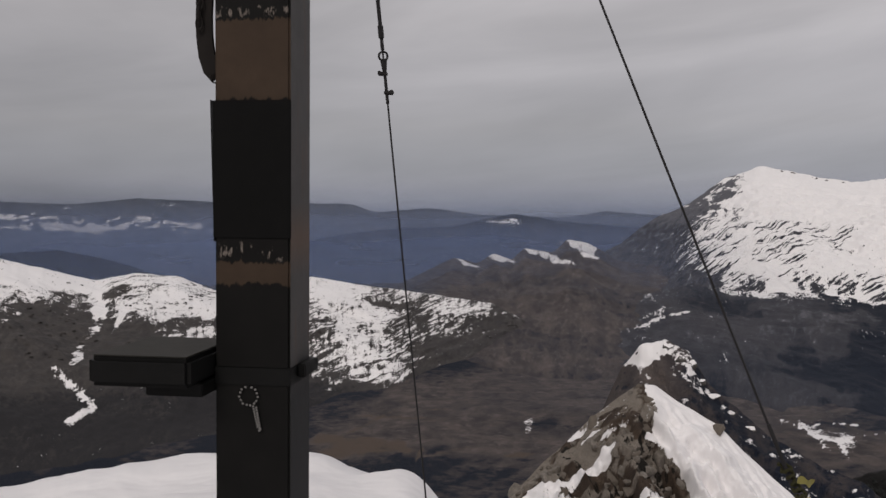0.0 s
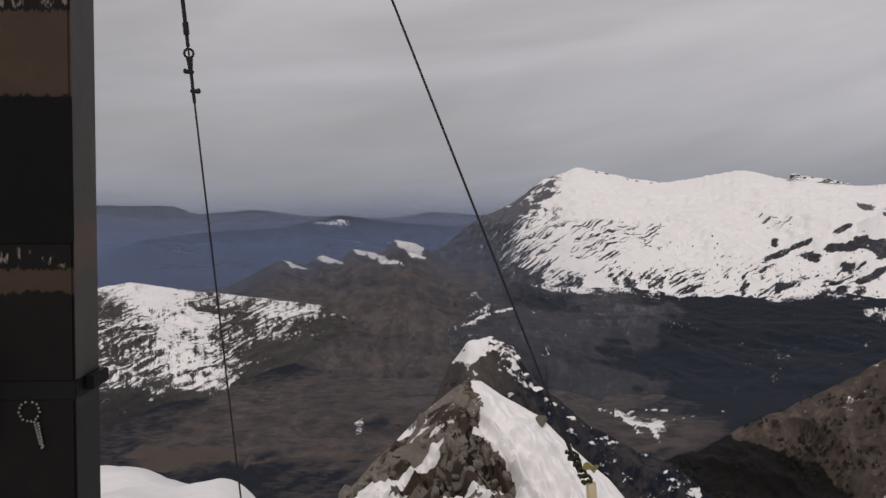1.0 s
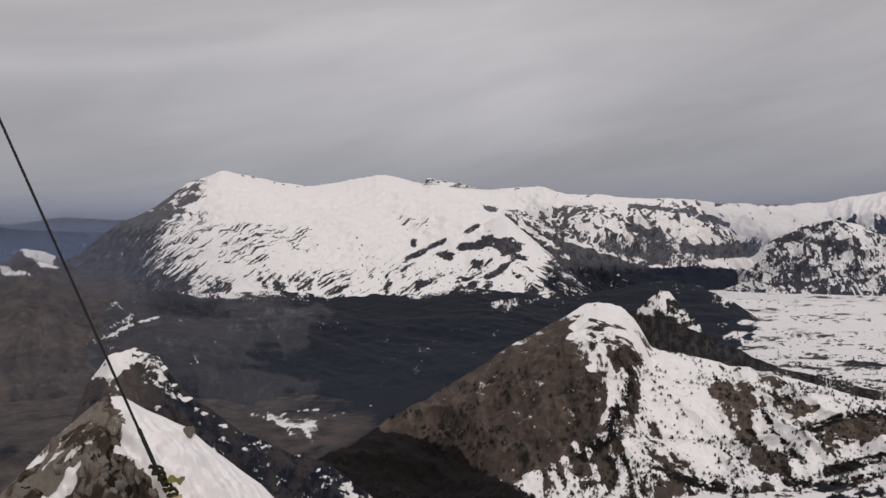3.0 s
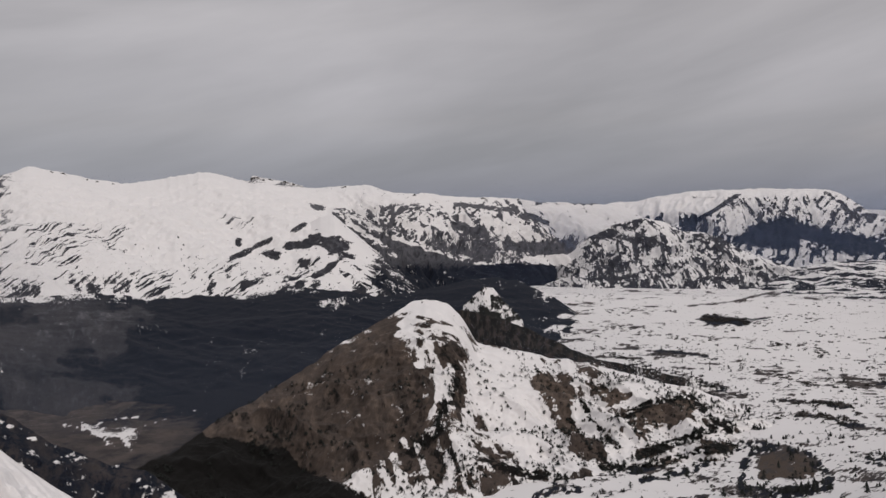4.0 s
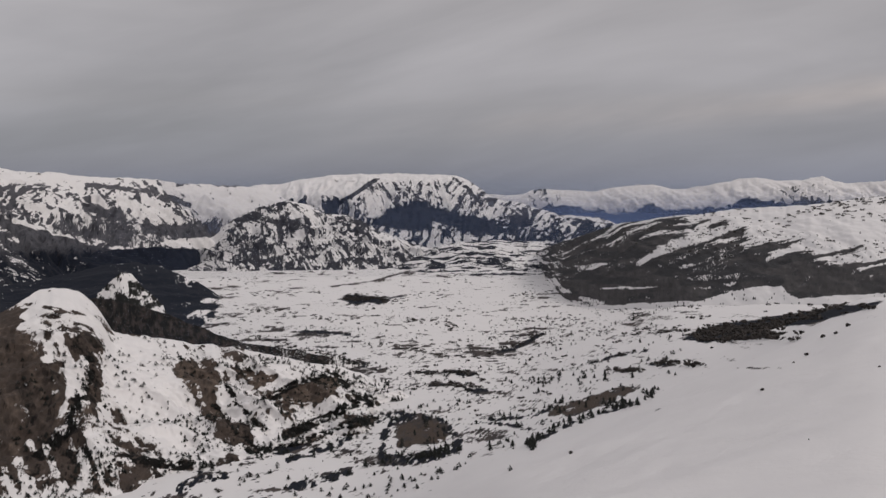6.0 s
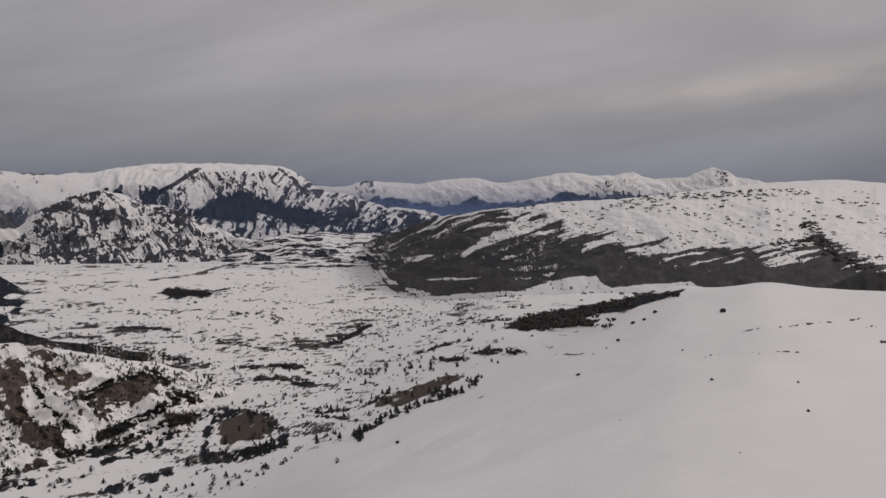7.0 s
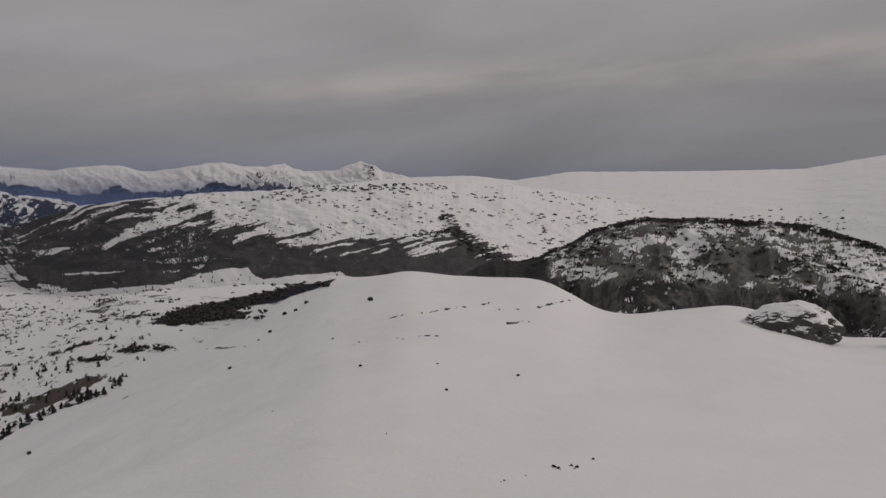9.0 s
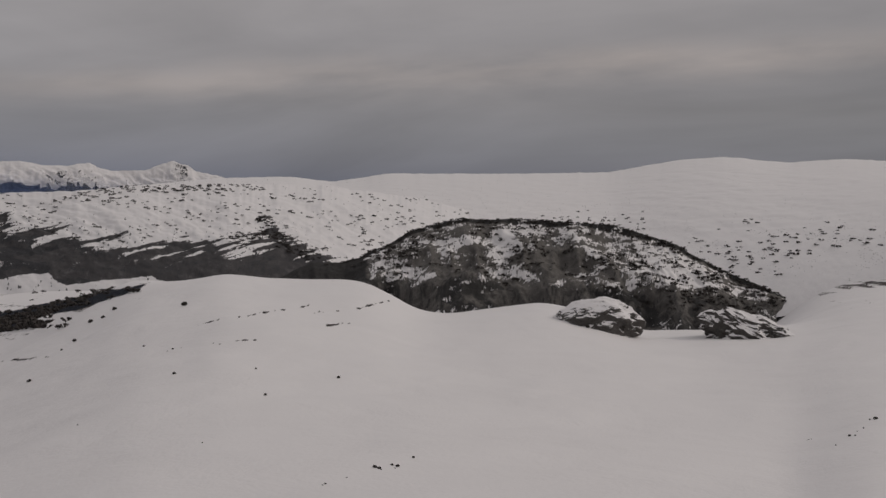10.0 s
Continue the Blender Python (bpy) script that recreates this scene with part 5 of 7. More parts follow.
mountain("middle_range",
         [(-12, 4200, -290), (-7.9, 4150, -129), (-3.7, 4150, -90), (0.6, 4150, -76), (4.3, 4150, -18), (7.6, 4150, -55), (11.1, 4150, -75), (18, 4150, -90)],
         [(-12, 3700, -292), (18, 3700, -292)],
         far_mat, "wooded ridge far down the valley, coloured blue for haze", far_cover, cols=260, rows=70, gully=30, run=200, rough=6, jag=3, back=100, vscale=0.8, seed=33)
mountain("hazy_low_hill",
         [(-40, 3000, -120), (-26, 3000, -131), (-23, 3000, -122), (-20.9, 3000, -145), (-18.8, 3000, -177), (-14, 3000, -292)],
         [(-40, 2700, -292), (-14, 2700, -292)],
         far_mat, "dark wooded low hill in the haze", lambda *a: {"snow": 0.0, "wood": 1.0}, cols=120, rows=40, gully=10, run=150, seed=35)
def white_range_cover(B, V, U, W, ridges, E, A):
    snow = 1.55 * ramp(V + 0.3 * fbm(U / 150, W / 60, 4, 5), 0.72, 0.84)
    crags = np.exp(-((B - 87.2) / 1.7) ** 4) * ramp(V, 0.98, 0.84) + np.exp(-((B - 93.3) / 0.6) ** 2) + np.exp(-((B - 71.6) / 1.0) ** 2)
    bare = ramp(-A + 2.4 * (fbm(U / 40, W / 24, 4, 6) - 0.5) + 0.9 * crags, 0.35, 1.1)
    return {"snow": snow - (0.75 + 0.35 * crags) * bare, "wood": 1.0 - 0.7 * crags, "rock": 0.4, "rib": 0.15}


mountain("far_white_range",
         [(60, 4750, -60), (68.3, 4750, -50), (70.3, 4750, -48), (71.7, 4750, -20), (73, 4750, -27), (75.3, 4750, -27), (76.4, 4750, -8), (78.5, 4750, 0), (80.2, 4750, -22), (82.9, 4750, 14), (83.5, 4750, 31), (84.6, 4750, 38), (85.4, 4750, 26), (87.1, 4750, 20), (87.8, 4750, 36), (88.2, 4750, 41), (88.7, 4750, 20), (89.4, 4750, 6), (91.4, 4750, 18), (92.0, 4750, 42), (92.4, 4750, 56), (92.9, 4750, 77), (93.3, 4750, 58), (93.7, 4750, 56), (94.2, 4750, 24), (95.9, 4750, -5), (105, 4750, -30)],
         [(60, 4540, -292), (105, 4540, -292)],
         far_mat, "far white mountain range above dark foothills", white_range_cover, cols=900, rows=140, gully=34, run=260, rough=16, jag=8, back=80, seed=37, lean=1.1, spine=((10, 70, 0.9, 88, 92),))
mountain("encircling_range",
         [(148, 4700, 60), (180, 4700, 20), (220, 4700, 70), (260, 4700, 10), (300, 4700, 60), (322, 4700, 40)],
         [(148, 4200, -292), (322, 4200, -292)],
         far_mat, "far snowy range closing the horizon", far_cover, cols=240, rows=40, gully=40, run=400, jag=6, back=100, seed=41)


# ---- tinted see-through sheets that stand for haze in the far valleys ----
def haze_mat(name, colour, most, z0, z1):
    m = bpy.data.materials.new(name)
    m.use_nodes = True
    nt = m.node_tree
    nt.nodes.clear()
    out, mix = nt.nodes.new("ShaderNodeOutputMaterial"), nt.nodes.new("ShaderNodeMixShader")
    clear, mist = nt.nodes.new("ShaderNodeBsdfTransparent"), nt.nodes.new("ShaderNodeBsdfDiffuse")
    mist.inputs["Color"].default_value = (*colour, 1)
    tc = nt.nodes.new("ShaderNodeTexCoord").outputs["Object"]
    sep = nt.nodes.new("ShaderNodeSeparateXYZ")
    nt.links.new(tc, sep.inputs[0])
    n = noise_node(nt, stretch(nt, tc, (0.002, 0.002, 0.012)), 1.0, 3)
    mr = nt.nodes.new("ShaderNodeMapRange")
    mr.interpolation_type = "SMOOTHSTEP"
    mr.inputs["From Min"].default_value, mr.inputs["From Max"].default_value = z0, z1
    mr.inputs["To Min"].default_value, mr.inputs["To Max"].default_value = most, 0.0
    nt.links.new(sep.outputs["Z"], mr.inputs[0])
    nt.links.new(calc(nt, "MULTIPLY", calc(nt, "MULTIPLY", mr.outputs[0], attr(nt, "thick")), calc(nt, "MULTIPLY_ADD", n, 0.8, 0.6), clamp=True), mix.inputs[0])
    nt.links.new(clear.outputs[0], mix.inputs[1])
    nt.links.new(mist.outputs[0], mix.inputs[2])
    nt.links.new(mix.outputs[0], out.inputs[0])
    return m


# Haze is painted on a curved upright sheet, denser low down.
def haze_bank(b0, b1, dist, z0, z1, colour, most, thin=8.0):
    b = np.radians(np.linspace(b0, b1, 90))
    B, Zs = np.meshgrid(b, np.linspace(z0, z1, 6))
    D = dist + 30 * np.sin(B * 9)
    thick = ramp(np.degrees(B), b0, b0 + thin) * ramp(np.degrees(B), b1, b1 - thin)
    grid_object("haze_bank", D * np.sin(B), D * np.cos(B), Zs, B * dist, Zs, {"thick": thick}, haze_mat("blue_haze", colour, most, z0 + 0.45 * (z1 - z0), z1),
                "see-through sheet tinted blue to stand for valley haze", "haze", "structure")


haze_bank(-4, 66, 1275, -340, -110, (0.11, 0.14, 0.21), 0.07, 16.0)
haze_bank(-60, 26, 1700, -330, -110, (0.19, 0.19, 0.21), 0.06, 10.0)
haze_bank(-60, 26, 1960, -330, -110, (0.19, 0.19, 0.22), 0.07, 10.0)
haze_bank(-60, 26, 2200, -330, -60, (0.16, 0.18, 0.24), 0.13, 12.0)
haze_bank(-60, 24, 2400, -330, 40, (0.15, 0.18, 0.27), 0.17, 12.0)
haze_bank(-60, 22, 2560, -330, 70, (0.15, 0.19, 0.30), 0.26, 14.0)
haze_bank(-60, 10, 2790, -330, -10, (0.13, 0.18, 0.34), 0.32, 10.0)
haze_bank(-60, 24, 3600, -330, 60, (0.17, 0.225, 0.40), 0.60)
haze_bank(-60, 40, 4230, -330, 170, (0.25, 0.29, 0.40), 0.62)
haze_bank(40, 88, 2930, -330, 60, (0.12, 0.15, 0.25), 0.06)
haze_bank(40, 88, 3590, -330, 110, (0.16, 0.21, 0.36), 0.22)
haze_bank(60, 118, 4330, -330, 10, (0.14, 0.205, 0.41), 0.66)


# ---- rock knoll below the summit ----
def part(name, bm, material, parent, label=""):
    me = bpy.data.meshes.new(name)
    bm.to_mesh(me)
    bm.free()
    me.materials.append(material)
    ob = new(name, me)
    ob.parent = parent
    return tagged(ob, label)


knoll_mat = terrain_mat("knoll_rock_and_snow", (0.085, 0.062, 0.046), (0.040, 0.030, 0.025), (0.014, 0.012, 0.010), 0.14, rock=(0.20, 0.175, 0.15), bump=1.8)


def rock_mat(name, col, scale):
    m, nt, bsdf = new_mat(name)
    tc = nt.nodes.new("ShaderNodeTexCoord").outputs["Object"]
    rnd = nt.nodes.new("ShaderNodeObjectInfo").outputs["Random"]
    n = noise_node(nt, tc, scale, 8, 0.65)
    base = mix_rgb(nt, calc(nt, "MULTIPLY_ADD", calc(nt, "SUBTRACT", n, 0.5), 3.0, 0.5, clamp=True), tuple(0.45 * c for c in col), col)
    base = mix_rgb(nt, calc(nt, "MULTIPLY", rnd, 0.9), base, (0.38 * col[0], 0.34 * col[1], 0.30 * col[2]))
    nt.links.new(base, bsdf.inputs["Base Color"])
    bsdf.inputs["Roughness"].default_value = 0.95
    bp = nt.nodes.new("ShaderNodeBump")
    bp.inputs["Strength"].default_value, bp.inputs["Distance"].default_value = 0.6, 0.3 / scale
    nt.links.new(n, bp.inputs["Height"])
    nt.links.new(bp.outputs[0], bsdf.inputs["Normal"])
    return m


limestone = rock_mat("grey_limestone", (0.235, 0.21, 0.185), 3.0)
limestone_dark = rock_mat("dark_limestone", (0.075, 0.068, 0.062), 0.6)


def boulder_mesh(name, seed, mat, points=13):
    """An angular block: the hull of scattered points, its edges chipped."""
    rng = random.Random(seed)
    bm = bmesh.new()
    for _ in range(points):
        v = Vector((rng.gauss(0, 1), rng.gauss(0, 1), rng.gauss(0, 1))).normalized()
        bm.verts.new(v * rng.uniform(0.72, 1.0))
    hull = bmesh.ops.convex_hull(bm, input=bm.verts)
    bmesh.ops.delete(bm, geom=[g for g in hull["geom_interior"] if isinstance(g, bmesh.types.BMVert)], context="VERTS")
    bmesh.ops.bevel(bm, geom=list(bm.edges), offset=0.05, segments=1, affect="EDGES")
    bmesh.ops.recalc_face_normals(bm, faces=bm.faces)
    me = bpy.data.meshes.new(name)
    bm.to_mesh(me)
    bm.free()
    me.materials.append(mat)
    return me


def knoll_cover(B, V, U, W, ridges, E, A):
    n = fbm(U / 1.1, W / 0.9, 5, 201)
    big = fbm((U + 0.8 * W) / 3.5, (W - 0.5 * U) / 1.2, 4, 202)
    edge = np.interp(E, [-17.2, -15.6, -14.4, -14.0, -13.0, -11.0], [15.5, 14.8, 14.1, 13.0, 13.2, 12.8]) + 1.4 * (big - 0.5)
    side = ramp(B, edge - 0.15, edge + 0.15)
    s = 1.25 * side + (1 - side) * (-0.1 + 1.15 * ramp(big, 0.53, 0.60) * (0.3 + 0.7 * ramp(E, -12.8, -14.5)))
    crack = ramp(-A + 2.5 * (fbm(U / 0.45, W / 0.45, 4, 203) - 0.5), 0.35, 1.1)
    return {"snow": s - 0.4 * crack * (1 - side), "wood": 0.75 * crack * (1 - side), "rock": 0.1 + 0.9 * ramp(n, 0.42, 0.58), "scrub": 0.0}


knoll = mountain("rock_knoll",
                 [(0.5, 60, -27.5), (4.2, 60, -18.0), (6.3, 60, -15.4), (9.4, 60, -12.0), (12.2, 60, -9.75), (13.2, 60, -9.7), (14.2, 60, -10.3), (16.9, 60, -12.0), (18.9, 60, -13.9), (21.2, 60, -16.1), (25, 60, -21), (28, 60, -27)],
                 [(0.5, 43, -30), (10, 40, -27), (17, 41, -26), (28, 44, -30)],
                 knoll_mat, "rocky knoll, bare crag on one flank, smooth snow on the other", knoll_cover, cols=420, rows=260, gully=2.4, run=2.6, rough=1.3, jag=0.8, back=12, seed=61, knob=1.0, sharp=1.0, vscale=0.8)


def knoll_rocks():
    X, Y, Z, B, V, F = GROUNDED["rock_knoll"]
    meshes = [boulder_mesh("rock", 300 + i, limestone) for i in range(6)]
    rng = random.Random(5)
    crag = fbm(X / 2.2, Z / 1.6, 4, 205)
    ok = np.argwhere((V < 1.0) & (B > 3.0) & (B < 15.0) & (F["snow"] < 0.45) & (V > 0.42) & (crag > 0.5))
    for k in range(285):
        i, j = ok[rng.randrange(len(ok))]
        s = rng.choice((0.16, 0.2, 0.26, 0.32, 0.4, 0.5, 0.7))
        ob = new("rock", meshes[k % 6])
        ob.parent = knoll
        ob.matrix_basis = pose(X[i, j], Y[i, j], Z[i, j] - 0.3 * s, rng.uniform(-25, 25), rng.uniform(-25, 25), rng.uniform(0, 360)) @ Matrix.Diagonal((s * rng.uniform(0.6, 1.5), s * 0.8, s * rng.uniform(0.6, 1.6), 1))
    # the block on the snow ridge
    i = int(np.argmin(np.abs(V[:, 0] - 0.985)))
    j = int(np.argmin(np.abs(B[0] - 17.0)))
    ob = new("rock", meshes[2])
    ob.parent = knoll
    ob.matrix_basis = pose(X[i, j], Y[i, j], Z[i, j] + 0.15, 10, 20, 40) @ Matrix.Diagonal((0.6, 0.5, 0.65, 1))


knoll_rocks()


# ---- trees and bushes ----
def land_at(bearing, angle, start=40.0, stop=4500.0):
    """Where a line of sight from the summit meets the ground."""
    r = np.geomspace(start, stop, 1500)
    z = height_field(np.full_like(r, bearing), r)
    below = np.nonzero(1.6 + r * math.tan(radians(angle)) <= z)[0]
    k = below[0] if len(below) else len(r) - 1
    return Vector((r[k] * math.sin(radians(bearing)), r[k] * math.cos(radians(bearing)), z[k])), r[k]


def leaf_mat(name, col):
    m, nt, bsdf = new_mat(name)
    geo = nt.nodes.new("ShaderNodeNewGeometry").outputs["Random Per Island"]
    rnd = nt.nodes.new("ShaderNodeObjectInfo").outputs["Random"]
    base = mix_rgb(nt, geo, tuple(0.55 * c for c in col), tuple(1.45 * c for c in col))
    nt.links.new(mix_rgb(nt, calc(nt, "MULTIPLY", rnd, 0.4), base, tuple(0.6 * c for c in col)), bsdf.inputs["Base Color"])
    bsdf.inputs["Roughness"].default_value = 0.9
    return m


needles = leaf_mat("dark_needles", (0.011, 0.0135, 0.0115))
twigs = leaf_mat("bare_twigs", (0.048, 0.041, 0.038))
bark = rock_mat("bark", (0.07, 0.05, 0.04), 3.0)


def conifer_arrays(seed, tiers=6, spokes=8):
    """A spruce crown of drooping, uneven boughs; height 1."""
    rng = random.Random(seed)
    co, tri = [], []
    for k in range(tiers):
        z0 = 0.14 + 0.80 * k / tiers
        rad = 0.40 * (1 - k / tiers) ** 0.8 + 0.05
        for s in range(spokes):
            if rng.random() < 0.1:
                continue
            a = 2 * math.pi * (s + rng.uniform(-0.35, 0.35)) / spokes + k
            r = rad * rng.uniform(0.65, 1.25)
            w = 0.5 + rng.uniform(-0.1, 0.15)
            n = len(co)
            co += [(0, 0, z0 + 0.20), (r * math.cos(a), r * math.sin(a), z0 - 0.05 * rng.random()),
                   (0.7 * r * math.cos(a - w), 0.7 * r * math.sin(a - w), z0 + 0.04), (0.7 * r * math.cos(a + w), 0.7 * r * math.sin(a + w), z0 + 0.04)]
            tri += [(n, n + 2, n + 1), (n, n + 1, n + 3), (n + 2, n + 3, n + 1)]
    return np.array(co), np.array(tri)


def bush_arrays(seed, blades=34):
    """A leafless rounded bush: sprays of twigs; height about 1."""
    rng = random.Random(seed)
    co, tri = [], []
    for _ in range(blades):
        a, e = rng.uniform(0, 2 * math.pi), math.asin(rng.uniform(0.05, 1))
        r = rng.uniform(0.75, 1.05)
        d = Vector((math.cos(a) * math.cos(e), math.sin(a) * math.cos(e), math.sin(e)))
        side = d.cross(Vector((rng.gauss(0, 1), rng.gauss(0, 1), rng.gauss(0, 1)))).normalized() * rng.uniform(0.16, 0.30)
        up = d.cross(side).normalized() * rng.uniform(0.1, 0.26)
        tip = d * r * 0.62
        tip.z += 0.08
        n = len(co)
        co += [tuple(d * 0.12), tuple(tip + side), tuple(tip - side), tuple(tip * 1.18 + up)]
        tri += [(n, n + 1, n + 3), (n, n + 3, n + 2), (n + 1, n + 2, n + 3)]
    return np.array(co), np.array(tri)


def array_mesh(name, co, tri, mat):
    me = bpy.data.meshes.new(name)
    me.from_pydata([tuple(map(float, c)) for c in co], [], [tuple(map(int, t)) for t in tri])
    me.materials.append(mat)
    me.update()
    return me


def tree_kind(seed):
    thing = tagged(new("conifer"), "dark green spruce standing in the snow", "tree", "conifers below the summit")
    crown = new("crown", array_mesh("crown", *conifer_arrays(seed), needles))
    crown.parent = thing
    bm = bmesh.new()
    bmesh.ops.create_cone(bm, cap_ends=True, segments=6, radius1=0.025, radius2=0.006, depth=0.95, matrix=Matrix.Translation((0, 0, 0.43)))
    part("trunk", bm, bark, thing)
    return thing


def bush_kind(seed):
    thing = tagged(new("bush"), "leafless grey-brown bush standing in the snow", "bush", "bushes on the snowfield")
    crown = new("crown", array_mesh("crown", *bush_arrays(seed), twigs))
    crown.parent = thing
    bm = bmesh.new()
    bmesh.ops.create_cone(bm, cap_ends=True, segments=6, radius1=0.05, radius2=0.03, depth=0.3, matrix=Matrix.Translation((0, 0, 0.08)))
    part("stem", bm, bark, thing)
    return thing


def scatter(name, places, heights, makers, mat, label, seed):
    """Many small plants joined into one mesh."""
    rng = np.random.default_rng(seed)
    cos, tris, base = [], [], 0
    kinds = [m for m in makers]
    for k, (p, h) in enumerate(zip(places, heights)):
        co, tri = kinds[k % len(kinds)]
        a = rng.uniform(0, 2 * np.pi)
        c, s = np.cos(a), np.sin(a)
        q = np.stack([co[:, 0] * c - co[:, 1] * s, co[:, 0] * s + co[:, 1] * c, co[:, 2]], 1) * (h * 1.5, h * 1.5, h) + p
        cos.append(q)
        tris.append(tri + base)
        base += len(q)
    co, tri = np.concatenate(cos).astype(np.float32), np.concatenate(tris).astype(np.int32)
    me = bpy.data.meshes.new(name)
    me.vertices.add(len(co))
    me.vertices.foreach_set("co", co.ravel())
    me.loops.add(tri.size)
    me.loops.foreach_set("vertex_index", tri.ravel())
    me.polygons.add(len(tri))
    me.polygons.foreach_set("loop_start", np.arange(0, tri.size, 3, dtype=np.int32))
    me.update(calc_edges=True)
    me.materials.append(mat)
    return tagged(new(name, me), label, "vegetation", "", "stuff")


def pick(mask_weight, X, Y, Z, count, seed):
    rng = np.random.default_rng(seed)
    w = np.clip(mask_weight, 0, None).ravel()
    i = rng.choice(w.size, size=count, replace=True, p=w / w.sum())
    return np.stack([X.ravel()[i], Y.ravel()[i], Z.ravel()[i]], 1)


# Rows of trees on the plain: bearing and angle of the ends and bends, with the number of trees.
SPRUCE_LINES = (
    (44, ((71.06, -16.37), (71.66, -15.63), (73.15, -14.90), (75.26, -14.06), (77.48, -13.39), (79.51, -12.49))),
    (22, ((68.90, -12.37), (71.25, -12.34), (74.04, -11.99), (76.25, -12.01))),
    (40, ((61.62, -17.01), (64.11, -16.93), (66.57, -16.44))),
    (10, ((68.43, -16.27), (71.32, -16.12))),
    (10, ((61.18, -11.96), (62.36, -12.9))),
    (12, ((63.41, -11.77), (65.65, -11.68), (67.74, -11.95))),
    (8, ((74.0, -13.3), (70.9, -14.2))),
)
HEDGES = (
    (22, ((63.59, -11.81), (65.24, -11.8), (67.15, -11.68), (68.44, -12.52))),
    (16, ((63.22, -8.42), (65.9, -8.74), (66.1, -9.19))),
    (16, ((69.33, -10.2), (70.21, -10.11), (71.1, -9.45), (72.22, -9.25))),
    (12, ((75.91, -11.39), (78.02, -11.42))),
    (14, ((78.73, -10.89), (81.83, -10.89))),
    (18, ((77.06, -9.19), (79.42, -8.96), (80.6, -8.84))),
    (26, ((80.85, -9.19), (82.53, -9.42), (83.97, -9.04), (86.14, -8.77))),
    (20, ((69.44, -8.5), (73.13, -8.34), (75.19, -8.48))),
    (10, ((69.99, -6.92), (71.32, -6.82))),
    (16, ((62.4, -10.01), (66.09, -10.85))),
    (22, ((64.82, -12.54), (68.01, -12.61))),
    (40, ((53.5, -9.3), (57.0, -10.2), (61.0, -11.2))),
    (30, ((52.5, -7.6), (56.0, -7.9), (59.5, -8.6))),
)


# Thickets in the notch between the long hill and the crag.
SADDLE_WOODS = ((1.0, 0.35, ((98.3, -2.5), (98.9, -3.4), (100.2, -4.3), (101.6, -4.7))), (0.7, 0.3, ((96.6, -3.8), (98.4, -3.6))))


def along(lines, seed, spread):
    """Places on the ground beside the given lines of sight, in loose clusters."""
    rng = random.Random(seed)
    out = []
    for count, line in lines:
        for _ in range(count):
            k = rng.randrange(len(line) - 1)
            f = (rng.random() + 0.5 * round(2 * rng.random())) % 1
            b = line[k][0] + (line[k + 1][0] - line[k][0]) * f + rng.gauss(0, 0.12)
            e = line[k][1] + (line[k + 1][1] - line[k][1]) * f + rng.gauss(0, spread)
            out.append(land_at(b, e)[0])
    return np.array(out)


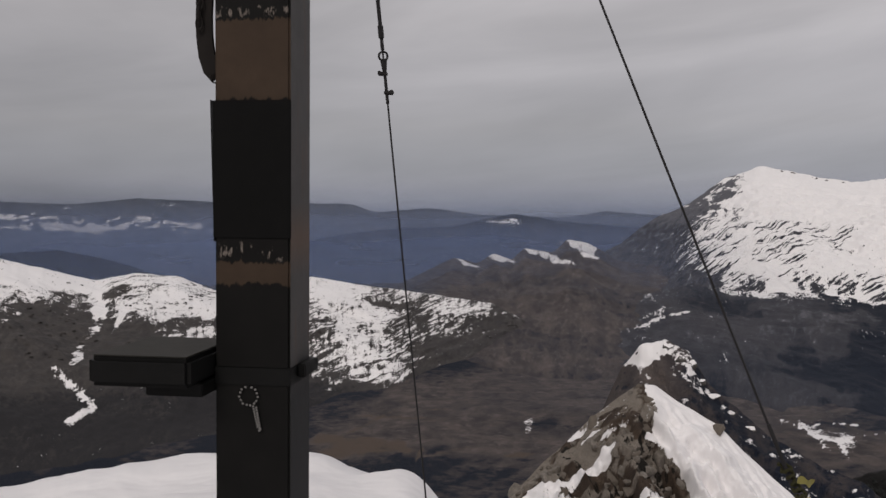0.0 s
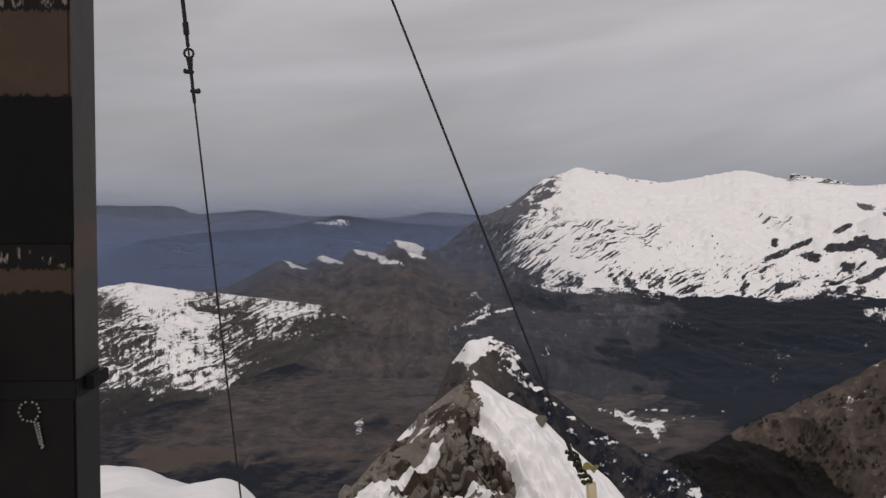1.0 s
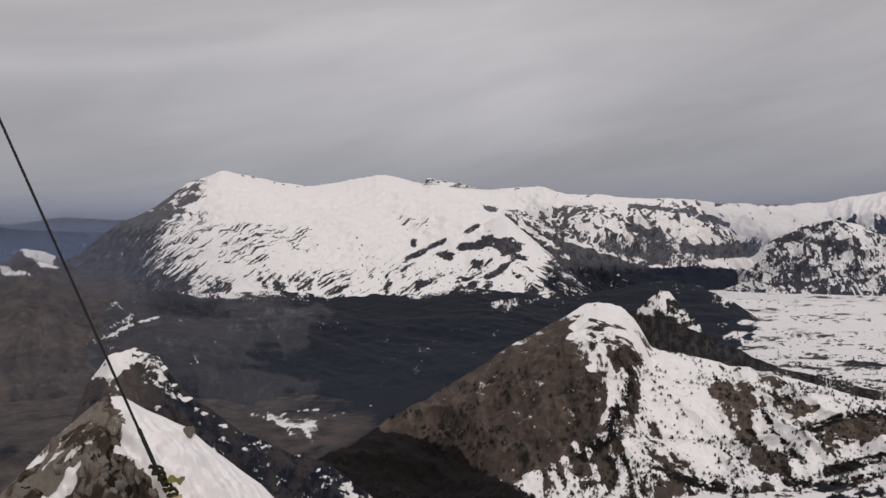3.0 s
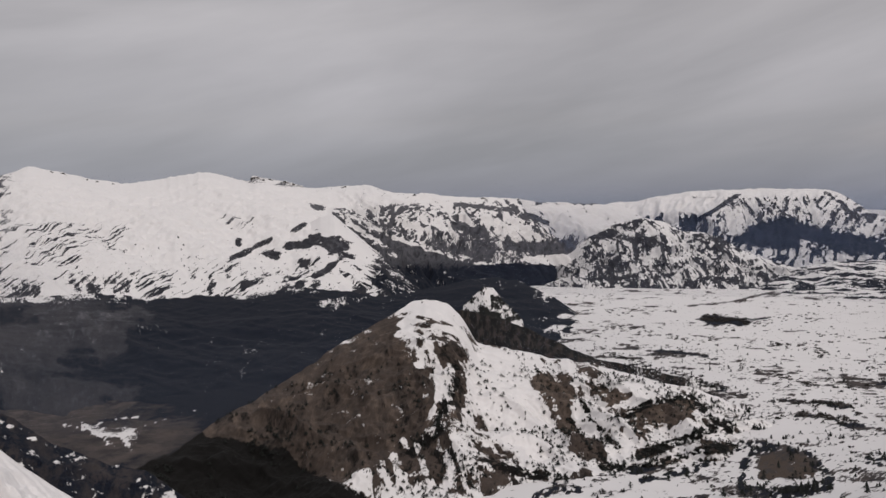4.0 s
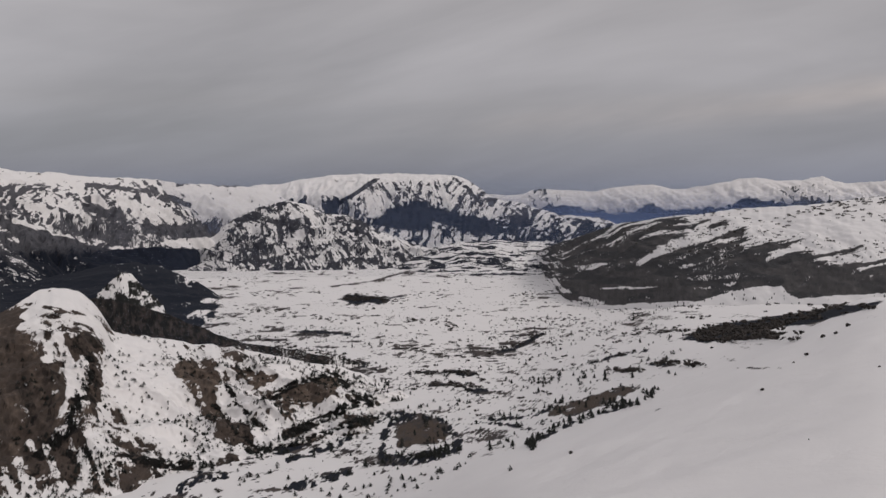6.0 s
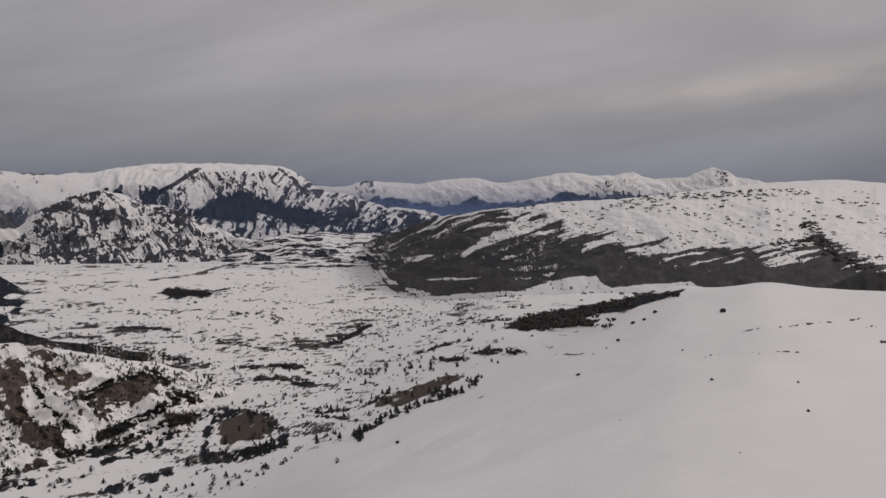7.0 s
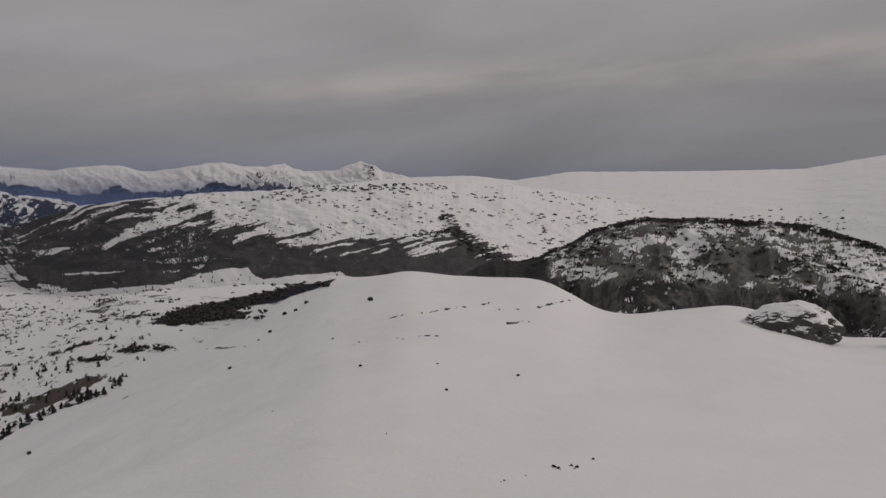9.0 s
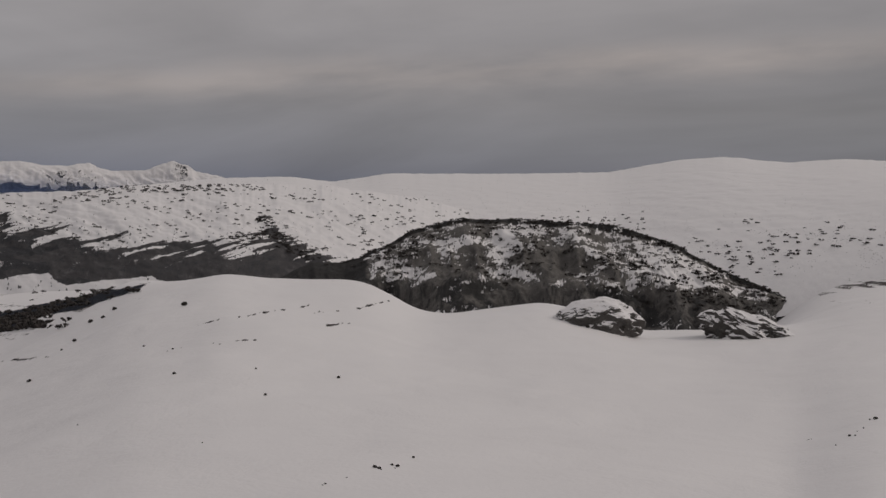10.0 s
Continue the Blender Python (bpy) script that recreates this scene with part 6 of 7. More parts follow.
def plant_all():
    X, Y, Z, B, R, S = GROUND
    E = dip(X, Y, Z)
    area = R * R
    mid = fbm(X / 45, Y / 45, 4, 301)
    clump = ramp(mid, 0.5, 0.62)
    brown = copses(B, E) + 0.25 * bare_ground(B, E) + 0.7 * strokes(B, E, LOW_WOODS)
    zone = ramp(B, 49, 52) * ramp(B, 82, 77) * ramp(R, 480, 600)
    singles = zone * ramp(R, 1250, 1000) * area * (0.14 * clump + 0.7 * brown + 0.04)
    kinds = [tree_kind(70 + i) for i in range(4)]
    rng = random.Random(9)
    places = np.concatenate([along(SPRUCE_LINES, 14, 0.14), pick(singles, X, Y, Z, 90, 11)])
    XC, YC, ZC, BC, VC, FC = GROUNDED["conical_hill"]
    EC = dip(XC, YC, ZC)
    flank = (VC < 1) * ramp(EC, -8.5, -11.5) * ramp(BC, 42.5, 44.5) * (0.05 + ramp(fbm(XC / 30, YC / 30, 4, 303), 0.5, 0.66))
    places = np.concatenate([places, pick(flank, XC, YC, ZC, 66, 12)])
    for k, p in enumerate(places):
        h = rng.uniform(2.8, 6.2)
        copy_thing(kinds[k % 4], pose(*p, 0, 0, rng.uniform(0, 360)) @ Matrix.Diagonal((h, h, h * rng.uniform(0.85, 1.15), 1)))
    for k, t in enumerate(kinds):
        q = pick(singles, X, Y, Z, 1, 90 + k)[0]
        t.matrix_basis = pose(*q) @ Matrix.Diagonal((8, 8, 8, 1))
    spruces = [conifer_arrays(170 + i, 4, 5) for i in range(3)]
    shrubs = [bush_arrays(180 + i, 9) for i in range(3)]
    hs = np.random.default_rng(4)
    # woods round the bare patches and over the hill's foot
    pts = np.concatenate([pick(zone * ramp(R, 2200, 1500) * area * (0.35 * clump + 1.0 * brown + 0.02), X, Y, Z, 1500, 21),
                          pick(flank + 0.7 * (VC < 1) * ramp(EC, -7, -12) * ramp(BC, 44.5, 42) * (0.02 + ramp(fbm(XC / 22, YC / 40, 4, 305), 0.54, 0.64)) + 0.9 * (VC < 1) * copses(BC, EC), XC, YC, ZC, 2600, 22)])
    XS, YS, ZS, BS, VS, FS = GROUNDED["wooded_saddle"]
    pts = np.concatenate([pts, pick((VS < 1) * ramp(BS, 44, 47) * ramp(BS, 62, 59) * (0.2 + ramp(fbm(XS / 18, YS / 18, 3, 309), 0.45, 0.6)), XS, YS, ZS, 500, 23)])
    scatter("spruce_wood", pts, hs.uniform(1.8, 5.0, len(pts)), spruces, needles, "scattered dark spruces on snow below the hill", 31)
    # low scrub on the plain, the plateau and the long hill
    lines = fbm(B / 2.2, E / 0.32, 4, 23)
    pts = [pick(ramp(B, 50, 53) * ramp(B, 95, 88) * ramp(R, 700, 900) * ramp(R, 3300, 2600) * area * ramp(lines, 0.52, 0.64), X, Y, Z, 750, 41), along(HEDGES, 15, 0.06), along(HEDGES, 16, 0.10)]
    for name, lo, hi, count, seed in (("wooded_hill", -4.6, -0.3, 900, 42), ("snow_plateau", -5.0, -0.9, 900, 43), ("cliff_hill", -7.5, -1.5, 500, 44), ("snowy_hills", -9, -4, 500, 45)):
        XX, YY, ZZ, BB, VV, FF = GROUNDED[name]
        EE = dip(XX, YY, ZZ)
        w = (VV < 1) * ramp(EE, lo, lo + 0.8) * ramp(EE, hi, hi - 0.8) * ramp(fbm(XX / 60, YY / 60, 4, 307), 0.44, 0.6)
        if name == "wooded_hill":
            w = w + 3.0 * (VV > 0.9) * (VV < 1) * ramp(BB, 86, 89) * ramp(BB, 99, 97) + 5.0 * np.clip(strokes(BB, EE, SADDLE_WOODS), 0, 1)
        pts.append(pick(w, XX, YY, ZZ, count, seed))
    pts = np.concatenate(pts)
    scatter("winter_scrub", pts, hs.uniform(2.0, 5.0, len(pts)), shrubs, twigs, "leafless scrub dotted over the snow", 32)
    # dark crest of bushes along the crag
    XX, YY, ZZ, BB, VV, FF = GROUNDED["cliff_hill"]
    pts = pick((np.abs(VV - 0.985) < 0.02) * ramp(BB, 102, 105) * ramp(BB, 132, 129), XX, YY, ZZ, 380, 46)
    scatter("crest_scrub", pts, hs.uniform(1.2, 3.2, len(pts)), shrubs, twigs, "dark scrub along the crest of the crag", 33)
    # the wood on the plain and the belt of trees in the gully
    pts = []
    for b, e, wb, we, tilt, k in FIELD_MARKS[:2]:
        m = -marks(B, E, [(b, e, wb, we, tilt, -1)])
        pts.append(pick(m * area * (0.1 + ramp(mid, 0.45, 0.6)), X, Y, Z, 260, int(b * 10)))
    pts.append(pick(patches(B, E, (TREE_BELT,)) * area, X, Y, Z, 420, 48))
    pts = np.concatenate(pts)
    scatter("tree_belt", pts, hs.uniform(2.6, 6.0, len(pts)), shrubs, twigs, "dense dark belts of trees on the snowy plain", 34)


plant_all()

# Single bushes and stones on the snowfield: bearing, angle, height.
LONE = (
    (93.26, -11.97, 1.02), (98.16, -11.71, 0.72), (103.3, -12.2, 1.02), (93.75, -7.87, 2.70), (91.46, -10.3, 1.32), (85.15, -12.15, 1.68), (98.8, -13.3, 0.90),
    (95.07, -16.04, 0.42), (93.14, -10.5, 0.72), (89.74, -8.14, 2.40), (89.12, -8.59, 2.70), (88.42, -8.86, 2.40), (87.56, -9.94, 1.9), (86.86, -10.42, 1.5), (87.83, -14.72, 0.36),
    (77.53, -10.23, 3.2), (82.19, -9.83, 3.0), (83.97, -9.09, 3.4), (80.57, -9.43, 2.6), (81.85, -10.89, 1.8), (78.62, -10.93, 2.4), (77.19, -11.39, 2.2), (85.2, -9.0, 2.4),
    (105.85, -17.55, 0.75), (106.15, -17.6, 0.62), (106.95, -17.4, 0.79), (107.3, -17.45, 0.66), (108.28, -16.92, 0.53), (102.76, -18.53, 0.48), (104.1, -18.2, 0.26),
)
LONE_STONES = (
    (135.58, -12.14, 1.49), (135.3, -12.2, 0.72), (135.0, -12.72, 0.86), (134.32, -13.27, 1.06), (134.6, -13.2, 0.60), (134.7, -12.95, 0.48), (133.61, -13.88, 0.53), (132.13, -13.78, 0.48), (132.3, -13.74, 0.38),
    (106.25, -17.7, 0.38), (107.15, -17.55, 0.48), (102.6, -18.62, 0.34), (73.76, -16.5, 2.60),
)


def lone_bushes():
    kinds = [bush_kind(400 + i) for i in range(3)]
    rng = random.Random(12)
    for k, (b, a, h) in enumerate(LONE):
        p, r = land_at(b, a)
        m = pose(p.x, p.y, p.z - 0.05 * h, 0, 0, rng.uniform(0, 360)) @ Matrix.Diagonal((h, h, h, 1))
        if k < 3:
            kinds[k].matrix_basis = m
        else:
            copy_thing(kinds[k % 3], m)


lone_bushes()


def lone_stones():
    meshes = [boulder_mesh("stone", 340 + i, limestone_dark) for i in range(3)]
    rng = random.Random(14)
    for k, (b, a, h) in enumerate(LONE_STONES):
        p, r = land_at(b, a, 15.0)
        ob = tagged(new("stone", meshes[k % 3]), "dark weathered stone sticking out of the snow", "stone", "stones on the snowfield")
        ob.matrix_basis = pose(p.x, p.y, p.z + 0.12 * h, rng.uniform(-12, 12), rng.uniform(-12, 12), rng.uniform(0, 360)) @ Matrix.Diagonal((0.75 * h, 0.5 * h, 0.4 * h, 1))


lone_stones()


# ---- outcrops at the edge of the snowfield, crags on the ridges ----
def strata_mat():
    """Dark layered stone; snow lies on every ledge that faces up."""
    m, nt, bsdf = new_mat("snow_on_ledges")
    tc = nt.nodes.new("ShaderNodeTexCoord").outputs["Object"]
    g = noise_node(nt, tc, 1.6, 6, 0.65)
    stone = mix_rgb(nt, calc(nt, "MULTIPLY_ADD", calc(nt, "SUBTRACT", g, 0.5), 3.0, 0.5, clamp=True), (0.030, 0.028, 0.027), (0.105, 0.097, 0.090))
    up = nt.nodes.new("ShaderNodeSeparateXYZ")
    nt.links.new(nt.nodes.new("ShaderNodeNewGeometry").outputs["True Normal"], up.inputs[0])
    f = calc(nt, "MULTIPLY_ADD", calc(nt, "SUBTRACT", calc(nt, "MULTIPLY_ADD", g, 0.8, up.outputs["Z"]), 0.90), 9.0, 0.5, clamp=True)
    nt.links.new(mix_rgb(nt, f, stone, SNOW), bsdf.inputs["Base Color"])
    bsdf.inputs["Roughness"].default_value = 0.9
    bp = nt.nodes.new("ShaderNodeBump")
    bp.inputs["Strength"].default_value, bp.inputs["Distance"].default_value = 0.6, 0.4
    nt.links.new(g, bp.inputs["Height"])
    nt.links.new(bp.outputs[0], bsdf.inputs["Normal"])
    return m


strata = strata_mat()


def outcrop(b0, b1, e0, e1, label, seed, layers, tilt, rugged, lop):
    """A rib of tilted rock layers, stepped like stairs, with broken blocks along its foot. lop: how far the top sits to one side."""
    p, r = land_at(0.5 * (b0 + b1), e0)
    wide, high = radians(b1 - b0) * r, radians(e1 - e0) * r
    thing = tagged(new("rock_outcrop"), label, "rock", "outcrops at the snowfield's edge")
    thing.matrix_basis = pose(p.x, p.y, p.z, 0, 0, -0.5 * (b0 + b1))
    bm = bmesh.new()
    bmesh.ops.create_icosphere(bm, subdivisions=5, radius=1.0)
    at = Vector((seed * 1.7, seed * 0.3, 0))
    for v in bm.verts:
        c = v.co.copy()
        n = noise.fractal(c * 2.2 + at, 1.0, 2.0, 5)
        out = 1 + rugged * n
        x, y, h = c.x * out, c.y * out, max(c.z, -0.25) * (1 + 1.3 * rugged * noise.fractal(c * 1.6 - at, 1.0, 2.0, 4))
        q = (h + tilt * x + 0.10 * n) * layers
        k = math.floor(q)
        f = q - k
        q = k + (0.5 * f / 0.62 if f < 0.62 else 0.5 + 0.5 * (f - 0.62) / 0.38)
        h = q / layers - tilt * x - 0.10 * n
        v.co = Vector(((x - lop * max(h, 0)) * 0.5 * wide, (y + 0.95) * 0.9 * high, h * high))
    part("rock_body", bm, strata, thing, "dark stepped rock with snow on its ledges")
    rng = random.Random(seed)
    meshes = [boulder_mesh("block", seed + i, limestone_dark) for i in range(3)]
    for k in range(16):
        ob = new("block", meshes[k % 3])
        ob.parent = thing
        t = rng.uniform(-0.95, 0.95)
        z = high * rng.uniform(0.02, 0.24) * (1 - abs(t))
        g = high * rng.uniform(0.06, 0.15)
        ob.matrix_basis = pose(0.5 * wide * t, 0.95 * high - 0.85 * high * math.sqrt(1 - t * t) * 0.97, z, rng.uniform(-20, 20), rng.uniform(-20, 20), rng.uniform(0, 360)) @ Matrix.Diagonal((g * 1.6, g, g * 0.8, 1))


outcrop(116.5, 122.2, -8.5, -6.75, "layered dark rock outcrop streaked with snow", 500, 8.0, -0.12, 0.14, -0.1)
outcrop(125.9, 131.3, -8.35, -6.75, "broken dark rock outcrop at the snow's edge", 520, 3.0, 0.3, 0.30, 0.5)


def crest_crags(name, rows, label, seed):
    """Rock teeth along a ridge: bearing, share of the slope, half width and height in metres."""
    X, Y, Z, B, V, F = GROUNDED[name]
    owner = bpy.data.objects[name]
    rng = random.Random(seed)
    meshes = [boulder_mesh("crag", seed + i, strata, 22) for i in range(4)]
    for k, (b, v, w, h) in enumerate(rows):
        i, j = int(np.argmin(np.abs(V[:, 0] - v))), int(np.argmin(np.abs(B[0] - b)))
        ob = tagged(new("crag", meshes[k % 4]), label)
        ob.parent = owner
        ob.matrix_basis = pose(X[i, j], Y[i, j], Z[i, j] - 0.45 * h, rng.uniform(-10, 10), rng.uniform(-12, 12), -b + rng.uniform(-15, 15)) @ Matrix.Diagonal((w, 0.8 * w, h, 1))


crest_crags("snowy_massif", ((31.9, 0.985, 22, 17), (32.4, 0.97, 17, 14), (32.8, 0.985, 15, 12), (33.7, 0.98, 20, 15), (34.1, 0.985, 18, 14), (34.6, 0.98, 14, 11), (20.3, 0.985, 13, 9), (20.9, 0.985, 15, 10), (22.1, 0.985, 16, 10), (22.8, 0.985, 13, 9), (23.6, 0.985, 12, 9), (37.4, 0.985, 16, 9), (41.6, 0.985, 18, 9), (46.0, 0.985, 20, 9)),
            "dark rock tooth with snow on its ledges", 560)
crest_crags("valley_spur", ((13.9, 0.97, 6, 5), (14.6, 0.95, 8, 6), (15.3, 0.96, 7, 6), (15.9, 0.94, 6, 5), (16.6, 0.96, 8, 5), (17.6, 0.95, 7, 5), (18.8, 0.95, 6, 4)),
            "dark rock among scrub on the ridge", 580)


# ---- things on the summit ----
def box(bm, m, sx, sy, sz, bevel=0.004):
    made = bmesh.ops.create_cube(bm, size=1.0, matrix=m @ Matrix.Diagonal((sx, sy, sz, 1)))
    if bevel:
        edges = {e for v in made["verts"] for e in v.link_edges}
        bmesh.ops.bevel(bm, geom=list(edges), offset=bevel, segments=2, affect="EDGES")


def rod(bm, a, b, r, seg=8, r2=None):
    a, b = Vector(a), Vector(b)
    turn = (b - a).to_track_quat("Z", "Y").to_matrix().to_4x4()
    bmesh.ops.create_cone(bm, cap_ends=True, segments=seg, radius1=r, radius2=r if r2 is None else r2, depth=(b - a).length, matrix=Matrix.Translation((a + b) / 2) @ turn)


def tube(bm, path, r, sides=8):
    """One continuous round tube along a path."""
    path = [Vector(p) for p in path]
    rows = []
    for i, p in enumerate(path):
        d = (path[min(i + 1, len(path) - 1)] - path[max(i - 1, 0)]).normalized()
        u = d.orthogonal().normalized() if i == 0 else (rows_u - d * rows_u.dot(d)).normalized()
        rows_u = u
        w = d.cross(u)
        rows.append([bm.verts.new(p + (u * math.cos(2 * math.pi * k / sides) + w * math.sin(2 * math.pi * k / sides)) * r) for k in range(sides)])
    for a, b in zip(rows, rows[1:]):
        for k in range(sides):
            bm.faces.new((a[k], a[(k + 1) % sides], b[(k + 1) % sides], b[k]))
    bm.faces.new(rows[0][::-1])
    bm.faces.new(rows[-1])


def ring(bm, m, big, small, stretch_z=1.0, seg=18, sides=8):
    rows = []
    for i in range(seg):
        a = 2 * math.pi * i / seg
        row = []
        for j in range(sides):
            c = 2 * math.pi * j / sides
            rad = big + small * math.cos(c)
            row.append(bm.verts.new(m @ Vector((rad * math.cos(a), small * math.sin(c), rad * math.sin(a) * stretch_z))))
        rows.append(row)
    for i in range(seg):
        for j in range(sides):
            bm.faces.new((rows[i][j], rows[i][(j + 1) % sides], rows[(i + 1) % seg][(j + 1) % sides], rows[(i + 1) % seg][j]))


def metal_mat(name, col, rough=0.55, metal=0.0, var=0.4, scale=18.0, rust=0.0):
    m, nt, bsdf = new_mat(name)
    tc = nt.nodes.new("ShaderNodeTexCoord").outputs["Object"]
    n = noise_node(nt, tc, scale, 7, 0.65)
    base = mix_rgb(nt, n, tuple(c * (1 - var) for c in col), tuple(c * (1 + var) for c in col))
    if rust:
        spots_ = calc(nt, "MULTIPLY_ADD", calc(nt, "SUBTRACT", noise_node(nt, stretch(nt, tc, (6, 6, 2.2)), 1.0, 8, 0.7), 0.62 - 0.2 * rust), 7.0, 0.0, clamp=True)
        base = mix_rgb(nt, spots_, base, mix_rgb(nt, n, (0.10, 0.045, 0.022), (0.20, 0.10, 0.05)))
    nt.links.new(base, bsdf.inputs["Base Color"])
    bsdf.inputs["Roughness"].default_value, bsdf.inputs["Metallic"].default_value = rough, metal
    bsdf.inputs["Specular IOR Level"].default_value = 0.1
    bp = nt.nodes.new("ShaderNodeBump")
    bp.inputs["Strength"].default_value, bp.inputs["Distance"].default_value = 0.35, 0.002
    nt.links.new(n, bp.inputs["Height"])
    nt.links.new(bp.outputs[0], bsdf.inputs["Normal"])
    return m


def post_mat():
    """Black paint worn through to rust in two bands; the right flank's grey paints side light."""
    m, nt, bsdf = new_mat("worn_black_steel")
    tc = nt.nodes.new("ShaderNodeTexCoord").outputs["Object"]
    sep = nt.nodes.new("ShaderNodeSeparateXYZ")
    nt.links.new(tc, sep.inputs[0])
    n = noise_node(nt, tc, 14.0, 8, 0.65)
    edge = noise_node(nt, stretch(nt, tc, (60, 60, 14)), 1.0, 6, 0.7)
    z = calc(nt, "ADD", sep.outputs["Z"], calc(nt, "MULTIPLY_ADD", edge, 0.05, -0.025))

    def band(lo, hi, soft):
        up = calc(nt, "MULTIPLY_ADD", calc(nt, "SUBTRACT", z, lo), 1 / soft, 0.0, clamp=True)
        down = calc(nt, "MULTIPLY_ADD", calc(nt, "SUBTRACT", hi, z), 1 / soft, 0.0, clamp=True)
        return calc(nt, "MULTIPLY", up, down)

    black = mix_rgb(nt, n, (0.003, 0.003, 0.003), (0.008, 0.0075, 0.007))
    rust = mix_rgb(nt, n, (0.026, 0.018, 0.013), (0.056, 0.038, 0.026))
    worn = calc(nt, "MAXIMUM", band(1.885, 2.10, 0.006), band(1.398, 1.462, 0.006))
    col = mix_rgb(nt, worn, black, rust)
    chips = calc(nt, "MULTIPLY_ADD", calc(nt, "SUBTRACT", noise_node(nt, stretch(nt, tc, (50, 50, 22)), 1.0, 5, 0.6), 0.53), 14.0, 0.0, clamp=True)
    scuff = calc(nt, "MULTIPLY", chips, calc(nt, "MAXIMUM", band(1.462, 1.512, 0.012), calc(nt, "MULTIPLY", band(2.105, 2.13, 0.004), 0.9)))
    col = mix_rgb(nt, calc(nt, "MULTIPLY", scuff, 0.8), col, (0.20, 0.17, 0.15))
    # Right face coloured lighter for the light on it, darker below 1.22 m.
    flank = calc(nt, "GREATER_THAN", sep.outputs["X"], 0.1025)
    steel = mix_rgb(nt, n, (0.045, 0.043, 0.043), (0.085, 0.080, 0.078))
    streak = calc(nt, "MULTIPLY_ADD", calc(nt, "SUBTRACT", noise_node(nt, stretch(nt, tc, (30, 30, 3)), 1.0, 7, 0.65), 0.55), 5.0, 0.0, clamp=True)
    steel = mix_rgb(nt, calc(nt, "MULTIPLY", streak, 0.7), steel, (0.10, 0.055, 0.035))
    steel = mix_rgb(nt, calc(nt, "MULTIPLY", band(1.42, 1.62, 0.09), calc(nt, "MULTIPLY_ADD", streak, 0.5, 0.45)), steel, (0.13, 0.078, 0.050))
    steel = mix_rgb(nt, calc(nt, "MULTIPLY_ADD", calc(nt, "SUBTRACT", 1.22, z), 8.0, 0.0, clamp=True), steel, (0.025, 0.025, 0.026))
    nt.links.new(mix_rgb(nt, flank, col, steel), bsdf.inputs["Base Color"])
    bsdf.inputs["Roughness"].default_value = 0.6
    bsdf.inputs["Specular IOR Level"].default_value = 0.1
    bp = nt.nodes.new("ShaderNodeBump")
    bp.inputs["Strength"].default_value, bp.inputs["Distance"].default_value = 0.4, 0.002
    nt.links.new(calc(nt, "ADD", n, edge), bp.inputs["Height"])
    nt.links.new(bp.outputs[0], bsdf.inputs["Normal"])
    return m


black_mat = metal_mat("black_painted_steel", (0.006, 0.006, 0.006), 0.55)
sleeve_mat = metal_mat("black_rubber_sheet", (0.004, 0.004, 0.004), 0.8)
grey_box_mat = metal_mat("grey_black_box_paint", (0.036, 0.034, 0.031), 0.7)
cable_mat = metal_mat("dark_steel_cable", (0.022, 0.021, 0.022), 0.6, 0.2)
rust_mat = metal_mat("rusty_iron", (0.014, 0.012, 0.011), 0.7, 0.1, rust=0.12)
bead_mat = metal_mat("pale_beads", (0.15, 0.145, 0.14), 0.4, var=0.7, scale=120.0)

TURN = -7.6
cross = tagged(new("summit_cross"), "tall black steel summit cross with worn rusty bands", "cross")
cross.matrix_basis = pose(-0.505, 2.505, 0, 0, 0.5, TURN)
bm = bmesh.new()
box(bm, pose(0, 0, 2.2), 0.206, 0.19, 5.8, 0.006)
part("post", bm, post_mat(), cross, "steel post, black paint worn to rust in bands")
bm = bmesh.new()
box(bm, pose(0, 0.0, 4.5), 0.17, 5.4, 0.18, 0.006)
part("crossbar", bm, black_mat, cross)
# a sheet wrapped round the post, its loose edge standing off
bm = bmesh.new()
box(bm, pose(0, -0.0975, 1.705), 0.213, 0.004, 0.362, 0.001)
part("wrapping_sheet", bm, sleeve_mat, cross, "black sheet wrapped round the post")
bm = bmesh.new()
vs = [bm.verts.new(v) for v in ((-0.105, -0.10, 1.885), (-0.130, -0.06, 1.893), (-0.121, -0.055, 1.85), (-0.121, -0.055, 1.78), (-0.117, -0.055, 1.6), (-0.116, -0.055, 1.51), (-0.105, -0.10, 1.515))]
f = bm.faces.new(vs)
out = bmesh.ops.extrude_face_region(bm, geom=[f])
for v in out["geom"]:
    if isinstance(v, bmesh.types.BMVert):
        v.co.y += 0.004
part("loose_flap", bm, sleeve_mat, cross, "loose curled edge of the sheet")
# collar below the box
bm = bmesh.new()
box(bm, pose(0, 0, 1.155), 0.210, 0.194, 0.05, 0.002)
box(bm, pose(0.117, 0.03, 1.163), 0.022, 0.13, 0.036, 0.003)
part("collar", bm, black_mat, cross, "black clamp round the post")

# the register box on its bracket
case = tagged(new("summit_book_box"), "flat dark metal box bracketed to the cross", "box")
case.matrix_basis = cross.matrix_basis.copy()
bm = bmesh.new()
box(bm, pose(-0.244, -0.08, 1.186), 0.272, 0.352, 0.078, 0.012)
part("body", bm, black_mat, case)
bm = bmesh.new()
box(bm, pose(-0.244, -0.08, 1.2245), 0.254, 0.334, 0.006, 0.003)
part("lid", bm, grey_box_mat, case, "grey-black lid, lighter than the body")
bm = bmesh.new()
box(bm, pose(-0.182, -0.1, 1.130), 0.155, 0.16, 0.036, 0.003)
part("bracket", bm, black_mat, case)

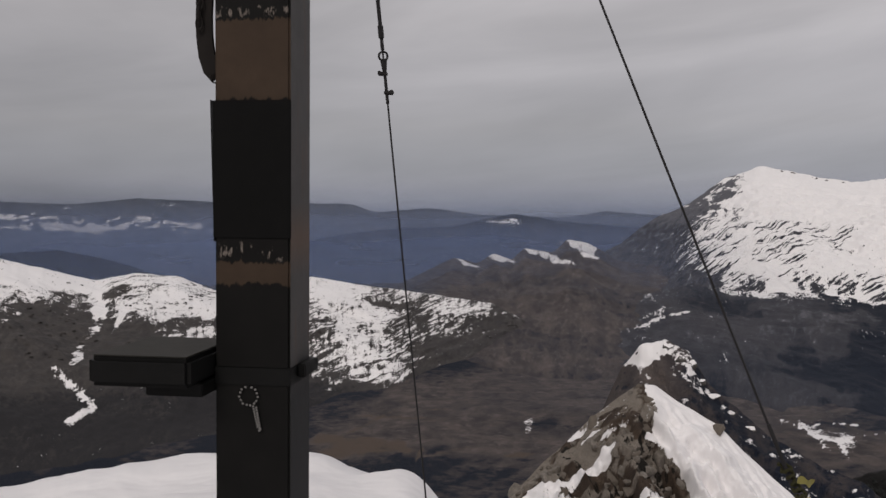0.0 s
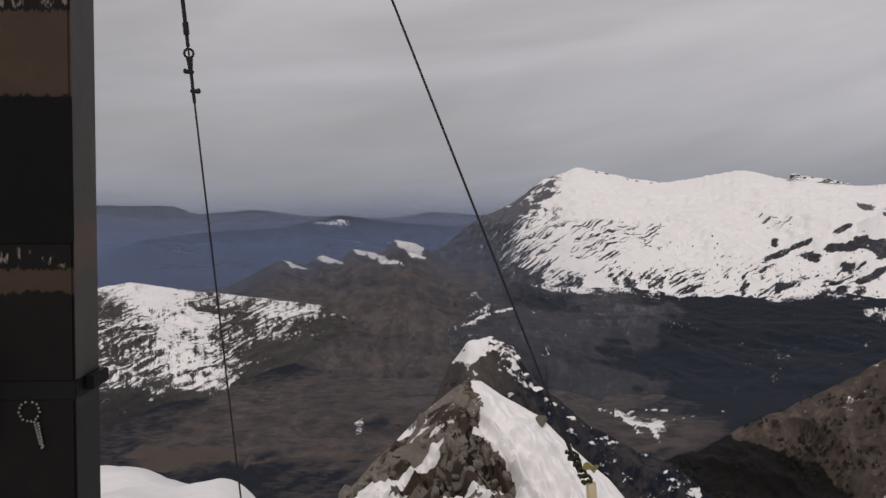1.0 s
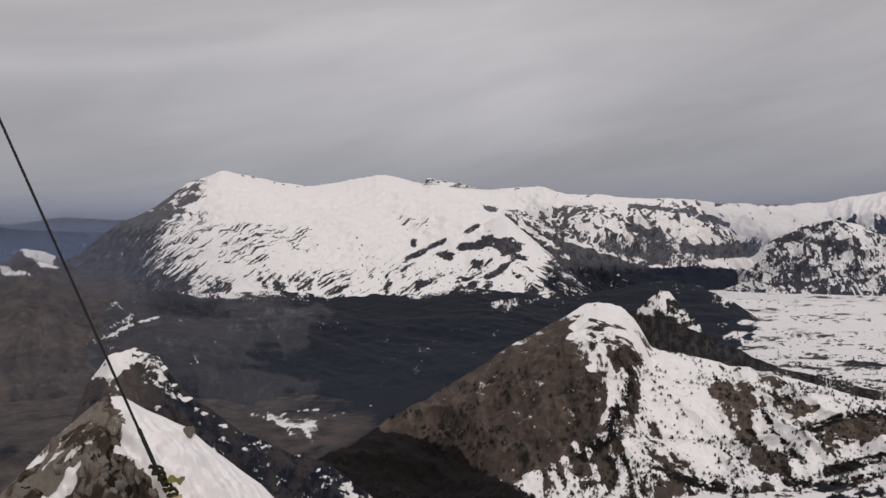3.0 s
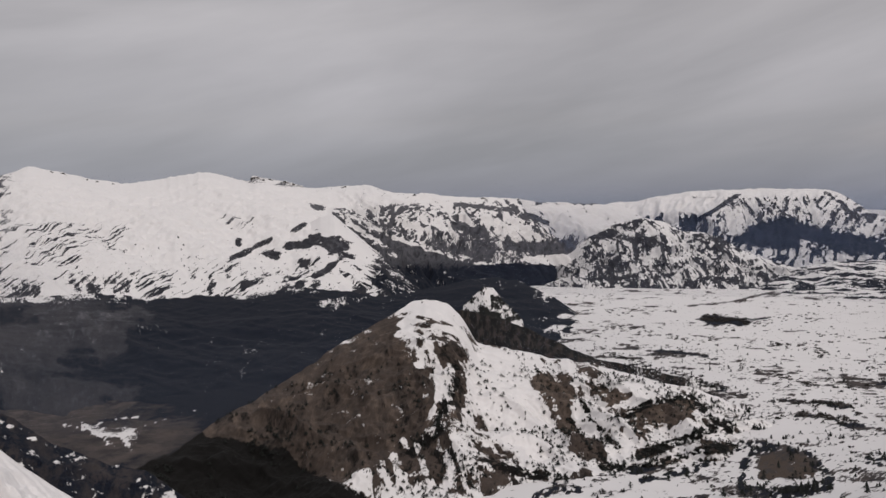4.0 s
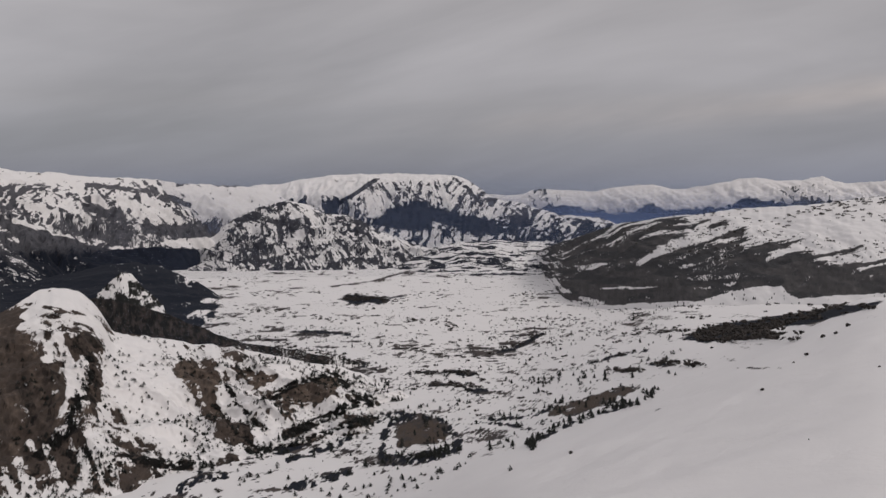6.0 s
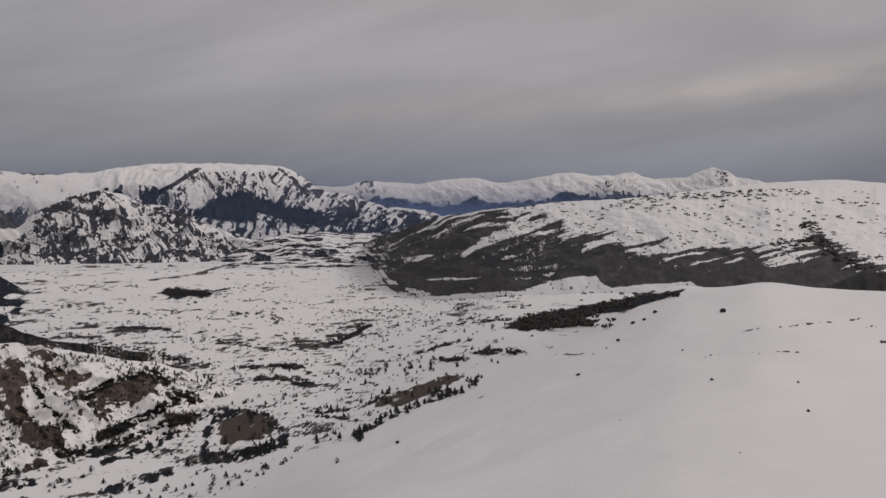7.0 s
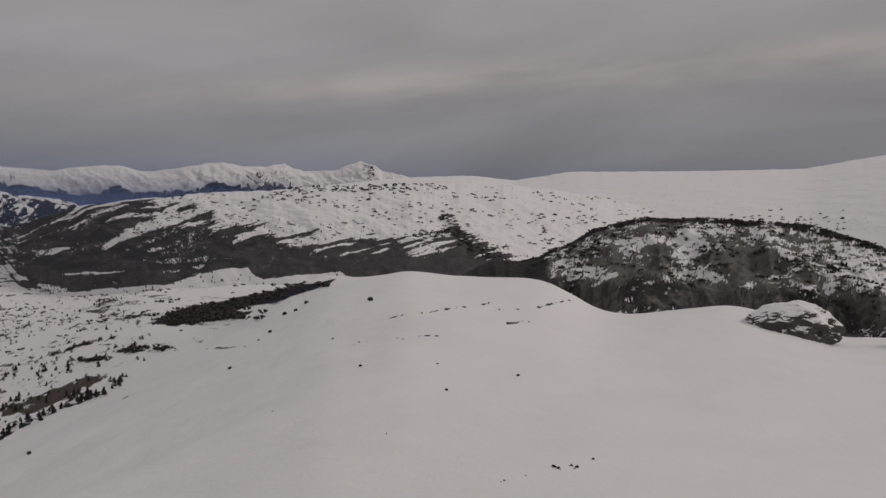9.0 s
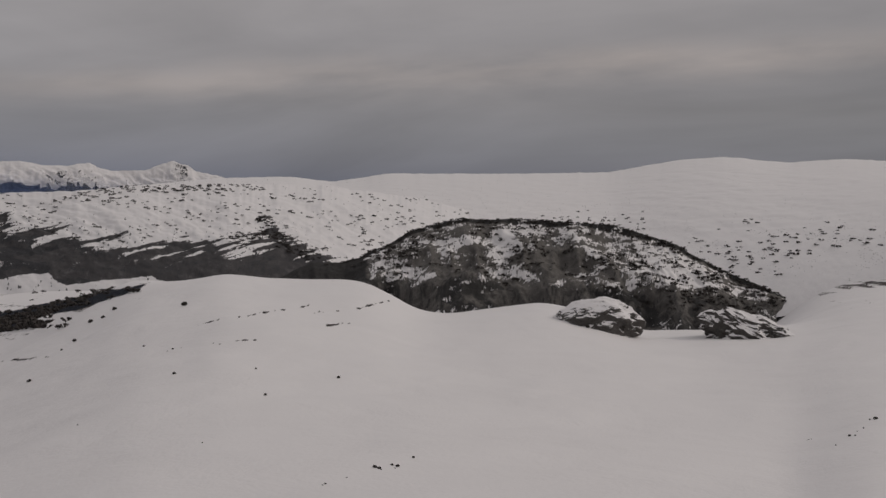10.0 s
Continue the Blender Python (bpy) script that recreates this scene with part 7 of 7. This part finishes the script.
# string of beads
beads = tagged(new("rosary"), "string of pale beads hung on the post", "beads")
beads.matrix_basis = cross.matrix_basis.copy()
spots_b = []
for i in range(14):
    a = math.pi * (0.12 + 1.76 * i / 13) + math.pi / 2
    spots_b.append((-0.008 + 0.025 * math.cos(a), 1.104 + 0.025 * math.sin(a)))
for i in range(9):
    spots_b += [(0.004 + 0.0016 * i, 1.076 - 0.0068 * i), (0.014 + 0.0012 * i, 1.074 - 0.0068 * i)]
spots_b += [(0.021, 1.012), (0.025, 1.016)]
bead = bmesh.new()
bmesh.ops.create_icosphere(bead, subdivisions=2, radius=0.0034)
first = part("bead", bead, bead_mat, beads)
for k, (x, z) in enumerate(spots_b):
    ob = first if k == 0 else new("bead", first.data)
    ob.parent = beads
    ob.location = (x, -0.0995 - 0.004 * (k % 2) - 0.002, z)
bm = bmesh.new()
for i in range(13):
    rod(bm, (spots_b[i][0], -0.102, spots_b[i][1]), (spots_b[i + 1][0], -0.102, spots_b[i + 1][1]), 0.0008, 5)
rod(bm, (spots_b[14][0], -0.102, spots_b[14][1]), (0.021, -0.102, 1.012), 0.0008, 5)
rod(bm, (-0.008, -0.095, 1.13), (-0.008, -0.105, 1.132), 0.002, 6)
part("cord", bm, black_mat, beads)

# iron hook and chain at the post's upper corner
hook = tagged(new("iron_hook"), "rusty flat iron strap hanging beside the post", "hook")
hook.matrix_basis = cross.matrix_basis.copy()
bm = bmesh.new()
path = [Vector((x - 0.004, -0.06, z)) for x, z in ((-0.098, 2.30), (-0.124, 2.25), (-0.137, 2.19), (-0.141, 2.12), (-0.140, 2.06), (-0.134, 2.01), (-0.122, 1.974), (-0.104, 1.955))]
rows = []
for i, p in enumerate(path):
    d = (path[min(i + 1, len(path) - 1)] - path[max(i - 1, 0)]).normalized()
    w = Vector((d.z, 0, -d.x)) * -0.022
    rows.append([bm.verts.new(p + u * w + Vector((0, v, 0))) for u, v in ((-1, -0.006), (1, -0.006), (1, 0.006), (-1, 0.006))])
for a, b in zip(rows, rows[1:]):
    for k in range(4):
        bm.faces.new((a[k], a[(k + 1) % 4], b[(k + 1) % 4], b[k]))
bm.faces.new(rows[0][::-1])
bm.faces.new(rows[-1])
bmesh.ops.recalc_face_normals(bm, faces=bm.faces)
part("strap", bm, rust_mat, hook)
bm = bmesh.new()
ring(bm, pose(-0.112, -0.07, 1.948, 0, 20, 25), 0.012, 0.002)
part("ring", bm, rust_mat, hook)
chain = tagged(new("chain"), "short dark chain hanging beside the post", "chain")
chain.matrix_basis = cross.matrix_basis.copy()
for k in range(9):
    bm = bmesh.new()
    ring(bm, pose(-0.152 + 0.0010 * k, -0.078, 2.092 + 0.027 * k, 0, 0, 12 + 78 * (k % 2)), 0.0085, 0.0024, 1.9)
    part("link", bm, rust_mat, chain)


# guy wires
def guy_wire(a, b, label):
    thing = tagged(new("guy_wire"), label, "cable", "guy wires of the cross")
    bm = bmesh.new()
    a, b = Vector(a), Vector(b)
    tube(bm, [a.lerp(b, i / 40) - Vector((0, 0, 0.012 * math.sin(math.pi * i / 40))) for i in range(41)], WIRE)
    part("wire", bm, cable_mat, thing)
    return thing


WIRE = 0.0052
TOP1, LOW1 = Vector((-0.51, 4.949, 4.42)), Vector((-0.005, 5.413, -1.17))
wire1 = guy_wire(TOP1, LOW1, "thin steel guy wire with shackle and clamps")


def on1(z):
    t = (z - TOP1.z) / (LOW1.z - TOP1.z)
    return TOP1.lerp(LOW1, t) - Vector((0, 0, 0.012 * math.sin(math.pi * t)))


way = (LOW1 - TOP1).normalized()
tilt = math.degrees(math.atan2(way.x, -way.z))
bm = bmesh.new()
rod(bm, on1(3.3), on1(2.62), 0.011)
rod(bm, on1(2.625), on1(2.56), 0.016)
rod(bm, on1(2.56), on1(2.495), 0.010)
part("turnbuckle", bm, cable_mat, wire1, "dark turnbuckle")
bm = bmesh.new()
p = on1(2.462)
ring(bm, pose(p.x, p.y, p.z, 0, tilt, 8), 0.024, 0.0065)
part("shackle", bm, cable_mat, wire1)
bm = bmesh.new()
rod(bm, on1(2.437), on1(2.365), 0.019, 8, 0.010)
rod(bm, on1(2.37), on1(2.20), 0.009)
part("thimble", bm, cable_mat, wire1)
for z, dx in ((2.365, -0.012), (2.262, 0.012)):
    p = on1(z)
    bm = bmesh.new()
    box(bm, pose(p.x + dx, p.y, p.z, 0, tilt, 0), 0.055, 0.03, 0.022, 0.005)
    rod(bm, (p.x + dx * 2.4, p.y - 0.02, p.z + 0.004), (p.x + dx * 2.4, p.y + 0.03, p.z + 0.004), 0.011)
    part("wire_clamp", bm, cable_mat, wire1)

WIRE = 0.0032
TOP2, LOW2 = Vector((-0.358, 2.971, 4.42)), Vector((0.815, 2.105, 0.96))
wire2 = guy_wire(TOP2, LOW2, "thin steel guy wire running down to its stake")
bm = bmesh.new()
rod(bm, TOP2.lerp(LOW2, 0.962), TOP2.lerp(LOW2, 1.0), 0.0052)
part("splice", bm, cable_mat, wire2, "dark wrapped end")

stake = tagged(new("anchor_stake"), "pale weathered stake with yellow-green tape", "stake")
g = float(height_field(np.array([21.0]), np.array([2.25]))[0])
bm = bmesh.new()
tube(bm, [(0.90, 2.06, g - 0.2), (0.868, 2.075, 0.5), (0.842, 2.088, 0.93)], 0.0125, 10)
part("pole", bm, metal_mat("pale_wood", (0.42, 0.36, 0.24), 0.8), stake)
bm = bmesh.new()
coil = []
for k in range(46):
    t = k / 45
    a = 11 * math.pi * t
    r = 0.010 + 0.004 * math.sin(9 * t)
    p = Vector((0.838, 2.09, 0.925)).lerp(Vector((0.800, 2.117, 1.0)), t)
    coil.append(p + Vector((r * math.cos(a), r * math.sin(a), 0.004 * math.sin(3 * a))))
tube(bm, coil, 0.0042, 6)
part("lashing", bm, metal_mat("dark_olive_cord", (0.030, 0.029, 0.014), 0.9), stake, "dark olive cord lashed round it")
bm = bmesh.new()
prev = None
for i in range(9):
    t = i / 8
    c = Vector((0.822 + 0.044 * t, 2.085 - 0.01 * math.sin(5 * t), 0.972 + 0.004 * math.sin(7 * t) - 0.008 * t))
    w = 0.009 * (1 - 0.3 * abs(t - 0.5)) + 0.003 * math.sin(11 * t)
    row = [bm.verts.new(c + Vector((0, 0, w))), bm.verts.new(c + Vector((0, 0.006, -w)))]
    if prev:
        bm.faces.new((prev[0], prev[1], row[1], row[0]))
    prev = row
part("tape_end", bm, metal_mat("yellow_green_tape", (0.20, 0.18, 0.06), 0.7), stake, "fluttering yellow-green tape")
